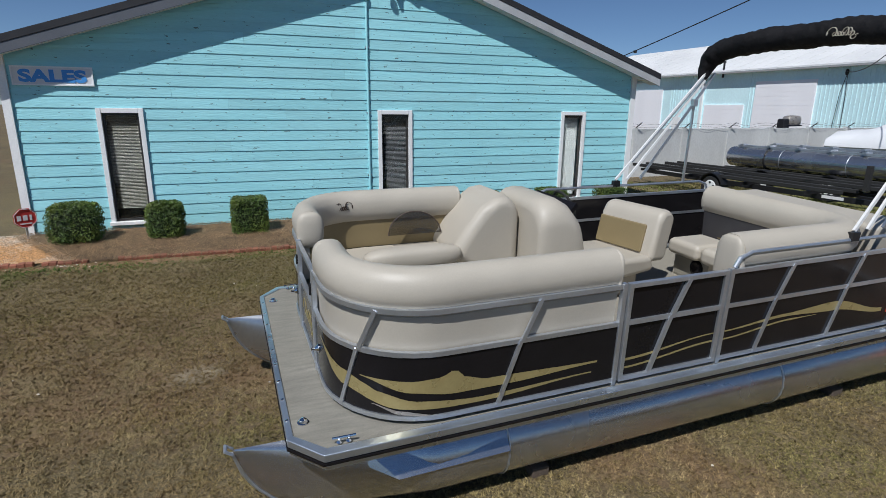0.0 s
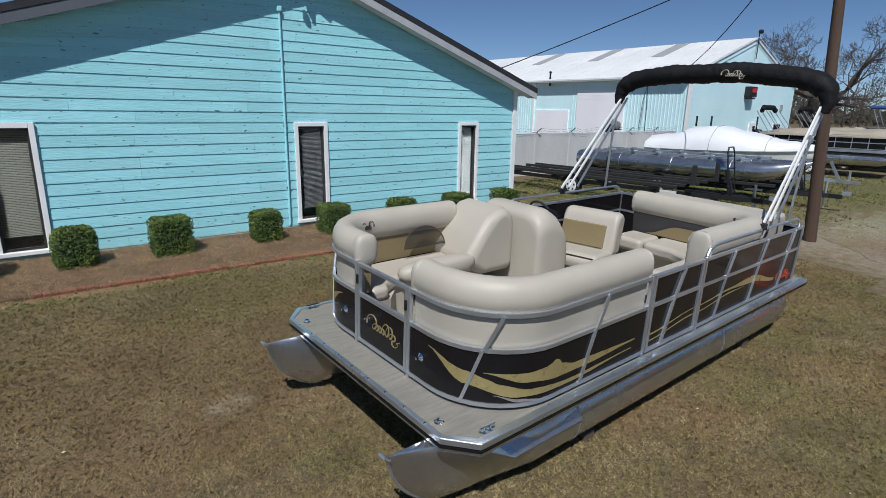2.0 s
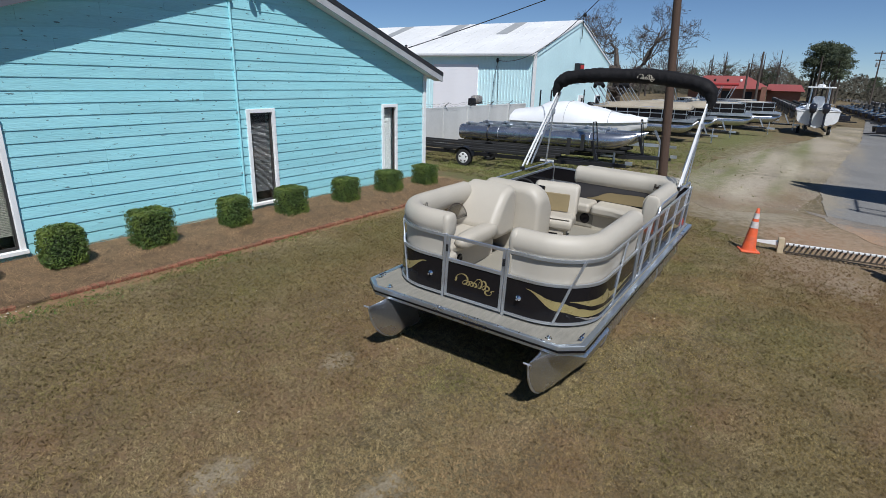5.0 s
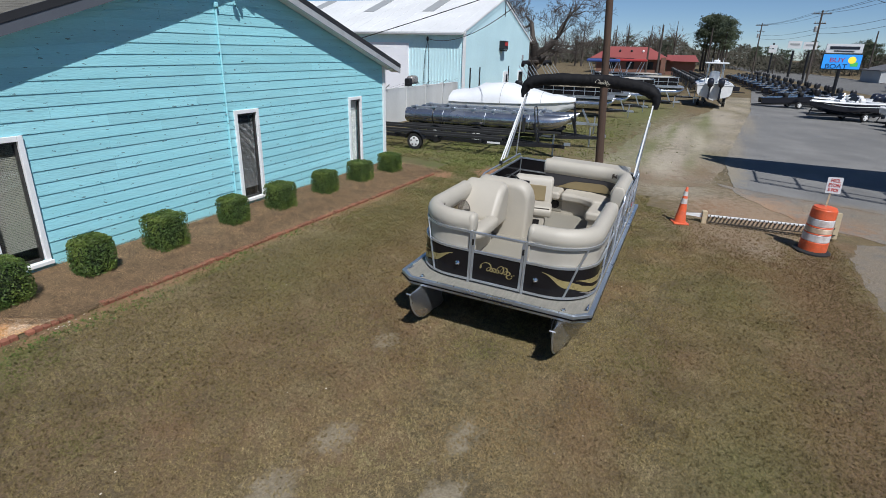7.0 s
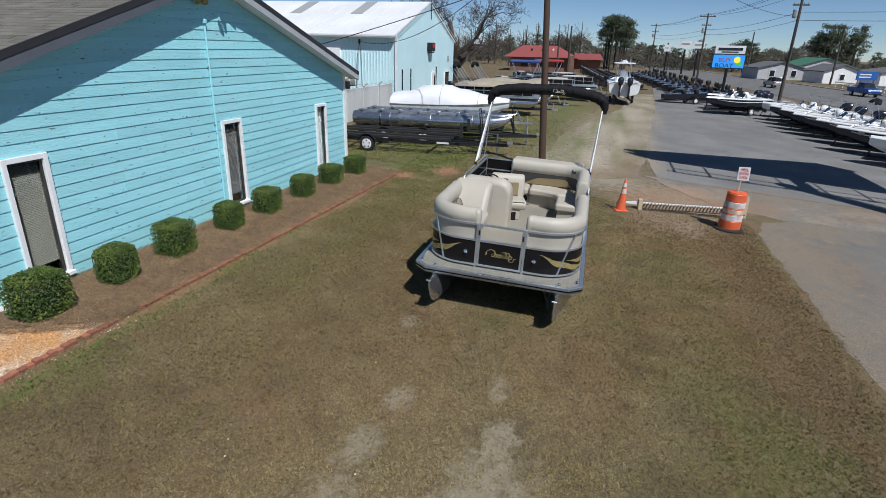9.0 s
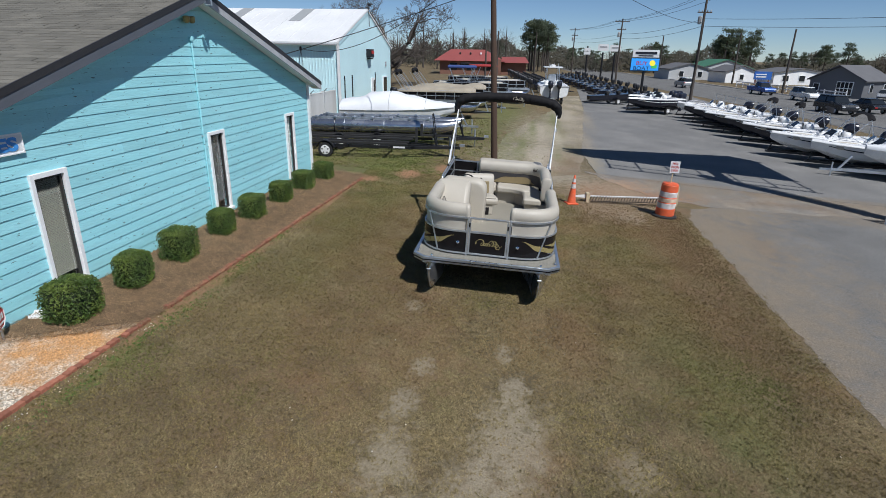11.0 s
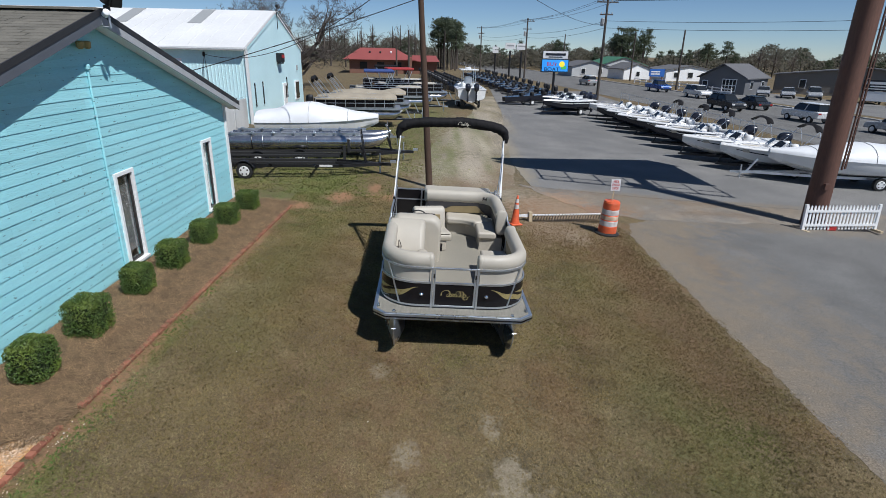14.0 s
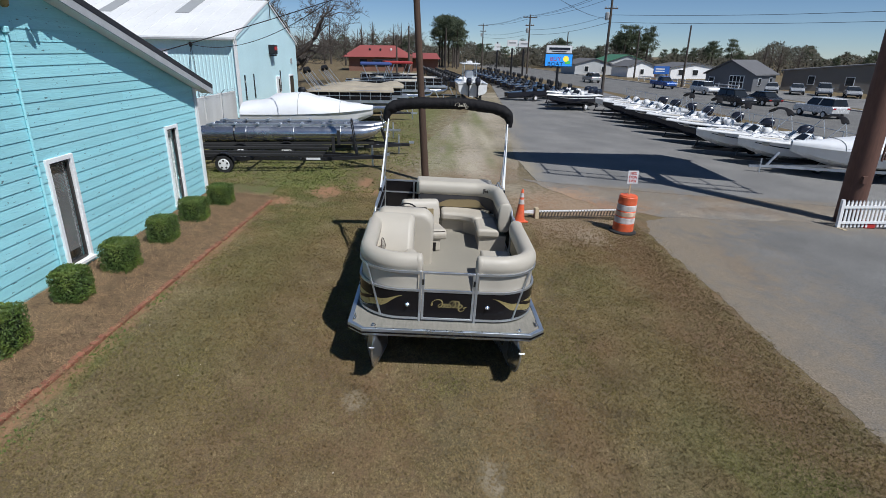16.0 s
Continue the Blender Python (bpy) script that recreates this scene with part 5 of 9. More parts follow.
    part("dashboard", Geo().box((2.80, 0.68, 0.82 + DECK), (0.04, 0.70, 0.20), ry=40), M["panel"], console)
    wheel = part("steering_wheel", Geo().tube([(0, 0.17 * math.cos(2 * math.pi * k / 24), 0.17 * math.sin(2 * math.pi * k / 24)) for k in range(24)], 0.014, 6, True).turn(pose(2.96, 0.68, 0.80 + DECK, 0, -25, 0)), M["rubber"], console)
    part("wheel_hub", Geo().bar([(2.84, 0.68, 0.72 + DECK), (2.96, 0.68, 0.80 + DECK)], 0.05, 0.05), M["chrome"], wheel)
    # smoked half-round screen
    pts = [(0.27 * math.cos(math.pi * k / 20), 0.22 * math.sin(math.pi * k / 20)) for k in range(21)]
    g = Geo().prism(pts, -0.003, 0.003, "y").turn(pose(1.45, 0.97, 0.55, -12, 0, 0))
    bp("smoked_screen", g, "smoke", boat, "half-round smoked acrylic screen", 30)
    g = Geo().tube([(p[0], 0, p[1]) for p in pts], 0.006, 6).turn(pose(1.45, 0.97, 0.55, -12, 0, 0))
    bp("screen_rim", g, "piping", boat)

    # stitched logos
    for q, pth, m_ in ((1.02, port_q, True), (1.55, sp_back, False)):
        (c0, t0), = along(pth, [q])
        off = -0.2165 if m_ else -0.2425
        sg = -1 if m_ else 1
        g = pen_ribbon(0.20, 0.075, lambda x, y, o: (c0.x + sg * t0.x * x + t0.y * (off - o), c0.y + sg * t0.y * x - t0.x * (off - o), y + 0.815), 0.07, 0.004)
        bp("stitched_logo", mirror(g) if m_ else g, "piping", boat, "dark stitched script logo")

    # captain's chair, swivelled towards the gangway
    SW = Matrix.Translation((3.50, 0.40, DECK - 0.08)) @ Matrix.Rotation(radians(13), 4, "Z") @ Matrix.Translation((-3.42, -0.53, 0))
    chair = part("captain_chair", Geo().box((3.16, 0.53, 0.208), (0.46, 0.52, 0.25)).turn(SW), M["vinyl"], boat, "cream and tan captain's chair", bevel=0.03)
    part("seat", Geo().prism([(2.90, 0.31), (2.87, 0.44), (2.95, 0.51), (3.45, 0.47), (3.50, 0.31)], 0.16, 0.89, "y").turn(SW), M["vinyl"], chair, bevel=0.06, seg=5)
    part("backrest", Geo().prism([(3.42, 0.40), (3.50, 0.80), (3.56, 0.90), (3.68, 0.91), (3.77, 0.83), (3.68, 0.38)], 0.17, 0.89, "y").turn(SW), M["vinyl"], chair, bevel=0.065, seg=5)
    part("back_insert", Geo().prism([(3.415, 0.48), (3.472, 0.755), (3.54, 0.755), (3.46, 0.48)], 0.30, 0.865, "y").turn(SW), M["vinyl_tan"], chair, "tan vinyl insert", bevel=0.012)
    part("grille", Geo().box((2.925, 0.53, 0.17), (0.012, 0.34, 0.18)).turn(SW), M["panel"], chair)

    # stern lounge
    sp = [(3.20, -1.25), (3.6, -1.25)] + arc((4.30, -0.70), 0.55, 270, 360, 12) + [(4.85, 0.0), (4.85, 0.47)]
    fine_path = [(p.x, p.y) for p, t in along(sp, [path_length(sp) * k / 56 for k in range(57)])]
    hi_roll = [(a * 1.12, b + 0.0) for a, b in roll]
    bp("lounge_bolster", Geo().sweep(lev(fine_path, 0), hi_roll), "vinyl", boat, "plump cream vinyl bolster", 60)
    bp("lounge_back", Geo().sweep(lev(fine_path, 0), shell), "vinyl", boat, "", 30)
    bp("lounge_insert", Geo().sweep(lev(fine_path, 0), [(-0.101, 0.42), (-0.092, 0.69), (-0.20, 0.70), (-0.17, 0.42)]), "vinyl_dark", boat, "charcoal vinyl backrest insert", 30)
    bp("lounge_insert", ribbon(fine_path, 1.5, 2.9, curve([(0, .46), (.5, .44), (1, .44)]), curve([(0, .46), (.35, .62), (.7, .60), (1, .45)]), -0.205, 24), "vinyl_tan", boat, "tan vinyl swoop", 30)
    bp("bolster_end", Geo().blob((3.20, -1.140, 0.68), (0.09, 0.238, 0.56), 12, 3.4), "vinyl", boat, "", 60)
    bp("bolster_end", Geo().blob((4.75, 0.47, 0.818), (0.285, 0.12, 0.30), 8), "vinyl", boat)
    for poly in ([(4.17, 0.46), (4.17, 0.035), (4.66, 0.035), (4.66, 0.46)],
                 [(4.17, 0.015), (4.16, -0.36), (4.06, -0.56), (3.93, -0.64), (4.02, -1.06), (4.30, -1.0), (4.55, -0.82), (4.66, -0.52), (4.66, 0.015)],
                 [(3.17, -0.64), (3.91, -0.645), (4.00, -1.07), (3.17, -1.07)]):
        bp("lounge_seat", Geo().prism(poly, 0.27, 0.44), "vinyl", boat, "cream vinyl seat cushion", bevel=0.06, seg=5)
    bp("kick_panel", Geo().box((4.296, 0.20, 0.14), (0.012, 0.44, 0.22)), "cabin_floor", boat, bevel=0.004)
    bp("seat_base", Geo().prism(offset_path(fine_path, -0.05) + [(4.64, 0.44), (4.30, 0.44), (4.30, -0.46), (4.10, -0.70), (3.24, -0.70)], 0.004, 0.31), "vinyl", boat)
    bp("speaker", Geo().lathe((4.295, 0.12, 0.17), [(0.085, 0.0), (0.085, -0.012), (0.06, -0.018), (0.02, -0.008)], 18, "x"), "panel", boat)
    bp("sun_pad", Geo().box((5.20, -0.28, 0.74), (0.56, 1.66, 0.30)), "vinyl", boat, "cream vinyl sun pad behind the lounge", bevel=0.05, seg=3)
    bp("sun_pad_base", Geo().box((5.20, -0.28, 0.29), (0.50, 1.58, 0.56)), "vinyl", boat)
    bp("floor", Geo().prism([(0.29, -0.5), (0.55, -1.0), (0.9, -1.24), (5.5, -1.24), (5.5, 1.24), (0.9, 1.24), (0.55, 1.0), (0.29, 0.5)], 0.0, 0.005), "cabin_floor", boat, "smooth taupe vinyl floor inside the rails")

    # folded bimini
    def arch(w_off=0.0, k=1.0):
        half = [(5.13, 1.26, 2.08), (5.16, 1.265, 2.20), (5.18, 1.22, 2.32), (5.20, 1.10, 2.405), (5.21, 0.92, 2.45), (5.23, 0.55, 2.49), (5.24, 0.2, 2.505)]
        pts_ = [(x, y - 0.02, z) for x, y, z in half] + [(x + 0.03, -y - 0.09, z + 0.02) for x, y, z in reversed(half)]
        return pts_
    fine_arch = [tuple(p) for p, t in along(arch(), [path_length(arch()) * k / 130 for k in range(131)])]
    rings = []
    n = 14
    for i, p in enumerate(fine_arch):
        a, b = Vector(fine_arch[max(0, i - 1)]), Vector(fine_arch[min(130, i + 1)])
        t = (b - a).normalized()
        sd = Vector((1, 0, 0)) - t * t.x
        sd.normalize()
        up = sd.cross(t)
        end = min(1.0, 0.40 + 0.045 * min(i, 130 - i))
        ring = []
        for j in range(n):
            an = 2 * math.pi * j / n
            wr = 1 + 0.10 * noise.noise((i * 0.06, math.cos(an) * 1.0, math.sin(an) * 1.0)) + 0.10 * noise.noise((i * 0.45 + 2 * an, math.cos(an) * 2.1 + 5, math.sin(an) * 2.1))
            r = 0.120 * end * wr
            ring.append(Vector(p) + sd * r * 1.12 * math.cos(an) + up * r * math.sin(an))
        rings.append(ring)
    bimini = bp("bimini_boot", Geo().loft(rings), "canvas", boat, "folded black canvas bimini cover", 70)
    part("logo_stroke", pen_ribbon(0.26, 0.075, lambda x, y, o: (5.24 - 0.136 - o, -x - 0.30, y + 2.475 + DECK), 0.06, 0.004), M["script"], bimini, "pale script logo stitching")
    for s in (-1, 1):
        v = s * 1.255
        top_v = v - 0.055
        foot = 4.36 if s < 0 else 4.04
        for off in (0.0, 0.055, 0.12):
            part("bimini_leg", Geo().bar([(foot + off * 3.0, v, 0.93 + DECK), (5.13 + off * 1.2, top_v, 2.16 + DECK)], 0.020, 0.026), M["white_plastic"] if off < 0.1 else M["alu"], bimini)
        part("bimini_leg", Geo().bar([(foot + 0.2, v * 0.985, 1.14 + DECK), (5.10, top_v, 2.10 + DECK)], 0.018, 0.02), M["alu"], bimini)
        part("bimini_strut", Geo().bar([(5.08, v, 0.86 + DECK), (5.02, top_v, 1.84 + DECK)], 0.02, 0.026), M["alu"], bimini)
        part("mount", Geo().box((foot + 0.01, v, 0.885 + DECK), (0.09, 0.045, 0.07)), M["dark_metal"], bimini)
        part("joint", Geo().box((5.02, top_v, 1.82 + DECK), (0.06, 0.05, 0.08)), M["alu"], bimini)

    # deck fittings
    for s in (-1, 1):
        bp("deck_lamp", Geo().lathe((0.075, s * 1.0, 0.0), [(0.036, 0.0), (0.036, 0.007), (0.026, 0.010), (0.022, 0.026), (0.010, 0.034)], 14), "chrome", boat, "chrome pop-up deck lamp", 40)
        cleat = bp("cleat", Geo().tube([(0.20, s * 1.268, 0.042), (0.335, s * 1.272, 0.042)], 0.008, 8), "chrome", boat, "chrome mooring cleat", 40)
        for x in (0.24, 0.295):
            part("cleat_foot", Geo().lathe((x, s * 1.27, DECK + 0.012), [(0.018, 0.0), (0.009, 0.012), (0.009, 0.035)], 8), M["chrome"], cleat)
    bp("cup_holder", Geo().lathe((1.45, 0.72, 0.432), [(0.05, 0.0), (0.05, 0.006), (0.036, 0.006), (0.036, -0.02)], 14), "chrome", boat)
    return boat


boat = build_boat()
for x in (1.7, 4.9):
    skid = thing("timber_skid", "weathered timber laid under the pontoons of the boat", "timber", pose(0.64 + x, 3.73 + 0.022 * x, 0.034, 2.7, 0, 1.2))
    part("timber", Geo().box((0, 0, 0), (0.14, 2.3, 0.085)), M["twig"], skid, bevel=0.008)

# ---- shrubs ----
def shrub_mesh(seed, w, d, h, e=7.0):
    r = random.Random(seed)
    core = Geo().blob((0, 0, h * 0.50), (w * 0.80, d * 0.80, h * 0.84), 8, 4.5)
    g = Geo()
    for k in range(7000):
        c = [r.uniform(-1, 1), r.uniform(-1, 1), r.uniform(-1, 1)]
        ax = r.choice((0, 0, 1, 1, 2, 2, 2))
        c[ax] = math.copysign(1.0, r.uniform(-0.25, 1)) if ax == 2 else math.copysign(1.0, c[ax])
        nrm6 = (abs(c[0]) ** e + abs(c[1]) ** e + abs(c[2]) ** e) ** (1 / e)
        rad = (r.uniform(0.80, 1.02) + 0.05 * noise.noise((c[0] * 2.5 + seed, c[1] * 2.5, c[2] * 2.5)) + (0.06 * r.random() if r.random() < 0.04 else 0)) / nrm6
        p = Vector((w / 2 * c[0] * rad, d / 2 * c[1] * rad, h * 0.51 + h * 0.49 * c[2] * rad))
        if p.z < 0.03:
            continue
        nrm = Vector((c[0] ** 5, c[1] ** 5, c[2] ** 5)).normalized()
        q = Vector((r.gauss(0, 1), r.gauss(0, 1), r.gauss(0, 1))).normalized()
        n_ = (nrm + q * 1.1).normalized()
        t = Matrix.Rotation(r.uniform(0, 6.28), 4, n_) @ n_.orthogonal().normalized()
        s_ = t.cross(n_)
        L_, W_ = r.uniform(0.012, 0.025), r.uniform(0.007, 0.013)
        g.add([p - t * L_, p + s_ * W_ + n_ * 0.004, p + t * L_, p - s_ * W_ + n_ * 0.004], [(0, 1, 2), (0, 2, 3)])
    return core, g


SHRUBS = [(-2.05, 9.78, 0.92, 0.80), (-0.74, 9.74, 0.72, 0.76), (0.60, 9.76, 0.80, 0.76), (2.20, 9.78, 0.68, 0.70),
          (3.55, 9.74, 0.74, 0.70), (5.15, 9.72, 0.74, 0.68), (6.70, 9.72, 0.78, 0.66), (8.15, 9.64, 0.78, 0.66)]
for i, (x, y, w, h) in enumerate(SHRUBS):
    w, h = w * 0.77, h * 0.86
    core, leaves = shrub_mesh(20 + i, w * (1.08 if i < 2 else 1.0), w * 0.95, h, 3.6 if i < 2 else (5.0 if i in (3, 5) else 7.0))
    s = thing("boxwood_shrub", "clipped boxy green boxwood shrub in the mulch bed" if i else "larger clipped green boxwood shrub beside the pebbles", "shrub", pose(x, y, ground_z(y) + 0.02), "shrubs along the shop")
    part("trunk", Geo().tube([(0, 0, -0.1), (0.01, 0, 0.2)], 0.03, 6), M["twig"], s)
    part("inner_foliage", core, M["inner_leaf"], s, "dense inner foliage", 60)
    ob = part("leaves", leaves, M["leaf"], s)
    tagged(ob, kind="stuff")

# ---- safety cone, barrel, beam ----
def make_cone(x, y):
    c = thing("traffic_cone", "orange rubber traffic cone with two white bands", "traffic cone", pose(x, y, ground_z(y), 2.7, 0, 20))
    part("base", Geo().box((0, 0, 0.02), (0.36, 0.36, 0.04)), M["orange"], c, bevel=0.015)
    def rad(z):
        return 0.135 - 0.108 * (z - 0.04) / 0.86
    part("body", Geo().lathe((0, 0, 0), [(0.145, 0.035), (rad(0.06), 0.06), (rad(0.5), 0.5), (rad(0.89), 0.89), (0.012, 0.905)], 24), M["orange"], c, smooth=40)
    for a, b in ((0.50, 0.63), (0.69, 0.80)):
        part("band", Geo().lathe((0, 0, 0), [(rad(a) + 0.001, a), (rad(a) + 0.003, a), (rad(b) + 0.003, b), (rad(b) + 0.001, b)], 24), M["reflective"], c, smooth=40)
    return c


make_cone(8.42, 1.62)


M["faded_band"] = material("faded_barrel_band", (0.50, 0.36, 0.25), 0.6, var=0.2, scale=6, tint=(0.62, 0.50, 0.38), tint_scale=5, tint_amount=0.7)


def make_barrel(x, y):
    b = thing("safety_barrel", "scuffed orange and white safety barrel with a stick sign", "traffic barrel", pose(x, y, ground_z(y), 2.7, 0, 0))
    part("rubber_base", Geo().lathe((0, 0, 0), [(0.36, 0.0), (0.36, 0.04), (0.30, 0.07), (0.27, 0.07)], 24), M["rubber"], b, smooth=40)
    steps = [(0.272, 0.05, 0.28, "orange"), (0.265, 0.28, 0.44, "reflective"), (0.262, 0.44, 0.47, "orange"), (0.258, 0.47, 0.59, "faded_band"), (0.256, 0.59, 0.62, "orange"), (0.25, 0.62, 0.78, "reflective"), (0.245, 0.78, 0.99, "orange")]
    for r, z0, z1, m_ in steps:
        part("band", Geo().lathe((0, 0, 0), [(r - 0.012, z0), (r, z0 + 0.012), (r - 0.004, z1 - 0.012), (r - 0.014, z1)], 28), M[m_], b, smooth=35)
    part("top", Geo().lathe((0, 0, 0), [(0.23, 0.985), (0.22, 1.02), (0.10, 1.035), (0.04, 1.035)], 24), M["orange"], b, smooth=40)
    part("stick", Geo().box((0.02, 0, 1.20), (0.02, 0.03, 0.56)), M["lumber"], b)
    sign = part("sign_plate", Geo().box((0.0, -0.02, 1.50), (0.012, 0.27, 0.34), rx=-4), M["sign_white"], b, "white placard with red lettering")
    for k, wd in enumerate(("HICL", "EYON", "S POI")):
        tg = text_geo(wd, 0.098, 0.002, 0.002)
        part("lettering", Geo().add([(-0.010 - p[2], -0.02 - p[0] * 0.8, p[1] + 1.60 - 0.10 * k) for p in tg.v], tg.f), M["sign_red"], sign, "red lettering")
    return b


make_barrel(8.05, -1.12)
# Dark brown carries the pickets' shadow as well as the slats themselves.
M["shadow_slat"] = material("slat_shadow_brown", (0.055, 0.042, 0.03), 0.8, var=0.2, scale=8)
beam = thing("barrier_beam", "white rail on wooden blocks, dark slats beneath for picket shadow", "barrier", pose(9.05, -0.35, ground_z(-0.35), 2.7, 0, 97))
part("rail", Geo().box((0, 0, 0.25), (2.72, 0.085, 0.035)), M["white_plastic"], beam, bevel=0.008)
part("rail", Geo().box((0, 0.07, 0.10), (2.72, 0.03, 0.02)), M["shadow_slat"], beam, "lower rail in the dark shadow colour")
for k in range(30):
    part("slat", Geo().bar([(-1.32 + 0.091 * k, -0.02, 0.232), (-1.24 + 0.091 * k, 0.07, 0.09)], 0.034, 0.016), M["shadow_slat"], beam)
    part("notch", Geo().box((-1.32 + 0.091 * k, 0.040, 0.252), (0.022, 0.03, 0.036)), M["shadow_slat"], beam)
for x, w_, h_ in ((-1.36, 0.10, 0.62), (1.45, 0.20, 0.36)):
    part("block", Geo().box((x, 0, h_ / 2), (0.11, w_, h_)), M["lumber"], beam, bevel=0.008)
part("rail_end", Geo().loft([[(1.51, -0.045, 0.20), (1.51, 0.045, 0.20), (1.51, 0.045, 0.29), (1.51, -0.045, 0.29)], [(1.92, -0.02, 0.22), (1.92, 0.02, 0.22), (1.92, 0.02, 0.26), (1.92, -0.02, 0.26)]]), M["white_plastic"], beam)

# ---- rust-brown billboard column with picket fence ----
col = thing("billboard", "tall rust-brown steel billboard column with ladder and boards", "billboard", pose(10.5, -9.03, ground_z(-9.03)))
part("column", Geo().lathe((0, 0, 0), [(0.36, -0.1), (0.345, 9.3)], 28), M["rust"], col, smooth=40)
ladder = part("ladder", Geo().bar([(-0.26, -0.34, 2.0), (-0.26, -0.34, 9.2)], 0.035, 0.05).bar([(-0.04, -0.60, 2.0), (-0.04, -0.60, 9.2)], 0.035, 0.05), M["rust"], col, "rusty access ladder")
for k in range(24):
    part("rung", Geo().tube([(-0.26, -0.34, 2.2 + 0.3 * k), (-0.04, -0.60, 2.2 + 0.3 * k)], 0.016, 5), M["rust"], ladder)
part("cable", Geo().tube([(0.02, -0.66, 2.0), (0.02, -0.66, 9.2)], 0.03, 6), M["wire"], col)
part("junction_box", Geo().box((-0.38, 0.10, 1.45), (0.10, 0.15, 0.22)), M["rust"], col, bevel=0.01)
# two boards that part towards the south, carried east of the column
WEST_A, WEST_B, EAST_A, EAST_B = (3.05, 5.5), (1.40, -3.30), (3.70, 5.5), (5.80, -3.40)
for n_, f_ in ((WEST_A, WEST_B), (EAST_A, EAST_B)):
    part("board", Geo().prism([n_, f_, (f_[0] + 0.22, f_[1]), (n_[0] + 0.22, n_[1])], 7.72, 10.0), M["sign_white"], col, "tall pale advertising board", bevel=0.02)
# Added deck: makes the ground shadow solid across the gap between the boards.
part("board_deck", Geo().prism([(WEST_A[0] + 0.1, 4.9), (WEST_B[0] + 0.1, -3.2), (EAST_B[0] + 0.1, -3.2), (EAST_A[0] + 0.1, 4.9)], 7.74, 7.80), M["dark_metal"], col, "dark deck added between the boards to close their shadow")
part("torsion_bar", Geo().box((2.4, 0.0, 7.90), (5.4, 0.42, 0.30)), M["rust"], col)


def walk_x(y):
    return 0.02 + 0.17 * y


walkway = part("catwalk", Geo().bar([(walk_x(-3.2) + 0.8, -3.2, 7.66), (walk_x(4.8) + 0.8, 4.8, 7.66)], 0.07, 0.07), M["dark_metal"], col, "open steel catwalk beside the boards")
part("edge_bar", Geo().bar([(walk_x(-3.2), -3.2, 7.66), (walk_x(4.8), 4.8, 7.66)], 0.07, 0.07), M["dark_metal"], walkway)
part("hand_rail", Geo().bar([(walk_x(-3.2) - 0.05, -3.2, 8.11), (walk_x(4.8) - 0.05, 4.8, 8.11)], 0.05, 0.05), M["dark_metal"], walkway)
for k in range(7):
    y = -3.0 + 1.3 * k
    part("bracket", Geo().bar([(walk_x(y), y, 7.66), (1.98 + 0.188 * y, y, 7.66)], 0.06, 0.06), M["dark_metal"], walkway)
    part("rail_post", Geo().bar([(walk_x(y), y, 7.66), (walk_x(y) - 0.05, y, 8.14)], 0.05, 0.05), M["dark_metal"], walkway)

fence = thing("picket_fence", "short white vinyl picket fence panel on wooden feet", "fence", pose(9.95, -9.6, ground_z(-9.6), 2.7, 0, 94))
for k in range(21):
    x = -1.24 + 2.48 * k / 20
    part("picket", Geo().prism([(x - 0.032, 0.06), (x + 0.032, 0.06), (x + 0.032, 0.84), (x, 0.90), (x - 0.032, 0.84)], -0.012, 0.012, "y"), M["white_plastic"], fence)
for z in (0.22, 0.70):
    part("rail", Geo().box((0, 0.03, z), (2.56, 0.035, 0.08)), M["white_plastic"], fence)
for x in (-1.30, 1.30):
    part("post", Geo().box((x, 0.0, 0.47), (0.09, 0.09, 0.92)), M["white_plastic"], fence, bevel=0.006)
    part("foot", Geo().box((x, -0.05, 0.035), (0.10, 0.75, 0.07)), M["lumber"], fence)
tag_ = part("tag", Geo().box((-0.05, -0.016, 0.62), (0.17, 0.006, 0.20)), M["sign_white"], fence, "small notice plate")
for k in range(3):
    part("plain_bar", Geo().box((-0.05, -0.021, 0.67 - 0.05 * k), (0.11, 0.004, 0.02)), M["dark_metal"], tag_)
jug = thing("red_bin", "small red plastic bin behind the picket fence", "bin", pose(10.05, -9.35, ground_z(-9.35)))
part("body", Geo().box((0, 0, 0.11), (0.26, 0.34, 0.22)), M["sign_red"], jug, bevel=0.03)

# ---- leaning utility pole behind the boat ----
pole = thing("utility_pole", "brown creosoted wooden utility pole leaning slightly", "utility pole", pose(12.5, 4.32, ground_z(4.32) - 0.1))
part("shaft", Geo().loft([[(0.13 * (1 - z / 26) * math.cos(a), 0.055 * z + 0.13 * (1 - z / 26) * math.sin(a), z) for a in [2 * math.pi * j / 14 for j in range(14)]] for z in (0, 3, 6, 9.2)]), M["pole_wood"], pole, smooth=40)
part("lamp_arm", Geo().tube([(0, 0.36, 6.6), (0.0, 0.06, 6.75), (0, -0.09, 6.7)], 0.02, 6), M["alu"], pole)
part("lamp_head", Geo().lathe((0, -0.14, 6.62), [(0.03, 0.1), (0.09, 0.05), (0.08, -0.08), (0.03, -0.1)], 12), M["white_plastic"], pole, smooth=40)

# splash block by the wall
sb = thing("splash_block", "small white plastic splash block against the wall", "splash block", pose(-2.14, 10.27, ground_z(10.27) + 0.07, 4, 0, 20))
part("tray", Geo().prism([(-0.11, 0.0), (0.11, 0.0), (0.10, 0.05), (0.07, 0.02), (-0.07, 0.02), (-0.10, 0.05)], -0.15, 0.15, "y"), M["white_plastic"], sb)

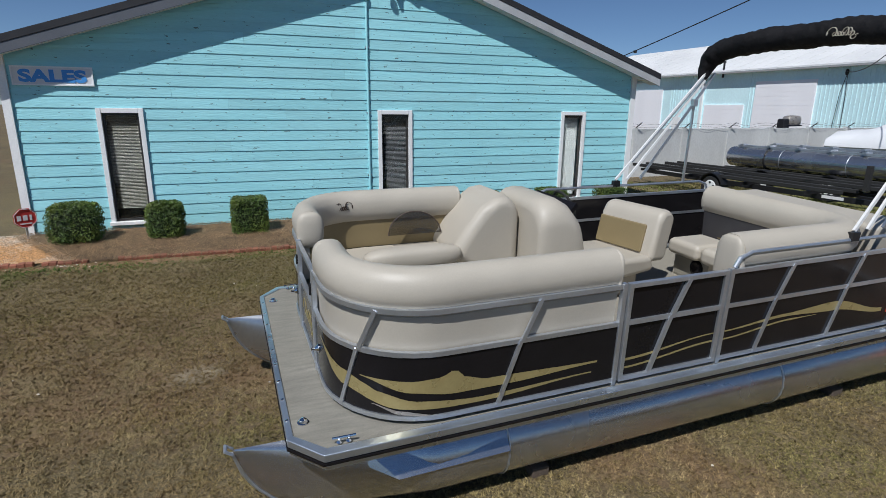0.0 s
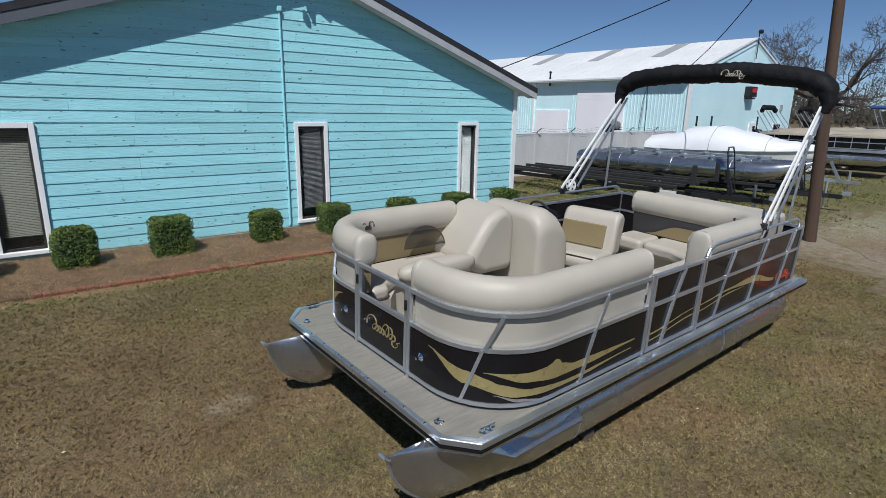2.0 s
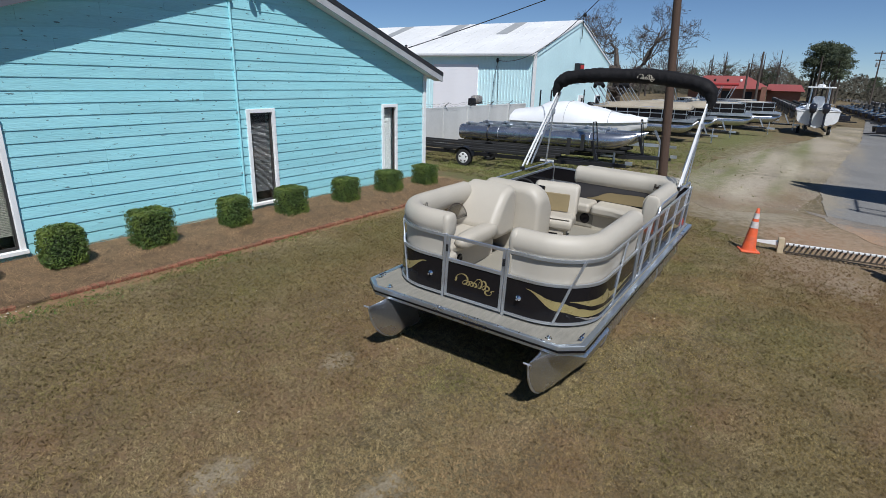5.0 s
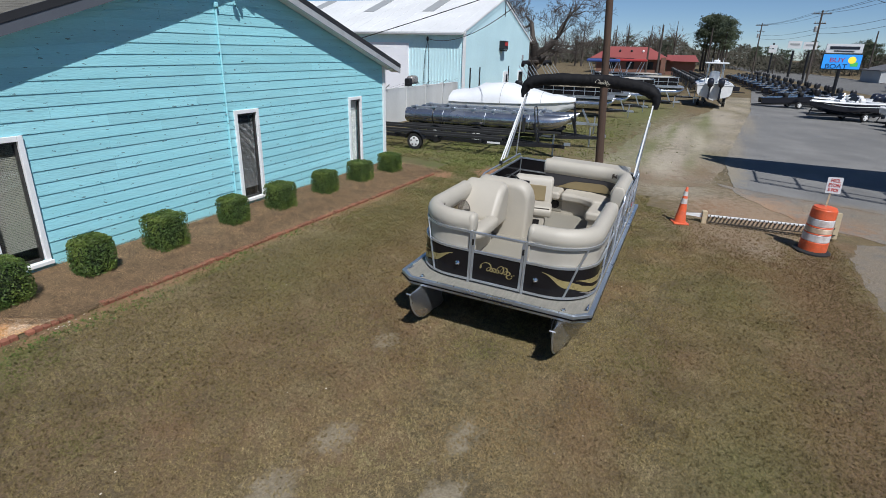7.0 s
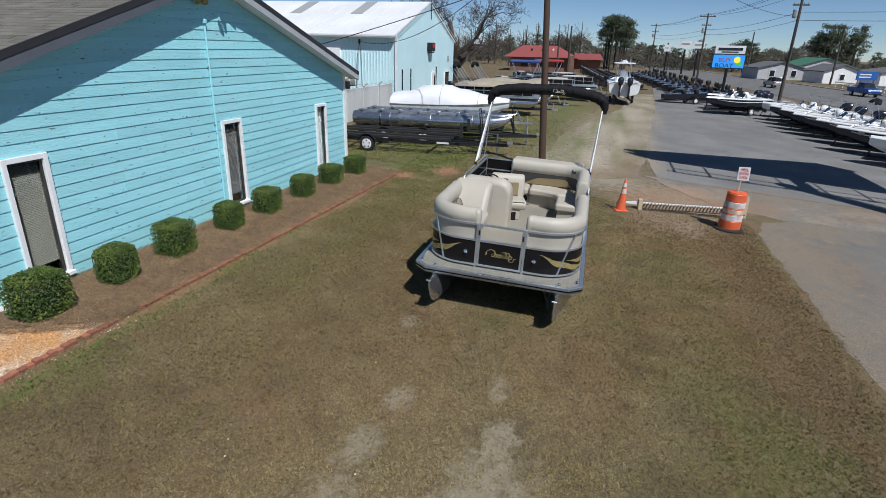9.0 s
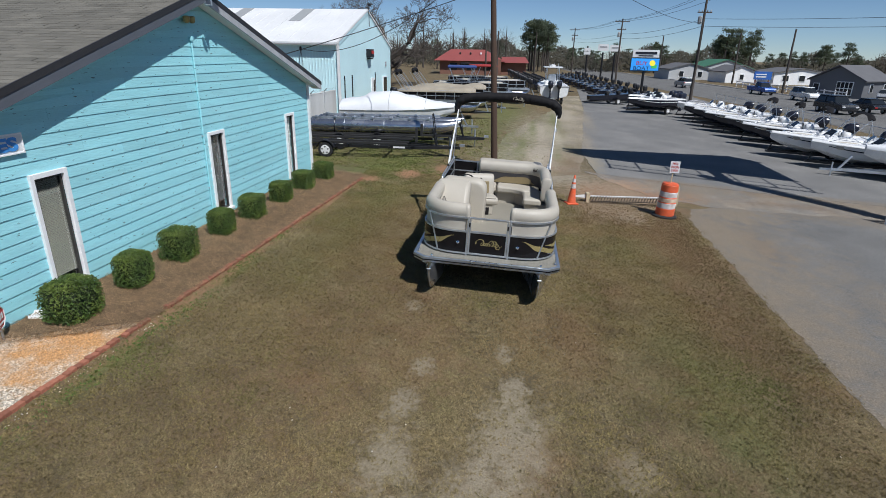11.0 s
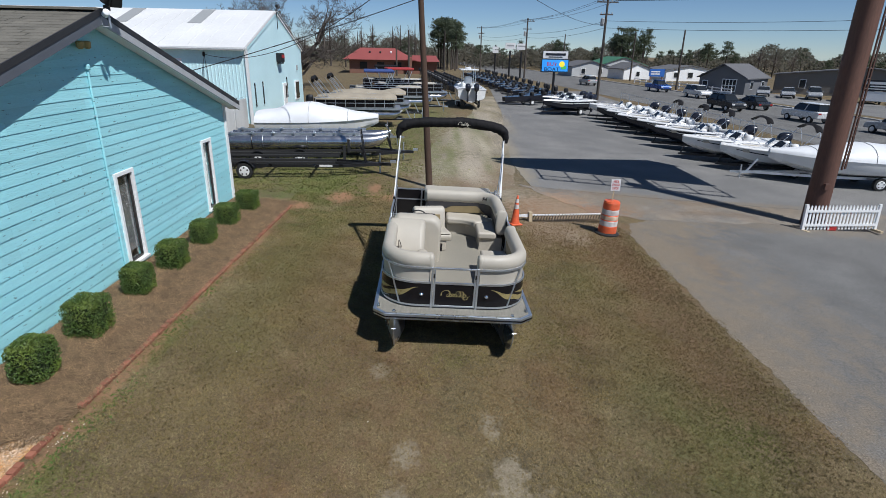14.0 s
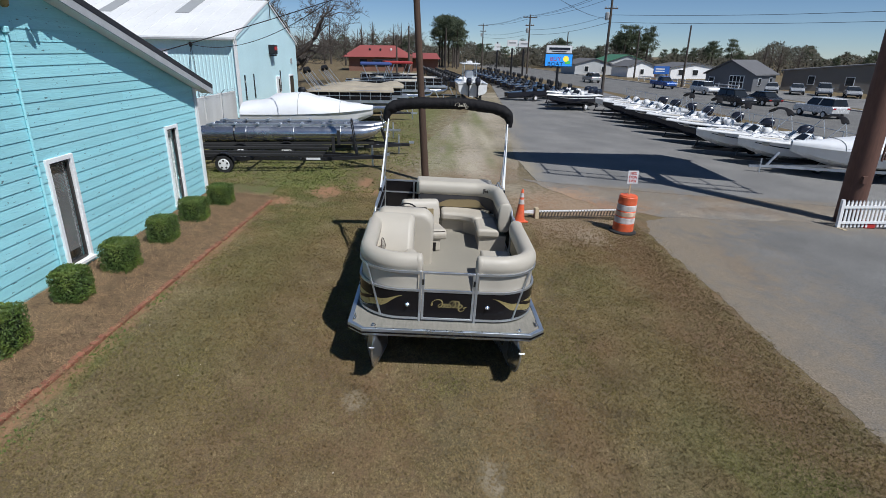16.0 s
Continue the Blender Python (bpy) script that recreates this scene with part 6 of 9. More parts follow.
# ---- warehouse ----
def build_warehouse():
    gz = ground_z(16, 28)
    w = thing("warehouse", "turquoise metal warehouse with white roof and roller doors", "warehouse", pose(28.3, 16.05, gz))
    W, D, E, P = 14.1, 27.0, 4.67, 7.02
    part("wall", Geo().prism([(0, 0), (W, 0), (W, E - 0.2), (W / 2, P), (0, E)], 0.0, 0.2, "y"), M["wh_siding"], w, "smooth turquoise gable wall")
    part("wall", Geo().prism([(0, 0), (W, 0), (W, E - 0.2), (W / 2, P), (0, E)], D - 0.2, D, "y"), M["wh_siding"], w)
    part("wall", Geo().box((0.1, D / 2, E / 2), (0.2, D - 0.42, E)), M["wh_siding"], w, "ribbed turquoise side wall")
    part("wall", Geo().box((W - 0.1, D / 2, E / 2 - 0.1), (0.2, D - 0.42, E - 0.2)), M["wh_siding"], w)
    rib = mesh_of("rib", Geo().box((0, 0, 0), (0.022, 0.05, E - 0.1)), M["wh_siding"])
    for k in range(64):
        y = 0.25 + 0.22 * k
        if 3.85 < y < 7.7 or 7.95 < y < 11.25:
            continue
        o = new("rib", rib)
        o.parent, o.location = w, (-0.011, y, E / 2)
    for s, x0, x1, z1 in ((-1, -0.35, W / 2, E - 0.02), (1, W + 0.35, W / 2, E - 0.22)):
        zz = z1 - 0.12
        roof = part("roof", Geo().prism([(x0, zz), (x1, P + 0.02), (x1, P + 0.14), (x0, zz + 0.12)], -0.06, D + 0.35, "y"), M["wh_roof"], w, "white metal roof slope")
        seam = mesh_of("seam", Geo().bar([(x0, 0, zz + 0.13), (x1, 0, P + 0.15)], 0.03, 0.012), M["wh_roof"])
        for k in range(30):
            o = new("seam", seam)
            o.parent, o.location = roof, (0, -0.2 + 0.93 * k, 0)
        if s < 0:
            for yy in (4.6, 9.6, 15.0):
                f0, f1 = 0.58, 0.98
                part("skylight", Geo().bar([(x0 + (x1 - x0) * f0, yy, zz + 0.14 + (P + 0.02 - zz) * f0), (x0 + (x1 - x0) * f1, yy, zz + 0.14 + (P + 0.02 - zz) * f1)], 0.9, 0.03), M["skylight"], roof, "grey translucent roof panel")
    for y0, y1, h in ((4.0, 7.55, 3.96), (8.2, 11.1, 2.70), (14.9, 18.5, 3.7)):
        d = part("roller_door", Geo().box((-0.03, (y0 + y1) / 2, h / 2), (0.08, y1 - y0, h)), M["door_white"], w, "white roller door")
        slat = mesh_of("door_slat", Geo().box((0.012, 0, 0), (0.012, y1 - y0 - 0.1, 0.232)), M["door_white"])
        for k in range(int(h / 0.24)):
            o = new("door_slat", slat)
            o.parent, o.location = d, (-0.08, (y0 + y1) / 2, 0.14 + 0.24 * k)
    part("corner_trim", Geo().box((-0.03, -0.03, E / 2), (0.16, 0.16, E)), M["white_trim"], w)
    part("gutter", Geo().box((-0.38, D / 2 + 0.15, E - 0.15), (0.10, D + 0.3, 0.10)), M["skylight"], w)
    part("downpipe", Geo().box((-0.07, 11.35, E / 2 - 0.1), (0.12, 0.16, E - 0.2)), M["white_trim"], w)
    for x in (1.1, 2.8, 8.9):
        part("slot_window", Geo().box((x, -0.02, 1.75), (0.13, 0.06, 1.5)), M["glass_dark"], w)
    door = part("door", Geo().box((8.2, -0.03, 1.05), (0.95, 0.08, 2.1)), M["white_trim"], w, "white side door")
    part("door_glass", Geo().box((8.35, -0.08, 1.45), (0.3, 0.03, 0.9)), M["glass_dark"], door)
    wn_ = part("window", Geo().box((11.9, -0.03, 1.35), (1.2, 0.08, 1.5)), M["white_trim"], w)
    part("pane", Geo().box((11.9, -0.08, 1.35), (1.0, 0.03, 1.3)), M["glass_dark"], wn_)
    lamp_ = part("wall_display", Geo().box((6.95, -0.2, 3.98), (0.85, 0.4, 0.62)), M["dark_metal"], w, "dark wall lamp box with red face", bevel=0.03)
    part("red_face", Geo().box((6.95, -0.42, 4.06), (0.62, 0.03, 0.24)), M["sign_red"], lamp_)
    part("shelf", Geo().box((6.95, -0.2, 3.60), (0.7, 0.3, 0.1)), M["dark_metal"], lamp_)
    part("vent", Geo().box((12.3, -0.03, 3.1), (0.35, 0.06, 0.4)), M["skylight"], w)
    part("mast", Geo().tube([(W / 2, -0.15, P - 1.1), (W / 2, -0.15, P + 0.36)], 0.03, 6), M["dark_metal"], w)
    for yy in (-0.2, D + 0.1):
        part("mast_lamp", Geo().blob((W / 2 + 0.05, yy, P + 0.46), (0.34, 0.26, 0.26), 6), M["dark_metal"], w, "small dark lamp on the ridge")
    part("vent_pipe", Geo().tube([(-0.12, 9.9, E - 0.40), (-0.12, 9.9, E + 0.45)], 0.06, 8), M["dark_metal"], w)
    part("vent_cap", Geo().lathe((-0.12, 9.9, E + 0.43), [(0.06, 0.0), (0.10, 0.04), (0.09, 0.10), (0.03, 0.13)], 10), M["dark_metal"], w)
    part("hatch", Geo().box((-0.03, 13.4, 1.35), (0.06, 0.75, 1.1)), M["white_trim"], w, "small white hatch")
    part("cable_anchor", Geo().blob((-0.12, 2.55, E - 0.45), (0.12, 0.16, 0.30), 6), M["dark_metal"], w)
    for dy in (-0.12, 0.35):
        part("wall_cable", Geo().tube([(-0.08, 2.55, E - 0.5), (-0.07, 2.55 + dy * 0.6, E - 1.4), (-0.07, 2.55 + dy, 0.9)], 0.012, 5), M["wire"], w)
    return w


build_warehouse()

wall_f = thing("concrete_fence", "pale precast concrete panel fence with barbed wire arms", "fence", pose(9.4, 15.9, ground_z(15.9, 20)))
for k in range(8):
    part("panel", Geo().box((1.1 + 2.2 * k, 0, 0.84), (2.18, 0.12, 1.76)), M["concrete"], wall_f, bevel=0.01)
    part("post", Geo().box((0.0 + 2.2 * k, 0.0, 0.86), (0.16, 0.18, 1.80)), M["concrete"], wall_f)
    part("wire_arm", Geo().bar([(2.2 * k, -0.02, 1.72), (2.2 * k + 0.1, -0.25, 1.94)], 0.03, 0.03), M["dark_metal"], wall_f)
for z in (1.80, 1.89):
    part("barbed_wire", Geo().tube([(0.35 * k, -0.15 - 0.04 * math.sin(k * 2.1), z + 0.04 * math.sin(k * 1.3) - 0.05 * (k % 6 == 3)) for k in range(51)], 0.004, 4), M["dark_metal"], wall_f)


# outboard motor on a stand behind the fence
ob_ = thing("outboard_motor", "dark and silver outboard motor on a stand behind the fence", "outboard motor", pose(22.2, 16.6, ground_z(16.6, 22)))
part("stand", Geo().bar([(-0.25, 0, 0.0), (0, 0, 1.35), (0.25, 0, 0.0)], 0.06, 0.06).bar([(0, -0.3, 0.0), (0, 0, 1.35), (0, 0.3, 0.0)], 0.06, 0.06), M["dark_metal"], ob_, "steel motor stand")
part("shaft", Geo().box((-0.05, 0, 1.3), (0.18, 0.16, 1.0)), M["dark_metal"], ob_, bevel=0.03)
part("clamp", Geo().box((-0.25, 0, 1.85), (0.34, 0.34, 0.44)), M["dark_metal"], ob_, "dark mounting bracket", bevel=0.06)
part("cowling", Geo().blob((0.22, 0, 1.98), (0.80, 0.46, 0.46), 8, 3.4), M["silver_decal"], ob_, "silver-grey engine cowling", 50)
part("band", Geo().box((0.2, 0, 1.80), (0.78, 0.44, 0.05)), M["gel_dark"], ob_, bevel=0.01)

# ---- trailers and boats behind the pontoon boat ----
def wheel_at(parent, c, r=0.31, w=0.2, axis="x", rim="white_plastic"):
    pr = [(r * 0.62, -w / 2), (r * 0.95, -w / 2), (r, -w / 3), (r, w / 3), (r * 0.95, w / 2), (r * 0.62, w / 2)]
    t = part("wheel", Geo().lathe(c, pr, 20, axis), M["rubber"], parent, smooth=40)
    part("rim", Geo().lathe(c, [(r * 0.12, -w * 0.58), (r * 0.30, -w * 0.55), (r * 0.58, -w * 0.56), (r * 0.64, -w * 0.50), (r * 0.64, w * 0.50), (r * 0.58, w * 0.56), (r * 0.30, w * 0.55), (r * 0.12, w * 0.58)], 14, axis), M[rim], t, smooth=30)
    if rim == "white_plastic":
        for sd in (-1, 1):
            for k in range(5):
                a = 2 * math.pi * k / 5 + 0.3
                q = (r * 0.42 * math.cos(a), r * 0.42 * math.sin(a))
                off = sd * w * 0.565
                cc = (c[0] + off, c[1] + q[0], c[2] + q[1]) if axis == "x" else (c[0] + q[0], c[1] + off, c[2] + q[1])
                part("rim_slot", Geo().lathe(cc, [(r * 0.11, -0.006), (r * 0.11, 0.006)], 8, axis), M["rubber"], t)
    return t


def pontoon_trailer(m, winch=True, label="empty black steel pontoon trailer with carpeted bunks", reach=0.0):
    """Tongue towards -y, origin on the ground under the axle."""
    t = thing("boat_trailer", label, "trailer", m, "pontoon trailers")
    for s in (-1, 1):
        part("side_rail", Geo().bar([(s * 0.55, 3.1, 0.42), (s * 0.55, -3.4, 0.42), (0.0, -4.6 - reach, 0.40)], 0.07, 0.12), M["dark_metal"], t)
        for v in (0.42, 0.98):
            part("bunk", Geo().box((s * v, -0.1, 0.63), (0.12, 6.6, 0.09)), M["rubber"], t, "black carpeted bunk", bevel=0.01)
        wheel_at(t, (s * 1.02, 0.0, 0.31))
        part("mudguard", Geo().loft([[(s * 1.02 + dx, 0.40 * math.cos(a), 0.31 + 0.40 * math.sin(a)) for dx in (-0.13, 0.13)] + [(s * 1.02 + dx, 0.375 * math.cos(a), 0.31 + 0.375 * math.sin(a)) for dx in (0.13, -0.13)] for a in [radians(15 + 15 * k) for k in range(11)]]), M["dark_metal"], t, smooth=40)
    part("axle", Geo().bar([(-1.0, 0, 0.31), (1.0, 0, 0.31)], 0.06, 0.06), M["dark_metal"], t)
    for y in (-2.6, -0.9, 0.9, 2.7):
        part("cross_member", Geo().bar([(-1.1, y, 0.52), (1.1, y, 0.52)], 0.07, 0.08), M["dark_metal"], t)
        for s in (-1, 1):
            part("bracket", Geo().box((s * 0.55, y, 0.47), (0.06, 0.06, 0.16)), M["dark_metal"], t)
    part("tongue", Geo().bar([(0, -3.2, 0.42), (0, -4.9 - reach, 0.40)], 0.1, 0.12), M["dark_metal"], t)
    part("jack", Geo().tube([(0.14, -4.45 - reach, 0.02), (0.14, -4.45 - reach, 0.80)], 0.035, 8), M["alu"], t)
    part("coupler", Geo().box((0, -4.98 - reach, 0.50), (0.1, 0.22, 0.1)), M["alu"], t)
    for k, (y, ln) in enumerate(((-2.75, 0.5), (-3.25, 0.28), (-3.62, 0.22))):
        part("plain_bar", Geo().box((-0.55 + 0.10 * k if k else -0.59, y - 0.4 * reach, 0.43), (0.012, ln, 0.07)), M["sign_white"], t)
    if winch:
        wp = part("winch_post", Geo().bar([(0.0, -3.9 - reach, 0.5), (0, -3.7 - reach, 1.15)], 0.09, 0.09), M["dark_metal"], t)
        for s in (-0.22, 0.22):
            part("ladder_rail", Geo().tube([(s, -3.9 - reach, 0.5), (s, -3.8 - reach, 1.25), (s, -3.75 - reach, 1.62)], 0.02, 6), M["dark_metal"], wp)
        part("ladder_hoop", Geo().tube([(-0.22, -3.75 - reach, 1.62), (-0.15, -3.73 - reach, 1.76), (0.15, -3.73 - reach, 1.76), (0.22, -3.75 - reach, 1.62)], 0.02, 6), M["dark_metal"], wp)
        for z in (0.7, 0.95, 1.2):
            part("rung", Geo().tube([(-0.22, -3.84 - reach, z), (0.22, -3.84 - reach, z)], 0.016, 6), M["dark_metal"], wp)
        for s in (-1, 1):
            part("guide", Geo().box((s * 0.75, -3.15 - reach, 0.98), (0.10, 0.10, 0.55)), M["rubber"], wp)
    return t


pontoon_trailer(pose(13.95, 11.4, ground_z(11.4, 14), 0, 0, 3), True, "empty black steel pontoon trailer with carpeted bunks", 0.6)
pontoon_trailer(pose(16.55, 10.0, ground_z(10.0, 16), 0, 0, 7), True, "black steel pontoon trailer carrying two bare pontoon tubes")


def loose_tube(x, y, z, rz, n_=20):
    p = thing("pontoon_tube", "bare shiny aluminium pontoon tube strapped on a trailer", "pontoon tube", pose(x, y, z, 0, 0, rz), "bare pontoon tubes")
    R = 0.30
    rings = []
    for k in range(11):
        f = 1 - k / 10
        yy = -3.55 + 1.1 * (1 - f)
        hh, ww = 2 * R * max(0.03, (1 - f ** 2.1) ** 0.62), R * max(0.04, (1 - f ** 1.9) ** 0.8)
        rings.append([(ww * math.cos(2 * math.pi * j / n_), yy, 2 * R - hh / 2 + hh / 2 * math.sin(2 * math.pi * j / n_)) for j in range(n_)])
    for yy, rr in ((-0.5, R), (1.5, R), (3.35, R), (3.40, R * 0.93)):
        rings.append([(rr * math.cos(2 * math.pi * j / n_), yy, R + rr * math.sin(2 * math.pi * j / n_)) for j in range(n_)])
    part("tube", Geo().loft(rings), M["pontoon"], p, smooth=50)
    for yy in (-1.9, -0.1, 1.7):
        part("weld_seam", Geo().tube([((R + 0.003) * math.cos(2 * math.pi * j / 20), yy, R + (R + 0.003) * math.sin(2 * math.pi * j / 20)) for j in range(20)], 0.008, 5, True), M["alu"], p)
    part("deck_bracket", Geo().box((0, 0.4, 2 * R + 0.03), (0.14, 5.6, 0.07)), M["alu"], p)
    for k in range(7):
        part("saddle", Geo().box((0, -2.1 + 0.85 * k, 2 * R + 0.075), (0.34, 0.10, 0.05)), M["alu"], p)
    part("strap", Geo().tube([(0.315 * math.cos(2 * math.pi * j / 16), 2.15, R + 0.315 * math.sin(2 * math.pi * j / 16)) for j in range(16)], 0.022, 5, True), M["dark_metal"], p)
    return p


for dx in (-0.70, 0.70):
    loose_tube(16.55 + dx, 9.7, ground_z(9.8, 16) + 0.68, 7)

# ---- boats ----
def hull_geo(L_, B, H, n=16):
    """A runabout hull with bow at -y; ring: sheer, flare, chine, keel and back."""
    rings = []
    for k in range(n + 1):
        s = k / n
        y = -L_ / 2 + L_ * s
        b = B / 2 * max(0.05, (1 - (1 - s / 0.6) ** 2.3)) if s < 0.6 else B / 2 * (1 - 0.10 * (s - 0.6))
        keel = H * 0.80 * (1 - min(1, s / 0.42)) ** 1.8
        sheer = H * (1.0 + 0.20 * (1 - s) ** 2)
        ch = keel + (sheer - keel) * 0.36
        fl = 0.72 + 0.24 * min(1.0, s / 0.5)
        rings.append([(b, y, sheer), (b * fl, y, ch + 0.12), (b * fl * 0.88, y, ch * 0.8 + keel * 0.2), (0.0, y, keel), (-b * fl * 0.88, y, ch * 0.8 + keel * 0.2), (-b * fl, y, ch + 0.12), (-b, y, sheer)])
    return rings


def runabout(m, dark, top, label, L_=5.6, motors=1, group="runabouts for sale", console=False):
    t = thing("motor_boat", label, "boat", m, group)
    B, H, lift_ = 2.25, 0.80, 0.45
    if console:
        B, H, lift_ = 2.6, 1.15, 0.60
    up = [[(x, y, z + lift_) for x, y, z in r] for r in hull_geo(L_, B, H)]
    hull = part("hull", Geo().loft(up), M["gel_dark"] if dark else M["gelcoat"], t, "glossy navy hull" if dark else "white gelcoat hull", 35)
    for sgn in (1, -1):
        g = Geo()
        band = [[(r[0][0] * 0.55 + r[1][0] * 0.45 + 0.006, r[0][1], r[0][2] * 0.55 + r[1][2] * 0.45), (r[0][0] * 0.42 + r[1][0] * 0.58 + 0.006, r[0][1], r[0][2] * 0.42 + r[1][2] * 0.58)] for r in up[2:14]]
        g.add([(sgn * x, y, z) for q in band for x, y, z in q], [(2 * i, 2 * i + 1, 2 * i + 3, 2 * i + 2) for i in range(len(band) - 1)])
        part("hull_stripe", g, M["gelcoat"] if dark else M["gel_dark"], hull, "thin contrasting hull stripe", 35)
    rim = [r[0] for r in up]
    part("gunwale", Geo().tube([(x + 0.01, y, z - 0.02) for x, y, z in rim] + [(-x - 0.01, y, z - 0.02) for x, y, z in reversed(rim)], 0.04, 6, True), M["gelcoat"], t, smooth=40)
    top_z = lift_ + H
    # moulded deck with a bow well and a cockpit sunk into it
    rings = []
    n = len(rim) - 1
    for k, (x, y, z) in enumerate(rim):
        s = k / n
        well = 0.15 < s < 0.93
        inner = max(0.02, x - (0.20 if s > 0.3 else 0.17)) if well else x * 0.6
        low = z - (0.42 if s > 0.42 else 0.30) if well else z + 0.07
        rings.append([(x + 0.02, y, z), (x * 0.5 + inner * 0.5, y, z + 0.06), (inner, y, z + 0.07), (inner * 0.96, y, low), (0, y, low + (0.02 if not well else 0)),
                      (-inner * 0.96, y, low), (-inner, y, z + 0.07), (-x * 0.5 - inner * 0.5, y, z + 0.06), (-x - 0.02, y, z)])
    deck = part("deck", Geo().add([p for r in rings for p in r], [(9 * i + j, 9 * i + j + 1, 9 * i + j + 10, 9 * i + j + 9) for i in range(n) for j in range(8)]), M["gelcoat"], t, "white moulded deck", 30)
    for sx in (-1, 1):
        part("bow_cushion", Geo().blob((sx * 0.52, -L_ * 0.20, top_z - 0.02), (0.42, 1.3, 0.24), 7, 3.5), M["vinyl"], deck, "pale bow cushion", 50)
        part("seat", Geo().blob((sx * 0.5, 0.75, top_z + 0.08), (0.50, 0.5, 0.62), 7, 3.2), M["gelcoat"], deck, "white helm seat", 50)
        part("rail", Geo().tube([(sx * (up[k][0][0] - 0.12), up[k][0][1], up[k][0][2] + (0.22 if 2 < k < 7 else 0.06)) for k in range(2, 9)], 0.018, 5), M["chrome"], deck)
    part("engine_well", Geo().box((0, L_ * 0.42, top_z - 0.05), (1.5, 0.5, 0.22)), M["gelcoat"], deck, bevel=0.04)
    if console:
        part("helm", Geo().blob((0, 0.2, top_z + 0.45), (0.8, 0.8, 1.0), 6, 4), M["gelcoat"], deck)
        tt = part("t_top", Geo().box((0, 0.4, top_z + 1.55), (1.7, 2.0, 0.10)), M["gelcoat"], t, "white hard T-top", bevel=0.04)
        for sx in (-0.6, 0.6):
            for sy in (-0.3, 1.1):
                part("top_leg", Geo().tube([(sx, sy, top_z - 0.3), (sx * 0.9, sy, top_z + 1.55)], 0.03, 6), M["alu"], tt)
        part("radar", Geo().lathe((0, 0.2, top_z + 1.6), [(0.25, 0), (0.25, 0.12), (0.1, 0.18)], 12), M["white_plastic"], tt)
        for sx in (-0.4, 0.0, 0.4):
            part("rod_holder", Geo().tube([(sx, 1.35, top_z + 1.6), (sx, 1.5, top_z + 1.9)], 0.025, 5), M["alu"], tt)
    else:
        for sx in (-1, 1):
            con = part("console", Geo().blob((sx * 0.55, 0.05, top_z - 0.02), (0.62, 0.55, 0.5), 7, 4.5), M["gelcoat"], deck, "moulded helm console", 50)
            w = [(sx * 0.25, -0.22, top_z + 0.18), (sx * 0.90, -0.10, top_z + 0.16), (sx * 0.84, 0.18, top_z + 0.46), (sx * 0.28, 0.12, top_z + 0.50)]
            part("windscreen", Geo().add(w + [(x, y + 0.012, z) for x, y, z in w], [(0, 1, 2, 3), (7, 6, 5, 4), (0, 4, 5, 1), (1, 5, 6, 2), (2, 6, 7, 3), (3, 7, 4, 0)]), M["glass_dark"], con)
            part("windscreen_frame", Geo().tube(w + [w[0]], 0.012, 5), M["chrome"], con)
        part("steering_wheel", Geo().tube([(0.55 + 0.17 * math.cos(k * math.pi / 8), 0.42, top_z + 0.25 + 0.17 * math.sin(k * math.pi / 8)) for k in range(16)], 0.014, 5, True), M["rubber"], deck)
    for k in range(motors):
        x = (k - (motors - 1) / 2) * 0.75
        yb, tilt = L_ / 2 + 0.22, (0.0 if console else 0.22)
        mo = part("outboard_motor", Geo().loft([[(x + a * w_, yb + tilt * (z_ - top_z) + b * d_, z_) for a, b in ((-.5, -.5), (0, -.62), (.5, -.5), (.62, 0), (.5, .5), (0, .6), (-.5, .5), (-.62, 0))]
                                               for w_, d_, z_ in ((0.22, 0.34, top_z - 0.15), (0.36, 0.58, top_z - 0.02), (0.40, 0.64, top_z + 0.22), (0.34, 0.54, top_z + 0.42), (0.18, 0.3, top_z + 0.50))]), M["gel_dark"], t, "dark outboard motor", 45)
        part("shaft", Geo().box((x, yb, top_z - 0.60), (0.13, 0.20, 0.95)), M["gel_dark"], mo)
        part("cavitation_plate", Geo().box((x, yb + 0.1, top_z - 0.92), (0.24, 0.45, 0.03)), M["gel_dark"], mo)
        part("motor_band", Geo().box((x, yb - 0.02, top_z + 0.10), (0.43, 0.50, 0.035)), M["silver_decal"], mo)
    if top:
        zt, yt = top_z + 1.28, 1.55
        bt = part("bimini_top", Geo().loft([[(x, yt + yo - 0.10 * abs(x) ** 2, zt - 0.20 * abs(x) ** 3 + zo) for yo, zo in ((-0.17, 0), (0, 0.075), (0.17, 0.01), (0, -0.045))] for x in [-1.05 + 0.15 * k for k in range(15)]]), M["canvas"], t, "folded black bimini top", 50)
        for s in (-1, 1):
            part("bimini_leg", Geo().tube([(s * 1.06, 0.55, top_z + 0.05), (s * 1.05, yt - 0.1, zt - 0.22)], 0.018, 5), M["alu"], bt)
            part("bimini_leg", Geo().tube([(s * 1.06, 1.75, top_z + 0.05), (s * 1.05, yt - 0.08, zt - 0.22)], 0.015, 5), M["alu"], bt)
    tr = part("trailer", Geo().bar([(-0.6, L_ / 2, 0.42), (-0.6, -L_ * 0.12, 0.42), (0, -L_ * 0.50, 0.42)], 0.08, 0.12).bar([(0.6, L_ / 2, 0.42), (0.6, -L_ * 0.12, 0.42), (0, -L_ * 0.50, 0.42)], 0.08, 0.12)
              .bar([(0, -L_ * 0.40, 0.42), (0, -L_ * 0.52, 0.42)], 0.09, 0.1), M["dark_metal"], t, "dark steel boat trailer")
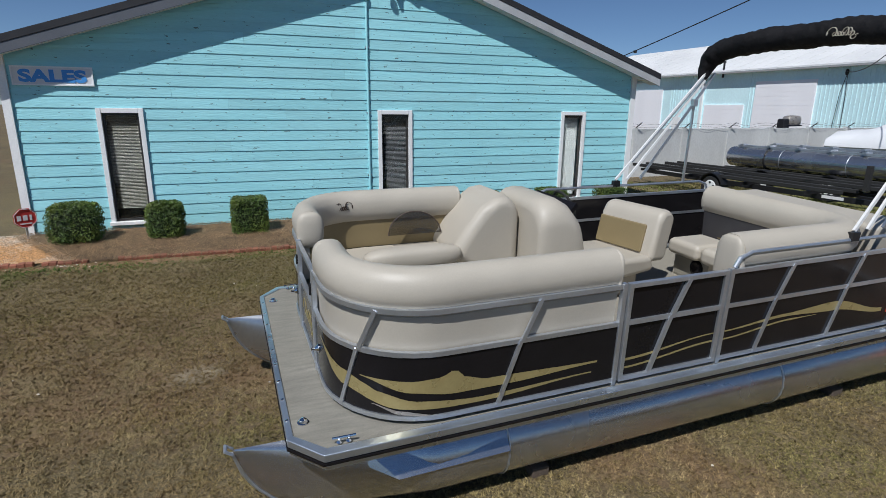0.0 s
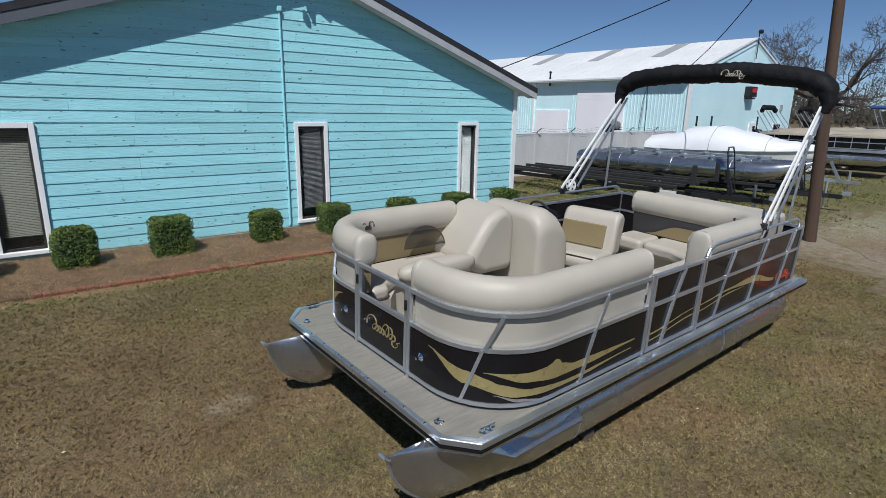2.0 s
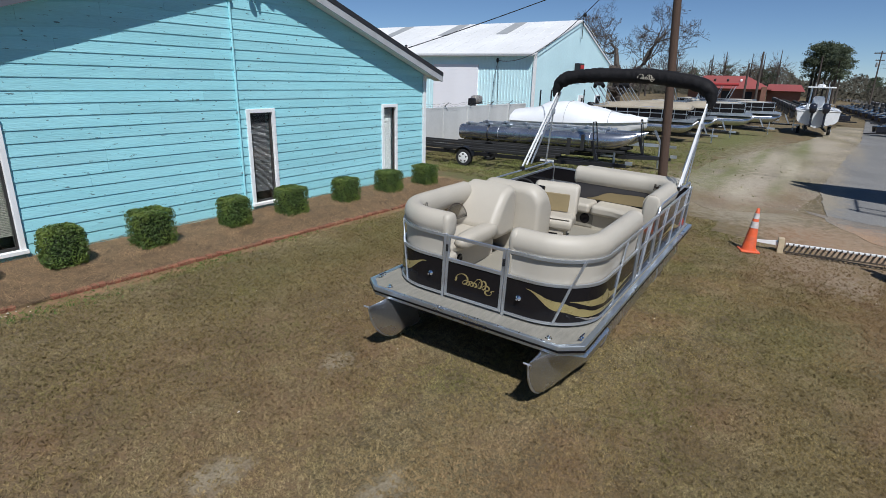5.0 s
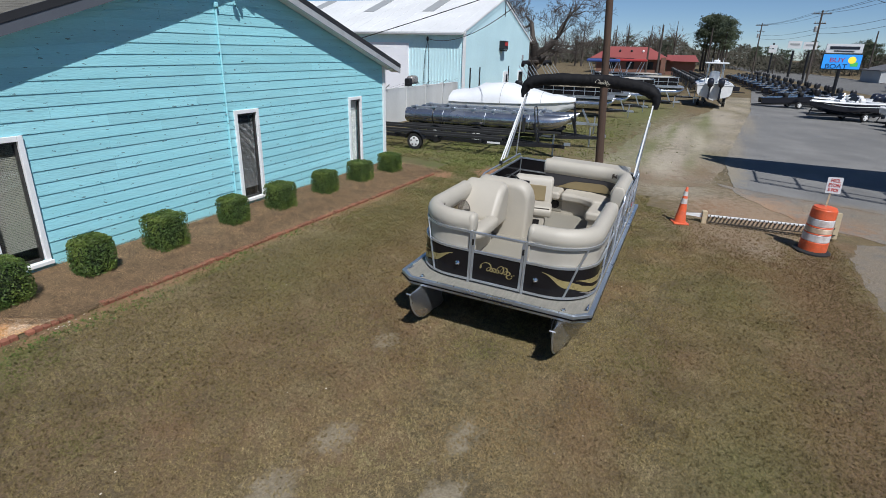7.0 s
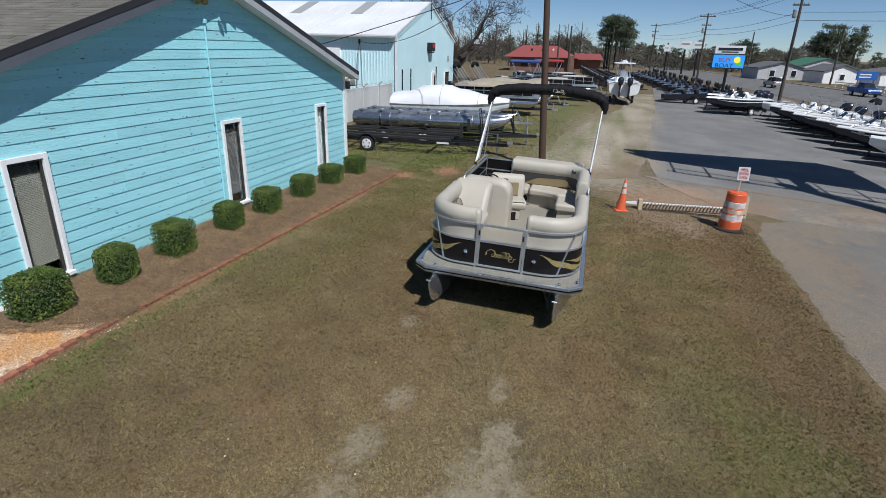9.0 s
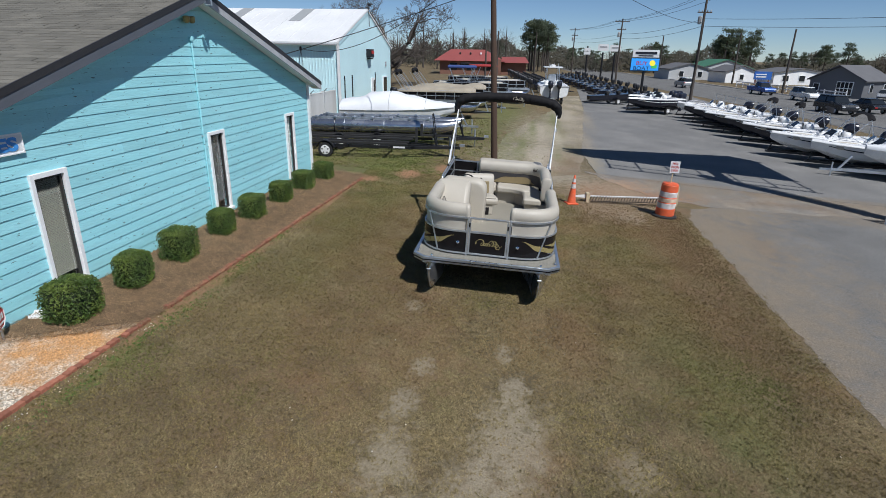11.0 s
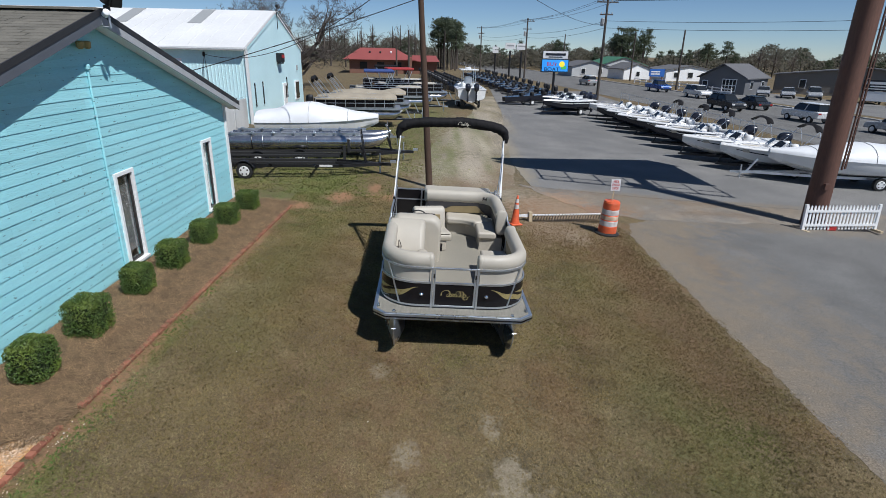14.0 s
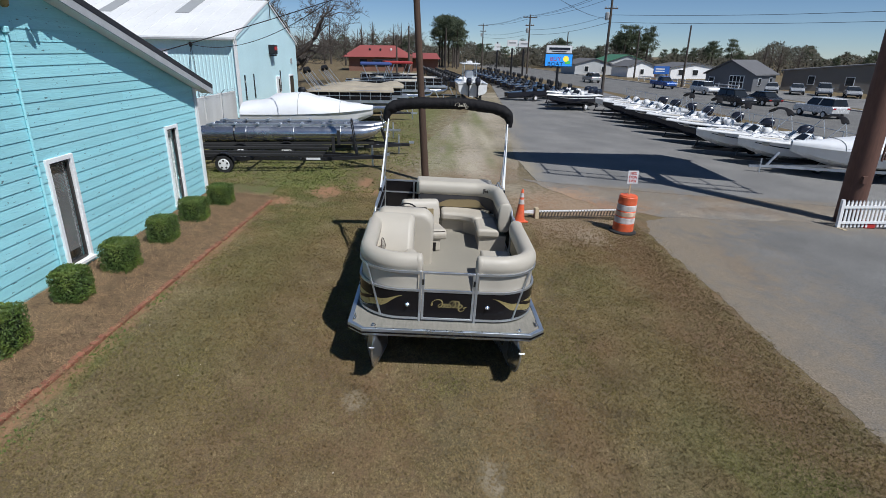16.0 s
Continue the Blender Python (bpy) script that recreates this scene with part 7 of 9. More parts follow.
    part("winch_stand", Geo().bar([(0, -L_ * 0.50, 0.42), (0, -L_ * 0.47, 0.85)], 0.06, 0.06), M["dark_metal"], tr)
    for s in (-1, 1):
        wheel_at(t, (s * 0.95, L_ * 0.16, 0.30), 0.30, 0.2)
        part("mudguard", Geo().box((s * 0.95, L_ * 0.16, 0.63), (0.24, 0.8, 0.03)), M["dark_metal"], tr)
        part("bunk", Geo().box((s * 0.5, L_ * 0.15, 0.50), (0.1, L_ * 0.6, 0.10)), M["rubber"], tr)
    return t


PROFILE = curve([(0, 0.12), (0.15, 0.30), (0.38, 0.72), (0.55, 1.05), (0.72, 1.0), (0.86, 0.62), (1.0, 0.50)])


def covered_boat(m, label, L_=6.3, B=2.4, peak=1.25, group="", lift_=0.58):
    t = thing("covered_boat", label, "boat", m, group)
    up = [[(x, y, z + lift_) for x, y, z in r] for r in hull_geo(L_, B, 0.92)]
    part("hull", Geo().loft(up), M["gelcoat"], t, "white gelcoat hull", 35)
    rings = []
    for k, r in enumerate(up):
        s = k / (len(up) - 1)
        hgt = peak * PROFILE(s)
        b, y, z = r[0][0] + 0.03, r[0][1], r[0][2] - 0.10
        ring = [(b, y, z)]
        for j in range(1, 8):
            a = math.pi * j / 8
            wob = 0.05 * noise.noise((k * 0.7, j * 1.3, 2.0)) + 0.03 * noise.noise((k * 2.1, j * 2.3, 5.0))
            ring.append((b * 1.0 * math.copysign(abs(math.cos(a)) ** 0.8, math.cos(a)), y, z + 0.1 + hgt * math.sin(a) ** 1.25 + wob))
        ring.append((-b, y, z))
        rings.append(ring)
    cov = part("cover", Geo().loft(rings), M["cover"], t, "tight white shrink-wrap cover", 60)
    for k in (4, 9):
        part("strap", Geo().tube([(x * 1.005, y, z + 0.012) for x, y, z in rings[k]], 0.012, 5), M["skylight"], cov)
    tr = part("trailer", Geo().bar([(-0.6, L_ / 2, 0.48), (-0.6, -L_ * 0.15, 0.48), (0, -L_ * 0.6, 0.45)], 0.08, 0.12).bar([(0.6, L_ / 2, 0.48), (0.6, -L_ * 0.15, 0.48), (0, -L_ * 0.6, 0.45)], 0.08, 0.12)
              .bar([(0, -L_ * 0.55, 0.45), (0, -L_ * 0.72, 0.43)], 0.09, 0.1), M["alu"], t, "galvanised boat trailer")
    part("winch_stand", Geo().bar([(0, -L_ * 0.62, 0.45), (0, -L_ * 0.56, 1.1)], 0.08, 0.08), M["alu"], tr)
    part("jack", Geo().tube([(0.12, -L_ * 0.66, 0.02), (0.12, -L_ * 0.66, 0.8)], 0.035, 6), M["alu"], tr)
    for s in (-1, 1):
        wheel_at(t, (s * 1.0, L_ * 0.14, 0.30), 0.30, 0.2)
        part("bunk", Geo().box((s * 0.55, L_ * 0.12, 0.60), (0.1, L_ * 0.6, 0.10)), M["rubber"], tr)
    return t


covered_boat(pose(20.9, 10.12, ground_z(10.0, 20), 0, 0, 4), "white shrink-wrapped runabout on a galvanised trailer", 6.0, 2.4, 0.78, "", 0.42)


def far_pontoon(m, cover, top, label):
    t = thing("pontoon_boat_stored", label, "boat", m, "stored pontoon boats")
    for s in (-1, 1):
        rings = []
        for k in range(8):
            f = 1 - k / 7
            y = -3.4 + 1.0 * (1 - f)
            hh, ww = 0.6 * max(0.03, (1 - f ** 2.1) ** 0.62), 0.3 * max(0.04, (1 - f ** 1.9) ** 0.8)
            rings.append([(s * 0.9 + ww * math.cos(2 * math.pi * j / 12), y, 1.15 - hh / 2 + hh / 2 * math.sin(2 * math.pi * j / 12)) for j in range(12)])
        rings.append([(s * 0.9 + 0.3 * math.cos(2 * math.pi * j / 12), 3.2, 0.85 + 0.3 * math.sin(2 * math.pi * j / 12)) for j in range(12)])
        part("pontoon", Geo().loft(rings), M["pontoon"], t, smooth=50)
        wheel_at(t, (s * 1.0, 0.4, 0.30), 0.30, 0.2)
        part("trailer_rail", Geo().bar([(s * 0.5, 2.8, 0.5), (s * 0.5, -2.6, 0.5), (0, -4.3, 0.45)], 0.08, 0.1), M["dark_metal"], t)
    part("tongue", Geo().bar([(0, -3.0, 0.48), (0, -4.75, 0.44)], 0.09, 0.11), M["alu"], t, "galvanised trailer tongue")
    part("winch_stand", Geo().bar([(0, -4.1, 0.45), (0, -3.75, 1.15)], 0.08, 0.08), M["alu"], t)
    part("jack", Geo().tube([(0.13, -4.4, 0.05), (0.13, -4.4, 0.85)], 0.035, 6), M["alu"], t)
    part("deck", Geo().box((0, -0.1, 1.24), (2.5, 6.4, 0.12)), M["alu"], t)
    for s in (-1, 1):
        pn = part("rail_panel", Geo().box((s * 1.2, 0.1, 1.62), (0.03, 5.9, 0.60)), M["panel"], t, "dark rail panel")
        for z in (1.34, 1.62, 1.95):
            part("rail", Geo().box((s * 1.215, 0.1, z), (0.035, 5.95, 0.035)), M["alu"], pn)
        for k in range(9):
            part("rail_post", Geo().box((s * 1.215, -2.8 + 0.72 * k, 1.63), (0.03, 0.035, 0.64)), M["alu"], pn)
    for y in (-2.85, 3.05):
        part("end_panel", Geo().box((0, y, 1.62), (2.4, 0.03, 0.62)), M["panel"], t)
    if cover:
        rings = [[(x, y, 1.9 + (0.24 + 0.14 * noise.noise((y * 1.4, x * 1.4, 1)) + 0.07 * math.sin(y * 1.7)) * max(0.0, 1 - (abs(x) / 1.32) ** 4) * min(1, (3.2 - abs(y)) * 1.5 + 0.1)) for x in [-1.3 + 0.26 * k for k in range(11)]] + [(1.3, y, 1.84), (-1.3, y, 1.84)] for y in [-3.0 + 0.5 * k for k in range(13)]]
        part("cover", Geo().loft(rings), M["tan_canvas"], t, "tan mooring cover", 60)
        part("outboard", Geo().blob((0, 3.55, 1.75), (0.42, 0.55, 0.6), 7, 4), M["dark_metal"], t, "black outboard motor", 50)
        part("outboard_leg", Geo().box((0, 3.5, 1.15), (0.14, 0.22, 0.9)), M["dark_metal"], t, bevel=0.03)
    else:
        for c, s_ in (((0.85, -1.6, 1.72), (0.6, 2.2, 0.55)), ((-0.85, -1.6, 1.72), (0.6, 2.2, 0.55)), ((0, 2.3, 1.75), (2.0, 0.7, 0.6))):
            part("lounge", Geo().blob(c, s_, 6, 4), M["vinyl"], t)
    if top:
        bt = part("bimini_top", Geo().box((0, 0.8, 3.12), (2.4, 2.3, 0.20)), M[top], t, "spread canvas bimini top", bevel=0.08)
        for s in (-1, 1):
            for y in (-0.2, 1.8):
                part("bimini_leg", Geo().tube([(s * 1.18, 0.35 + y * 0.56, 1.95), (s * 1.12, y, 3.08)], 0.025, 5), M["alu"], bt)
    else:
        for s in (-1, 1):
            for k in range(3):
                part("folded_pole", Geo().tube([(s * 1.15, 2.0 + 0.3 * k, 1.95), (s * 1.1, 2.9 + 0.25 * k, 3.0)], 0.022, 5), M["alu"], t)
        part("folded_top", Geo().tube([(-1.15, 3.1, 3.0), (-0.8, 3.15, 3.16), (0.8, 3.15, 3.16), (1.15, 3.1, 3.0)], 0.13, 8), M["canvas"], t, "folded black bimini top")
    return t


M["tan_canvas"] = material("tan_canvas", (0.34, 0.295, 0.225), 0.85, var=0.12, scale=1.5, bump=0.3, bump_scale=12)
M["blue_canvas"] = material("blue_canvas", (0.04, 0.07, 0.22), 0.8)
M["red_canvas"] = material("red_canvas", (0.33, 0.03, 0.03), 0.8)
far_pontoon(pose(28.6, 9.3, ground_z(9.2, 28), 0, 0, 6), True, None, "stored dark pontoon boat under a tan cover").scale = (0.92, 0.84, 0.94)
far_pontoon(pose(32.6, 9.0, ground_z(8.9, 32), 0, 0, 4), True, None, "stored dark pontoon boat under a lumpy tan cover").scale = (0.92, 0.86, 0.94)
far_pontoon(pose(37.2, 8.0, ground_z(8.0, 37), 0, 0, 8), False, "blue_canvas", "stored pontoon boat with a blue bimini spread")
far_pontoon(pose(42.5, 6.8, ground_z(6.8, 42), 0, 0, 12), False, "red_canvas", "stored pontoon boat with a red bimini spread")
far_pontoon(pose(49.0, 8.5, ground_z(8.5, 49), 0, 0, 5), False, "canvas", "stored pontoon boat with a dark bimini spread")

runabout(pose(46.0, 1.35, ground_z(1.3), 0, 0, 93), False, False, "white centre-console fishing boat with twin dark outboards", 7.4, 2, "", True)
def berth(bx, by, lean, L_):
    """Pose of a boat with its bow at a place, its stern lean degrees off south towards the east."""
    a = radians(lean)
    x, y = bx + math.sin(a) * L_ / 2, by - math.cos(a) * L_ / 2
    return pose(x, y, ground_z(y), 0, 0, 180 + lean)


# the row along the road, bows to the lot
ROW = [(20.5, -10.5, -10, 0, 1), (23.0, -9.6, -6, 0, 1), (26.9, -9.5, -16, 1, 1), (30.2, -9.5, -16, 1, 1), (33.2, -9.1, -12, 1, 1), (36.0, -9.1, -16, 1, 0), (38.9, -9.1, -18, 1, 0), (41.6, -9.2, -16, 0, 0)]
for bx, by, lean, dk, tp in ROW:
    lab = "white-decked runabout with navy hull on a trailer" if dk else "all-white runabout with thin dark stripe on a trailer"
    runabout(berth(bx, by, lean, 5.1), dk, tp, lab + (", folded bimini raised" if tp else ""), 5.1)
for bx, by in ((42.0, -5.2), (46.2, -5.9)):
    runabout(berth(bx, by, 35, 5.8), True, False, "white and navy fishing boat with dark outboards", 5.8, 2)
covered_boat(berth(18.4, -11.8, -8, 7.2), "large white shrink-wrapped boat on a trailer beside the column", 7.2, 2.6, 0.62, "", 0.45)


def jon_boat(m, label):
    t = thing("fishing_boat", label, "boat", m, "small fishing boats")
    rings = [[(x * b, y, z) for x, z in ((0.75, 0.95), (0.6, 0.5), (0.0, 0.45 + lift_), (-0.6, 0.5), (-0.75, 0.95))] for y, b, lift_ in ((-2.3, 0.45, 0.35), (-1.6, 0.8, 0.1), (0, 1, 0), (2.2, 1, 0))]
    part("hull", Geo().loft(rings), M["gel_dark"], t, "dark painted hull", 30)
    part("motor", Geo().blob((0, 2.5, 1.25), (0.35, 0.5, 0.6), 6, 3), M["dark_metal"], t)
    part("motor_leg", Geo().box((0, 2.5, 0.75), (0.12, 0.16, 0.8)), M["dark_metal"], t)
    for y in (-0.3, 1.0):
        part("seat", Geo().blob((0.2, y, 1.1), (0.45, 0.4, 0.4), 6, 3), M["rubber"], t)
    part("trolling_motor", Geo().tube([(0.3, -2.1, 1.0), (0.1, -1.3, 1.25)], 0.04, 5), M["dark_metal"], t)
    part("trailer", Geo().bar([(-0.5, 2, 0.4), (-0.5, -1.2, 0.4), (0, -3.0, 0.4)], 0.07, 0.1).bar([(0.5, 2, 0.4), (0.5, -1.2, 0.4), (0, -3.0, 0.4)], 0.07, 0.1), M["dark_metal"], t)
    for s in (-1, 1):
        wheel_at(t, (s * 0.85, 0.6, 0.27), 0.27, 0.18)
    return t


first = jon_boat(pose(51.0, -4.7, ground_z(-4.7), 2.7, 0, 205), "small olive-dark fishing boat on a trailer")
for k in range(26):
    f = k / 25
    x, y = 55 + 52 * f, -7.9 + 4.6 * f + (k % 2) * 0.4
    jb = copy_thing(first, pose(x, y, ground_z(y), 2.7, 0, 200 + 6 * math.sin(k * 1.7)))
    tagged(jb, "small dark fishing boat in a long row on trailers")
for k in range(14):
    x, y = 60 + 2.7 * k, 1.0 + 0.32 * k
    jb = copy_thing(first, pose(x, y, ground_z(y), 2.7, 0, 20 + 5 * math.sin(k * 2.3)))
    tagged(jb, "small dark fishing boat parked beside the track")


fence = thing("chain_link_fence", "low galvanised wire fence with thin posts along the highway", "fence", pose(0, 0, 0))
FENCE = [(22.0 + 3.0 * k, -18.9 + 0.02 * 3.0 * k) for k in range(14)]
for x, y in FENCE:
    part("post", Geo().tube([(x, y, ground_z(y)), (x, y, ground_z(y) + 1.25)], 0.03, 6), M["alu"], fence)
part("top_rail", Geo().tube([(x, y, ground_z(y) + 1.2) for x, y in FENCE], 0.022, 5), M["alu"], fence)
for z in (0.25, 0.7):
    part("wire", Geo().tube([(x, y, ground_z(y) + z) for x, y in FENCE], 0.006, 4), M["alu"], fence)


# ---- vehicles ----
CARS = {"sedan": [(-2.3, .45), (-2.35, .75), (-1.9, .92), (-1.3, .96), (1.0, .96), (2.2, .82), (2.32, .6), (2.3, .35)],
        "suv": [(-2.3, .45), (-2.35, 1.0), (-2.2, 1.08), (1.0, 1.08), (2.2, .98), (2.35, .7), (2.3, .4)],
        "pickup": [(-2.8, .55), (-2.8, 1.1), (-0.7, 1.1), (1.2, 1.12), (2.5, 1.02), (2.65, .75), (2.6, .45)]}
CABIN = {"sedan": ((-1.75, 1.15), (-1.15, 0.45), 0.96, 1.44), "suv": ((-2.2, 1.1), (-2.0, 0.55), 1.08, 1.72), "pickup": ((-0.75, 1.25), (-0.6, 0.75), 1.1, 1.78)}


def car(kind, paint, m, label):
    t = thing("car" if kind != "pickup" else "pickup_truck", label, "car" if kind != "pickup" else "truck", m, "vehicles along the highway")
    prof = CARS[kind]
    part("body", Geo().prism(prof, -0.88, 0.88, "y"), M[paint], t, bevel=0.09, seg=3)
    (a0, a1), (b0, b1), z0, z1 = CABIN[kind]
    gl = part("cabin_glass", Geo().loft([[(a0, -0.80, z0 - 0.02), (a1, -0.80, z0 - 0.02), (a1, 0.80, z0 - 0.02), (a0, 0.80, z0 - 0.02)], [(b0, -0.62, z1 - 0.05), (b1, -0.62, z1 - 0.05), (b1, 0.62, z1 - 0.05), (b0, 0.62, z1 - 0.05)]]), M["glass_dark"], t, "tinted glass cabin", bevel=0.10, seg=3)
    part("roof", Geo().box(((b0 + b1) / 2, 0, z1 - 0.02), (b1 - b0 + 0.08, 1.30, 0.07)), M[paint], t, bevel=0.03)
    for s in (-1, 1):
        for x in (-1.42, 1.42):
            wheel_at(t, (x, s * 0.80, 0.32), 0.33, 0.22, "y", "alu")
        part("tail_lamp", Geo().box((prof[1][0] + 0.03, s * 0.68, prof[1][1] - 0.1), (0.06, 0.28, 0.14)), M["tail"], t)
        part("headlamp", Geo().box((prof[-2][0] - 0.04, s * 0.66, prof[-2][1] + 0.06), (0.10, 0.30, 0.12)), M["white_plastic"], t)
        part("pillar", Geo().bar([((a0 + a1) / 2, s * 0.805, z0), ((b0 + b1) / 2, s * 0.63, z1 - 0.04)], 0.04, 0.08), M[paint], gl)
        part("mirror", Geo().box((a1 - 0.35, s * 0.95, z0 + 0.05), (0.12, 0.18, 0.12)), M[paint], t)
    part("bumper", Geo().box((prof[-1][0] + 0.02, 0, 0.45), (0.12, 1.6, 0.18)), M["dark_metal"], t, bevel=0.03)
    return t


for nm, rgb in (("paint_silver", (0.42, 0.43, 0.44)), ("paint_white", (0.74, 0.74, 0.73)), ("paint_blue", (0.03, 0.09, 0.32)), ("paint_dark", (0.03, 0.033, 0.038)), ("paint_slate", (0.13, 0.16, 0.21)), ("paint_red", (0.30, 0.03, 0.03)), ("paint_yellow", (0.65, 0.36, 0.03))):
    M[nm] = material(nm, rgb, 0.25, 0.2, var=0.03)
zf = ground_z(-30)
ra = math.degrees(math.atan(0.125))
for kind, paint, x, off, back, lab in (("suv", "paint_white", 44.8, -30.0, 0, "white people carrier on the highway"), ("sedan", "paint_silver", 36, -30.6, 0, "silver saloon car on the highway"),
                                       ("suv", "paint_dark", 54.6, -28.4, 180, "dark sport utility car on the highway"), ("pickup", "paint_blue", 84, -35.6, 180, "blue pickup truck on the highway"),
                                       ("suv", "paint_white", 72, -35.2, 180, "white sport utility car on the highway"), ("suv", "paint_silver", 98, -29.5, 0, "silver sport utility car on the highway"),
                                       ("sedan", "paint_dark", 56.5, -32.6, 0, "black saloon car on the highway"), ("suv", "paint_white", 28, -36.0, 180, "white people carrier on the highway"), ("sedan", "paint_dark", 22, -30, 0, "dark saloon car near the lot")):
    car(kind, paint, pose(x, road_y(x, off), zf + 0.012, 0, 0, ra + back), lab)
for k, (kind, paint) in enumerate((("sedan", "paint_silver"), ("sedan", "paint_silver"), ("suv", "paint_silver"), ("sedan", "paint_silver"), ("sedan", "paint_slate"), ("sedan", "paint_silver"), ("suv", "paint_dark"), ("pickup", "paint_dark"), ("sedan", "paint_silver"))):
    car(kind, paint, pose(78.0 - 2.5 * k, -45.2 - 2.25 * k, zf + 0.012, 0, 0, 150), "parked %s car across the highway" % {"paint_silver": "silver", "paint_slate": "slate-blue", "paint_dark": "dark"}[paint])

# ---- buildings far off ----
def house(name, x, y, L_, W_, H, P, rz, wall, roof, label, wins, porch=False):
    h = thing(name, label, "house", pose(x, y, ground_z(y), 0, 0, rz), "houses across the highway")
    part("wall", Geo().prism([(-W_ / 2, 0), (W_ / 2, 0), (W_ / 2, H), (0, P), (-W_ / 2, H)], -L_ / 2, L_ / 2, "x"), M[wall], h)
    for s in (-1, 1):
        part("roof", Geo().prism([(s * (W_ / 2 + 0.35), H - 0.10), (0, P + 0.06), (0, P + 0.22), (s * (W_ / 2 + 0.35), H + 0.06)], -L_ / 2 - 0.35, L_ / 2 + 0.35, "x"), M[roof], h)
    for wx, side, ww, wh in wins:
        if side in (-1, 1):
            c, s_ = (wx, side * (W_ / 2 + 0.03), H * 0.58), (ww, 0.1, wh)
            pc, ps = (wx, side * (W_ / 2 + 0.09), H * 0.58), (ww - 0.2, 0.04, wh - 0.2)
        else:
            sx = 1 if side == 2 else -1
            c, s_ = (sx * (L_ / 2 + 0.03), wx, H * 0.55), (0.1, ww, wh)
            pc, ps = (sx * (L_ / 2 + 0.09), wx, H * 0.55), (0.04, ww - 0.2, wh - 0.2)
        w_ = part("window", Geo().box(c, s_), M["white_trim"], h)
        part("pane", Geo().box(pc, ps), M["glass_dark"], w_)
        if ww > 1.8:
            for k in (-1, 0, 1):
                bar_c = (pc[0], pc[1] + k * ww * 0.24, pc[2]) if side in (-2, 2) else (pc[0] + k * ww * 0.24, pc[1], pc[2])
                part("glazing_bar", Geo().box(bar_c, (0.09, 0.09, wh - 0.1)), M["white_trim"], w_)
            part("glazing_bar", Geo().box(pc, (0.08, ww - 0.1, 0.09) if side in (-2, 2) else (ww - 0.1, 0.08, 0.09)), M["white_trim"], w_)
    return h


house("grey_house", 84.5, -43.7, 8.5, 7.2, 2.4, 4.3, -50, "grey_house", "house_roof", "slate-grey modular house with white window trim", [(-1.2, -2, 2.2, 1.9), (2.6, -2, 0.9, 1.2), (-2, 1, 1.1, 1.2), (1, 1, 1.1, 1.2), (-2, -1, 1.0, 1.2), (2.2, -1, 1.0, 1.2)])
house("taupe_house", 81.6, -62.8, 6, 24, 3.0, 4.2, -35, "tan_house", "house_roof", "long low taupe mobile home", [(-7, -2, 1.2, 1.4), (-2, -2, 1.0, 1.4), (3, -2, 1.2, 1.4), (8, -2, 1.0, 1.4)])
house("white_house", 128, -41, 8, 7, 2.3, 3.5, 10, "white_trim", "house_roof", "small white gabled mobile home", [(0, -2, 1.0, 1.2)])
house("white_house", 126, -52, 9, 12, 2.4, 3.2, 10, "white_trim", "house_roof", "long white mobile home with dark windows", [(-3.5, -2, 1.4, 1.3), (0, -2, 1.4, 1.3), (3.5, -2, 1.4, 1.3)])
house("pale_house", 140, -33, 9, 10, 2.4, 3.6, 10, "pale_house", "house_roof", "pale grey mobile home with shutters", [(-2.5, -2, 1.2, 1.4), (2.0, -2, 1.2, 1.4)])
house("green_roof_house", 150, -44, 10, 13, 2.7, 4.6, 10, "pale_house", "green_roof", "house with a green metal roof", [(0, -2, 1.2, 1.3)])
hs = thing("house_sign", "blue sign board on posts before the white houses", "sign", pose(112, -41.5, zf, 0, 0, 8))
part("face", Geo().box((0, 0, 2.0), (0.2, 3.4, 1.5)), M["sign_blue"], hs)
for k in range(2):
    part("plain_bar", Geo().box((-0.12, 0.35, 2.2 - 0.45 * k), (0.04, 2.0, 0.22)), M["sign_white"], hs)
    part("post", Geo().box((0.05, -1.3 + 2.6 * k, 0.6), (0.2, 0.2, 1.3)), M["brick_wall"], hs)
rf = thing("rail_fence", "low white rail fence before the far houses", "fence", pose(93, -37.9, zf, 0, 0, 7.8))
for k in range(14):
    part("post", Geo().box((-15.6 + 2.4 * k, 0, 0.55), (0.14, 0.14, 1.1)), M["white_plastic"], rf)
for z in (0.45, 0.9):
    part("rail", Geo().box((0, 0, z), (31.4, 0.06, 0.16)), M["white_plastic"], rf)

bs = thing("board_sign", "black and white notice board on posts beside the car park", "sign", pose(62.5, -50.5, zf, 0, 0, -38))
part("header", Geo().box((0, 0, 2.55), (0.16, 3.2, 1.3)), M["gel_dark"], bs, "black header board")
part("face", Geo().box((0, 0, 1.25), (0.14, 2.9, 1.15)), M["sign_white"], bs, "white letter board")
for z, wd, ht in ((2.85, 2.6, 0.30), (2.45, 1.7, 0.16), (2.15, 2.3, 0.12)):
    part("plain_bar", Geo().box((-0.10, 0, z), (0.03, wd, ht)), M["sign_white"], bs)
for y in (-1.3, 1.3):
    part("post", Geo().box((0.05, y, 0.4), (0.12, 0.12, 0.9)), M["dark_metal"], bs)

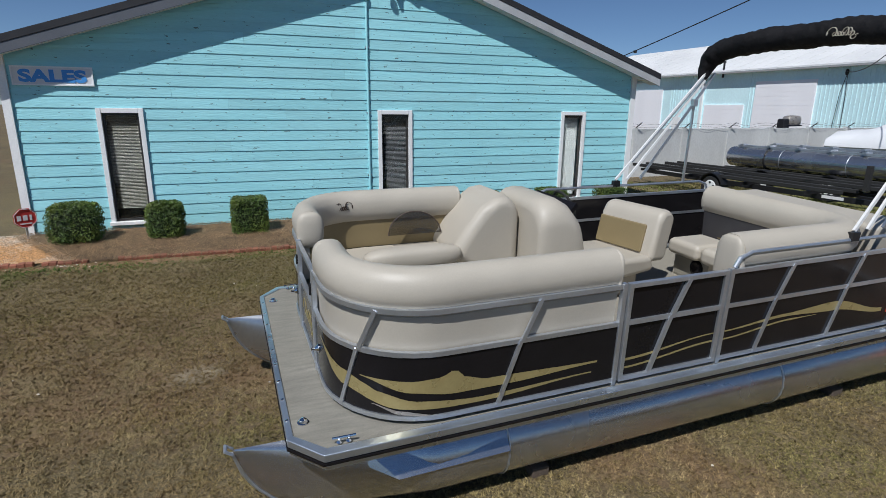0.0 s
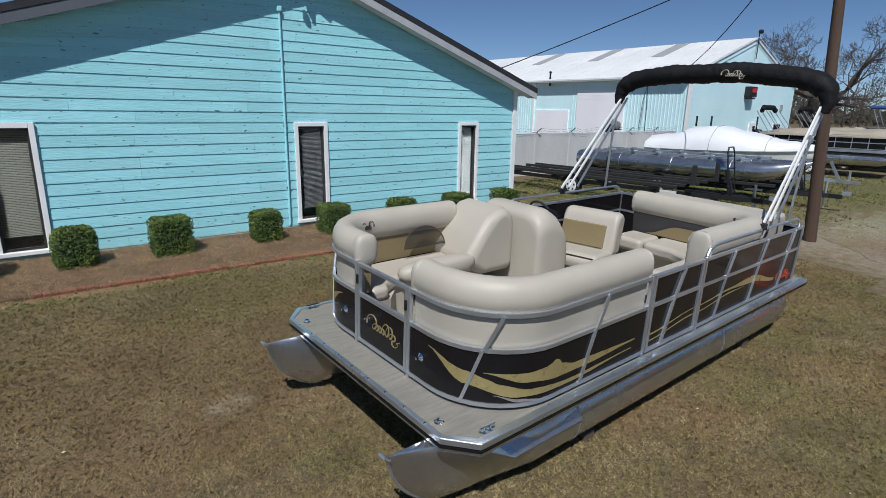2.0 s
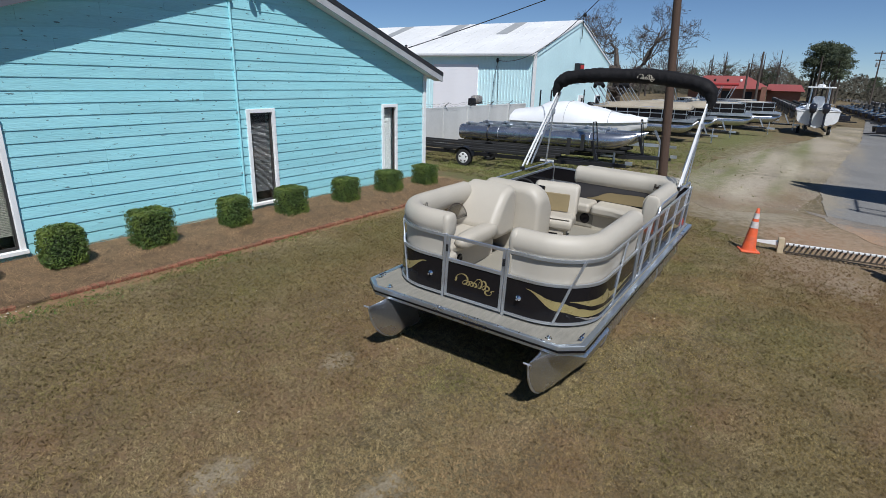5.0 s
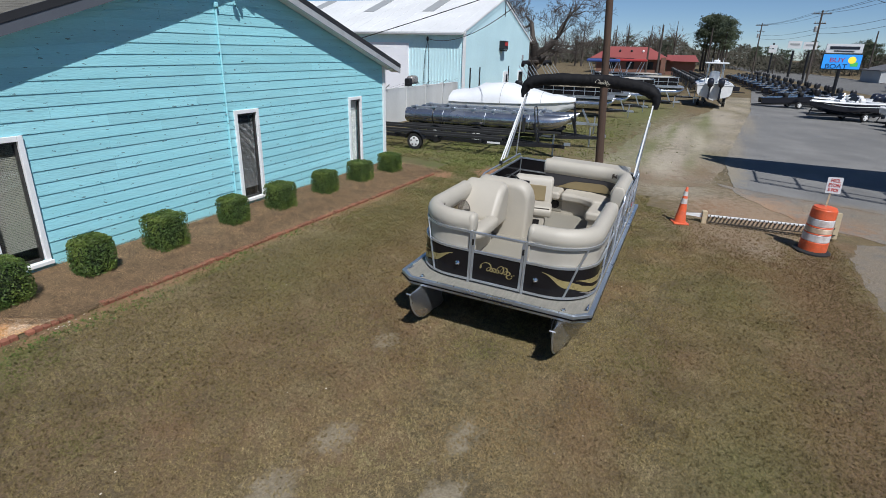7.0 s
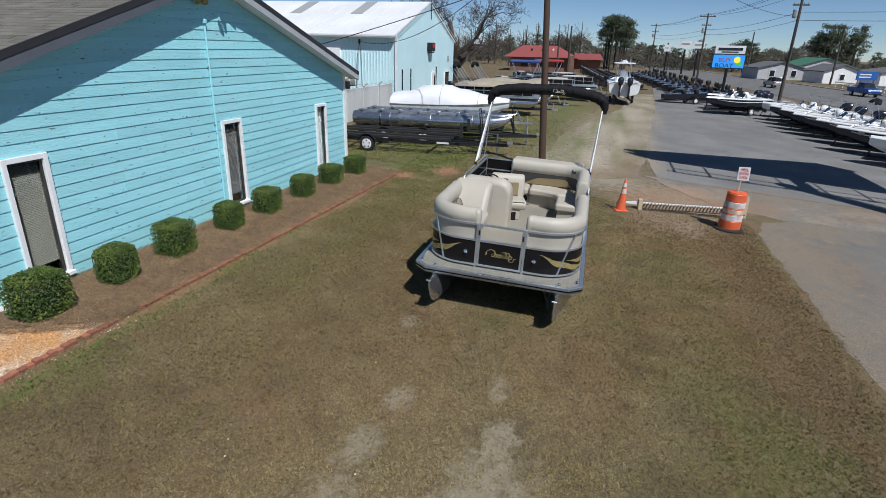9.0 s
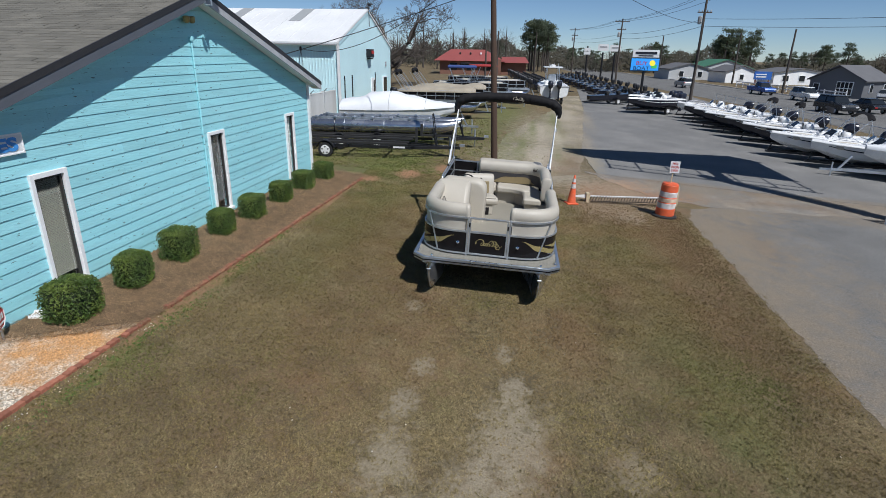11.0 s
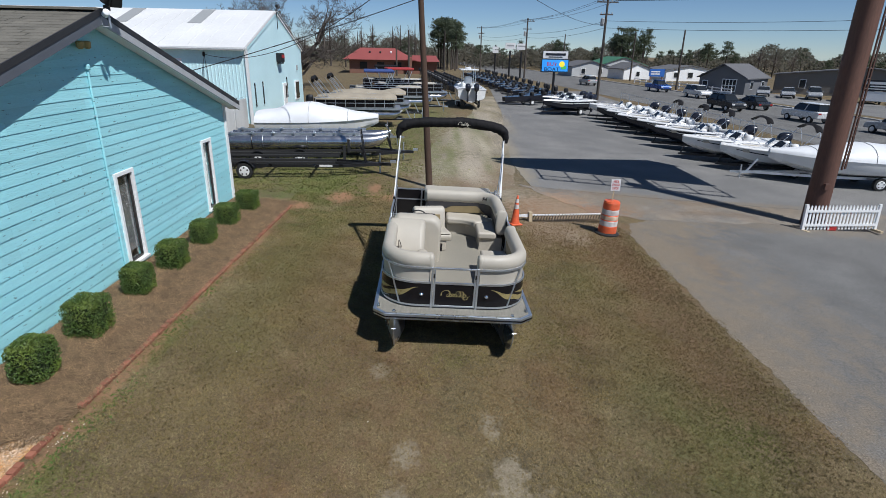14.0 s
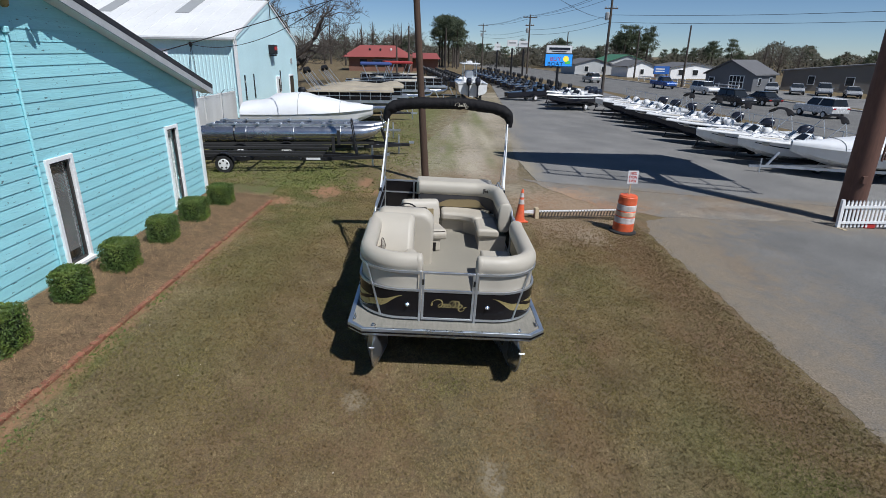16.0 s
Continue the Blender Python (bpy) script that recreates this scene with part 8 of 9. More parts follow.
red = thing("red_roof_building", "long low brick building with a red metal hip roof", "building", pose(112, 16.4, ground_z(14, 112), 0, 0, 4))
part("wall", Geo().box((0, 0, 1.35), (10, 12, 2.7)), M["brick_wall"], red)
part("roof", Geo().loft([[(-6, -7.2, 2.6), (6, -7.2, 2.6), (6, 7.2, 2.6), (-6, 7.2, 2.6)], [(-0.6, -3, 4.8), (0.6, -3, 4.8), (0.6, 4, 4.8), (-0.6, 4, 4.8)]]), M["red_roof"], red, "red metal hip roof")
part("roof", Geo().loft([[(-5, -12, 2.4), (3, -12, 2.4), (3, -6.5, 2.4), (-5, -6.5, 2.4)], [(-1.2, -11.4, 3.5), (-0.8, -11.4, 3.5), (-0.8, -6.5, 3.5), (-1.2, -6.5, 3.5)]]), M["red_roof"], red)
part("wall", Geo().box((-1, -9, 1.2), (6, 5, 2.4)), M["brick_wall"], red)
for k in range(3):
    part("roof_vent", Geo().blob((-3.0, -2.2 + 2.1 * k, 4.0), (0.4, 0.4, 0.5), 5), M["white_plastic"] if k == 0 else M["dark_metal"], red)
    part("window", Geo().box((-5.03, -3.6 + 3.4 * k, 1.5), (0.08, 1.4, 1.3)), M["glass_dark"], red)
part("column", Geo().box((-5.6, -6.0, 1.5), (0.8, 0.8, 3.0)), M["brick_wall"], red)

# ---- changing-letter sign ----
led = thing("roadside_sign", "roadside sign with white header and lit blue message board", "sign", pose(55.5, -8.6, ground_z(-8.6)))
part("pole", Geo().tube([(0, 0, 0), (0, 0, 3.4)], 0.14, 10), M["dark_metal"], led)
part("cabinet", Geo().box((0, 0, 4.05), (0.35, 3.0, 1.35)), M["dark_metal"], led, bevel=0.03)
face = part("message_face", Geo().box((-0.19, 0, 4.05), (0.03, 2.85, 1.2)), light_material("lit_blue_message", (0.03, 0.22, 0.60), 0.75), led, "lit blue message face")
for k, wd in enumerate(("BUY", "BOAT")):
    tg = text_geo(wd, 0.55, 0.01)
    part("message_text", Geo().add([(-0.215 - p[2], -p[0] * 1.15 + 0.35, p[1] + 4.16 - 0.52 * k) for p in tg.v], tg.f), M["sign_red"] if k == 0 else M["gel_dark"], face, "dark message letters")
part("message_figure", Geo().lathe((-0.21, -0.75, 4.2), [(0.30, 0.0), (0.30, -0.02), (0.02, -0.03)], 12, "x"), light_material("lit_yellow_figure", (0.75, 0.55, 0.04), 0.8), face, "lit yellow disc")
part("message_figure", Geo().box((-0.21, -0.95, 3.85), (0.03, 0.55, 0.35)), light_material("lit_green_figure", (0.06, 0.35, 0.08), 0.7), face, "lit green patch")
hd = part("header", Geo().box((0, 0, 5.15), (0.30, 2.7, 0.75)), M["sign_white"], led, "white header board")
part("plain_bar", Geo().box((-0.165, 0, 5.2), (0.03, 2.2, 0.24)), M["gel_dark"], hd)
part("plain_bar", Geo().box((-0.165, 0, 4.93), (0.03, 1.5, 0.1)), M["gel_dark"], hd)
for x, y, w_, h_ in ((120, -11.4, 2.2, 1.3), (120, -13.9, 2.2, 1.3)):
    b = thing("far_billboard", "far white billboard on a post", "billboard", pose(x, y, ground_z(y)))
    part("face", Geo().box((0, 0, 6.6), (0.3, w_, h_)), M["sign_white"], b)
    part("plain_bar", Geo().box((-0.17, 0, 6.7), (0.04, w_ * 0.7, 0.3)), M["skylight"], b)
    part("post", Geo().tube([(0, 0, 0), (0, 0, 5.6)], 0.2, 8), M["dark_metal"], b)
ps = thing("pole_sign", "tall far pole sign with pale faces", "sign", pose(112, -7.4, ground_z(-7.4)))
part("post", Geo().tube([(0, 0, 0), (0, 0, 6.5)], 0.15, 8), M["dark_metal"], ps)
for z in (5.2, 5.9):
    part("face", Geo().box((-0.1, 0, z), (0.25, 1.2, 0.55)), M["sign_white"], ps)


# ---- utility poles and wires ----
def utility(x, y, h, label, arm=True):
    p = thing("utility_pole", label, "utility pole", pose(x, y, ground_z(y, x)), "utility poles")
    part("shaft", Geo().lathe((0, 0, 0), [(0.19, 0), (0.12, h)], 10), M["bark"], p, smooth=40)
    if arm:
        for z in (h - 0.5, h - 1.9):
            a = part("cross_arm", Geo().box((0, 0, z), (0.12, 2.6 if z > h - 1 else 1.6, 0.13)), M["bark"], p)
            for k in (-1.1, -0.5, 0.5, 1.1):
                part("insulator", Geo().lathe((0, k * (1 if z > h - 1 else 0.6), z + 0.07), [(0.05, 0), (0.07, 0.1), (0.03, 0.22)], 8), M["skylight"], a)
        part("transformer", Geo().lathe((0, 0.4, h - 3.2), [(0.2, 0), (0.24, 0.1), (0.24, 0.8), (0.15, 0.9)], 10), M["skylight"], p)
    return p


UP = [(64.5, -16.2, 12.0), (104, -12.5, 11.5), (150, -7, 11.5), (32, -46, 12.0), (-20, -75, 12.0)]
for x, y, h in UP:
    utility(x, y, h, "weathered wooden utility pole with cross arms beside the highway")
for x, y, h in ((118, -38, 10), (88, -36, 9.5), (128, 3, 9), (84, 9, 7.5), (98, 12, 6.5), (142, -28, 10)):
    utility(x, y, h, "thin far wooden pole", False)


def wire(a, b, sag, r=0.012, n=24):
    pts = [Vector(a).lerp(Vector(b), k / n) - Vector((0, 0, sag * 4 * (k / n) * (1 - k / n))) for k in range(n + 1)]
    g = Geo().tube(pts, r, 5)
    return tagged(new("overhead_wire", mesh_of("overhead_wire", g, M["wire"])), "black overhead cable hanging between poles", "cable", "overhead cables")


for (x0, y0, h0), (x1, y1, h1) in zip([UP[4], UP[3], UP[0], UP[1]], [UP[3], UP[0], UP[1], UP[2]]):
    for dy, dz in ((-1.1, -0.3), (1.1, -0.3), (0.5, -0.3), (0, -2.6), (0, -3.4)):
        wire((x0, y0 + dy, ground_z(y0) + h0 + dz), (x1, y1 + dy, ground_z(y1) + h1 + dz), 0.5, 0.02)
TOP = (12.5, 4.85, 9.0)
wire((9.35, 16.8, 2.75), (12.5, 4.72, 6.5), 0.18, 0.014)
wire((28.15, 18.6, 4.35), (12.5, 4.76, 7.6), 1.25, 0.016)
wire(TOP, (64.5, -16.2, ground_z(-16) + 9.0), 1.0, 0.016)
wire(TOP, (32, -46, ground_z(-20) + 10.0), 0.6, 0.016)

# ---- trees ----
def bare_tree(x, y, h, seed, depth, label, spread=0.55, trunk=0.33):
    r = random.Random(seed)
    t = thing("bare_tree", label, "tree", pose(x, y, ground_z(y, x)))
    trunk_g, limbs = Geo(), Geo()

    def grow(p, d, ln, rad, lvl):
        n = 4
        pts = [p]
        for k in range(n):
            d = (d + Vector((r.gauss(0, 0.14), r.gauss(0, 0.14), r.gauss(0.02 if lvl < 3 else 0.05, 0.12)))).normalized()
            pts.append(pts[-1] + d * ln / n)
        sides = 8 if lvl == 0 else (5 if lvl < 3 else 3)
        rings = []
        r1 = rad * (0.62 if lvl else 0.75)
        for k, q in enumerate(pts):
            rr = max(0.016, rad + (r1 - rad) * k / n)
            tt = (pts[min(n, k + 1)] - pts[max(0, k - 1)]).normalized()
            s_ = tt.orthogonal().normalized()
            u_ = tt.cross(s_)
            rings.append([q + s_ * rr * math.cos(2 * math.pi * j / sides) + u_ * rr * math.sin(2 * math.pi * j / sides) for j in range(sides)])
        (trunk_g if lvl == 0 else limbs).loft(rings)
        if lvl >= depth:
            return
        kids = r.choice((5, 6)) if lvl == 0 else r.choice((2, 3, 3))
        for c in range(kids):
            a = r.uniform(0, 2 * math.pi) if lvl else 2 * math.pi * (c + r.uniform(-0.2, 0.2)) / kids
            side = d.orthogonal().normalized()
            side = Matrix.Rotation(a, 4, d) @ side
            sp = spread * (0.55 if c == 0 and lvl else 1.0)
            nd = d * (1 - sp * (1.0 if lvl else 1.2)) + side * sp * r.uniform(0.8, 1.4) + Vector((0, 0, 0.10))
            nd.z *= 0.86 if lvl else 1.0
            nd.normalize()
            base = pts[-1] if c < 2 else pts[r.choice((2, 3))]
            grow(base, nd, ln * r.uniform(0.62, 0.80), r1 * (r.uniform(0.68, 0.9) if lvl < 3 else r.uniform(0.55, 0.8)), lvl + 1)
    grow(Vector((0, 0, -0.2)), Vector((0.03, 0, 1)), h * 0.27, trunk, 0)
    part("trunk", trunk_g, M["bark"], t, smooth=60)
    o = part("branchwork", limbs, M["bark"], t, "spreading leafless limbs and twigs")
    tagged(o, kind="stuff")
    return t


bare_tree(64.5, 22.3, 18.6, 5, 8, "large spreading leafless oak tree", 0.62, 0.66)


def far_tree(kind, seed):
    r = random.Random(seed)
    t = thing("far_tree", "tall dark green pine tree far off" if kind == "pine" else "greyish leafless tree far off", "tree", None, "trees on the horizon")
    h = 10.0
    part("trunk", Geo().lathe((0, 0, 0), [(0.22, -0.3), (0.16, h * 0.6), (0.05, h * 0.97)], 7), M["bark"], t, smooth=40)
    g = Geo()
    if kind == "pine":
        for c in range(44):
            z = h * (0.46 + 0.54 * r.random() ** 0.8)
            rr = (1.0 - abs(z / h - 0.62) * 1.6) * 2.1 + 0.35
            a = r.uniform(0, 6.28)
            cx, cy = rr * math.cos(a) * r.uniform(0.3, 1), rr * math.sin(a) * r.uniform(0.3, 1)
            for k in range(70):
                p = Vector((cx + r.gauss(0, 0.34), cy + r.gauss(0, 0.34), z + r.gauss(0, 0.20)))
                d1 = Vector((r.gauss(0, 1), r.gauss(0, 1), r.gauss(0, 0.6))).normalized() * r.uniform(0.2, 0.42)
                d2 = Vector((r.gauss(0, 1), r.gauss(0, 1), r.gauss(0, 0.6))).normalized() * r.uniform(0.14, 0.28)
                g.add([p, p + d1, p + d2], [(0, 1, 2)])
        m_ = M["pine_leaf"]
    else:
        for c in range(52):
            a, el = r.uniform(0, 6.28), r.uniform(0.1, 1.25)
            st = Vector((0, 0, h * r.uniform(0.22, 0.62)))
            d = Vector((math.cos(a) * math.cos(el), math.sin(a) * math.cos(el), math.sin(el)))
            ln = r.uniform(1.8, 3.9)
            en = st + d * ln
            w_ = Vector((-d.y, d.x, 0)).normalized() * 0.05
            g.add([st - w_, st + w_, en], [(0, 1, 2)])
            for k in range(26):
                q = st + d * ln * r.uniform(0.35, 1.0)
                d2 = (d + Vector((r.gauss(0, 0.6), r.gauss(0, 0.6), r.gauss(0.1, 0.4)))).normalized() * r.uniform(0.4, 1.2)
                w2 = Vector((r.gauss(0, 1), r.gauss(0, 1), r.gauss(0, 1))).normalized() * 0.022
                g.add([q - w2, q + w2, q + d2], [(0, 1, 2)])
        m_ = M["bare_twig"]
    o = part("crown", g, m_, t)
    tagged(o, kind="stuff")
    return t


rnd = random.Random(31)
protos = {("pine", i): far_tree("pine", 40 + i) for i in range(3)}
protos.update({("bare", i): far_tree("bare", 60 + i) for i in range(3)})


def plant(kind, x, y, s):
    i = rnd.randrange(3)
    p = protos[(kind, i)]
    m = pose(x, y, ground_z(y, x), 0, 0, rnd.uniform(0, 360))
    o = copy_thing(p, m) if p.location.length > 1 else p
    o.matrix_basis = m
    o.scale = (s * rnd.uniform(0.9, 1.15), s * rnd.uniform(0.9, 1.15), s)


for k in range(9):
    plant("pine", 138 + rnd.uniform(0, 16), 1 + rnd.uniform(-2, 8), rnd.uniform(1.0, 1.25))
for k in range(16):
    plant("bare", 125 + rnd.uniform(0, 40), 12 + 3.0 * k + rnd.uniform(-2, 2), rnd.uniform(0.75, 1.15))
for k in range(26):
    f = k / 25
    plant(rnd.choice(("pine", "pine", "bare")), 210 - 60 * f + rnd.uniform(-8, 8), -8 - 95 * f + rnd.uniform(-5, 5), rnd.uniform(0.65, 1.0))
for k in range(7):
    plant("pine", 165 + rnd.uniform(-6, 6), -52 + rnd.uniform(-7, 7), rnd.uniform(1.0, 1.25))
for k in range(70):
    f = k / 69
    a = radians(-50 + 62 * f + rnd.uniform(-0.6, 0.6))
    d = rnd.uniform(165, 225)
    if -3.0 < math.degrees(a) < 0.5:
        continue
    plant(rnd.choice(("pine", "pine", "bare")), -6 + d * math.cos(a), 4 + d * math.sin(a), rnd.uniform(0.45, 0.85))
for k in range(10):
    plant(rnd.choice(("pine", "bare")), 125 - 4 * k + rnd.uniform(-4, 4), -84 - 4.5 * k, rnd.uniform(0.45, 0.7))

# low woods closing the horizon
R2 = np.random.RandomState(9)
g = Geo()
for k in range(150000):
    f = R2.uniform(0, 1)
    ang_ = radians(-52 + 100 * f)
    dist = R2.uniform(190, 260)
    x, y = -6 + dist * math.cos(ang_), 4 + dist * math.sin(ang_)
    hz = R2.uniform(0, 1) ** 0.8 * (6.0 + 1.4 * math.sin(f * 37) + 1.4 * math.sin(f * 91 + 1) + 1.0 * math.sin(f * 233))
    p = Vector((x, y, ground_z(y, x) + hz))
    d1 = Vector((R2.normal(), R2.normal(), R2.normal())) * 0.33
    d2 = Vector((R2.normal(), R2.normal(), R2.normal())) * 0.33
    g.add([p, p + d1, p + d2], [(0, 1, 2)])
woods = mesh_of("distant_woods", g, M["scrub"], fix=False)
woods.normals_split_custom_set_from_vertices([(Vector((-0.75, -0.25, 0.6)) + Vector(R2.normal(0, 0.25, 3))).normalized() for v in woods.vertices])
tagged(new("distant_woods", woods), "brownish early spring woods along the horizon", "woods", kind="stuff")

# ---- pieces of wall, edging and lawn ----
PITCH = 0.186
rnd = random.Random(11)


def lap_board(x0, x1, z0, z1):
    """One clapboard: thick lower edge, thin upper edge, ends cut to the rake."""
    def top(x):
        return min(z1 + 0.012, rake(x) - 0.02)
    b, t = 0.020, 0.007
    cuts = sorted({x0, x1, *[c for c in (RIDGE,) if x0 < c < x1]})
    v, f = [], []
    for x in cuts:
        zt = max(top(x), z0 + 0.004)
        v += [(x, WY - b, z0), (x, WY - t, zt), (x, WY + 0.001, zt), (x, WY + 0.001, z0)]
    for k in range(len(cuts) - 1):
        a = 4 * k
        f += [(a, a + 4, a + 5, a + 1), (a + 1, a + 5, a + 6, a + 2), (a + 3, a + 7, a + 4, a)]
    f += [(0, 1, 2, 3), (len(v) - 1, len(v) - 2, len(v) - 3, len(v) - 4)]
    g = Geo()
    g.v, g.f = v, f
    return g


course = 0
z = 0.22
while z < rake(RIDGE) - 0.05:
    half = min(6.0, (rake(RIDGE) - z - 0.03) / SLOPE)
    lo, hi = max(WX0 + 0.06, RIDGE - half), min(WX1 - 0.06, RIDGE + half)
    spans = [(lo, hi)]
    for x0, x1, z0, z1 in WINDOWS:
        if z0 - 0.15 < z < z1 - 0.02 or z < z1 < z + PITCH * 0.6:
            spans = [q for a, b in spans for q in (((a, min(b, x0)), (max(a, x1), b)) if a < x1 and b > x0 else ((a, b),)) if q[1] - q[0] > 0.02]
    for a, b in spans:
        stops = [a]
        x = a + rnd.uniform(0.8, 3.4)
        while x < b - 0.5:
            stops.append(x)
            x += rnd.uniform(2.6, 3.66)
        stops.append(b)
        for p, q in zip(stops, stops[1:]):
            o = new("board", mesh_of("board", lap_board(p + 0.0015, q - 0.0015, z + rnd.uniform(-0.002, 0.002), z + PITCH), M["siding"]))
            o.parent = wall_south
    z += PITCH
    course += 1

# brick edging, laid on edge
edging = thing("brick_edging", "row of red bricks laid as edging along the mulch bed", "edging")
tagged(edging, kind="structure")
bm_ = bmesh.new()
bmesh.ops.create_cube(bm_, size=1.0)
bmesh.ops.scale(bm_, vec=(0.09, 0.088, 0.11), verts=bm_.verts)
bmesh.ops.bevel(bm_, geom=bm_.edges[:], offset=0.008, segments=1, affect="EDGES")
brick_mesh = bpy.data.meshes.new("brick")
bm_.to_mesh(brick_mesh)
bm_.free()
brick_mesh.materials.append(M["brick"])
x = -6.2
while x < 8.9:
    if not (-1.75 < x < -1.35 or rnd.random() < 0.03):
        o = new("brick", brick_mesh)
        o.parent = edging
        y = bed_front(x)
        o.matrix_basis = pose(x, y + rnd.uniform(-0.006, 0.006), ground_z(y) - 0.004 + rnd.uniform(-0.012, 0.01), 2.7 + rnd.uniform(-3, 3), rnd.uniform(-2, 2), rnd.uniform(-2, 2))
    x += 0.0925 + rnd.uniform(0, 0.007)

# loose gravel and clods along the worn edges
rnd = random.Random(77)
g = Geo()


def stone(x, y, s):
    z = ground_z(y) + 0.012
    a = rnd.uniform(0, 6.28)
    ca, sa = math.cos(a) * s, math.sin(a) * s
    k = rnd.uniform(0.5, 0.9)
    g.add([(x + ca, y + sa, z), (x - sa * k, y + ca * k, z), (x - ca, y - sa, z), (x + sa * k, y - ca * k, z), (x + 0.2 * ca, y, z + s * 0.7)], [(0, 1, 4), (1, 2, 4), (2, 3, 4), (3, 0, 4)])


for k in range(7000):
    u = rnd.random()
    if u < 0.3:
        stone(rnd.uniform(-14, 8.6), -1.95 + rnd.gauss(0, 0.16), rnd.uniform(0.004, 0.014))
    elif u < 0.62:
        y = rnd.uniform(-12, 0.6)
        stone(10.3 + rnd.uniform(-0.5, 3.2), y, rnd.uniform(0.005, 0.022))
    else:
        x = rnd.uniform(13.5, 40)
        stone(x, 0.45 - 0.085 * (x - 18.4) + rnd.gauss(0, 0.4), rnd.uniform(0.008, 0.03))
tagged(new("gravel", mesh_of("gravel", g, M["gravel"], fix=False)), "loose grey-brown gravel along the pavement edges", "gravel", kind="stuff")

# grass blades over the lawn round the boat
R = np.random.RandomState(5)
TUFTS, EACH = 300000, 5
cx_, cy_ = R.uniform(-6.6, 10.6, TUFTS), R.uniform(-2.05, 8.78, TUFTS)
cx_ = np.where((cx_ < -5.6) & (R.uniform(0, 1, TUFTS) < 0.6), -5.6 - np.abs(R.normal(0, 2.2, TUFTS)), cx_)
keep = np.ones(TUFTS, bool)
for (px, py, rx, ry), rgb, amount, soft in WORN:
    d = np.hypot((cx_ - px) / rx, (cy_ - py) / ry) + R.normal(0, 0.22, TUFTS)
    keep &= ~((d < 0.85) & (R.uniform(0, 1, TUFTS) < amount * 0.9))
keep &= cy_ > -1.77 + 0.07 * np.sin(cx_ * 2.3) + 0.06 * np.sin(cx_ * 7.1) + R.normal(0, 0.09, TUFTS)
keep &= R.uniform(0, 1, TUFTS) < np.clip(0.45 + (cy_ + 1.85) / 0.5, 0, 1)
keep &= (cx_ < 9.5) | (cy_ > 2.5)
keep &= R.uniform(0, 1, TUFTS) < 0.9 + 0.1 * np.sin(cx_ * 0.9 + 1.7 * np.sin(cy_ * 0.8)) * np.sin(cy_ * 1.1 + np.sin(cx_ * 0.6))
cx_, cy_ = cx_[keep], cy_[keep]


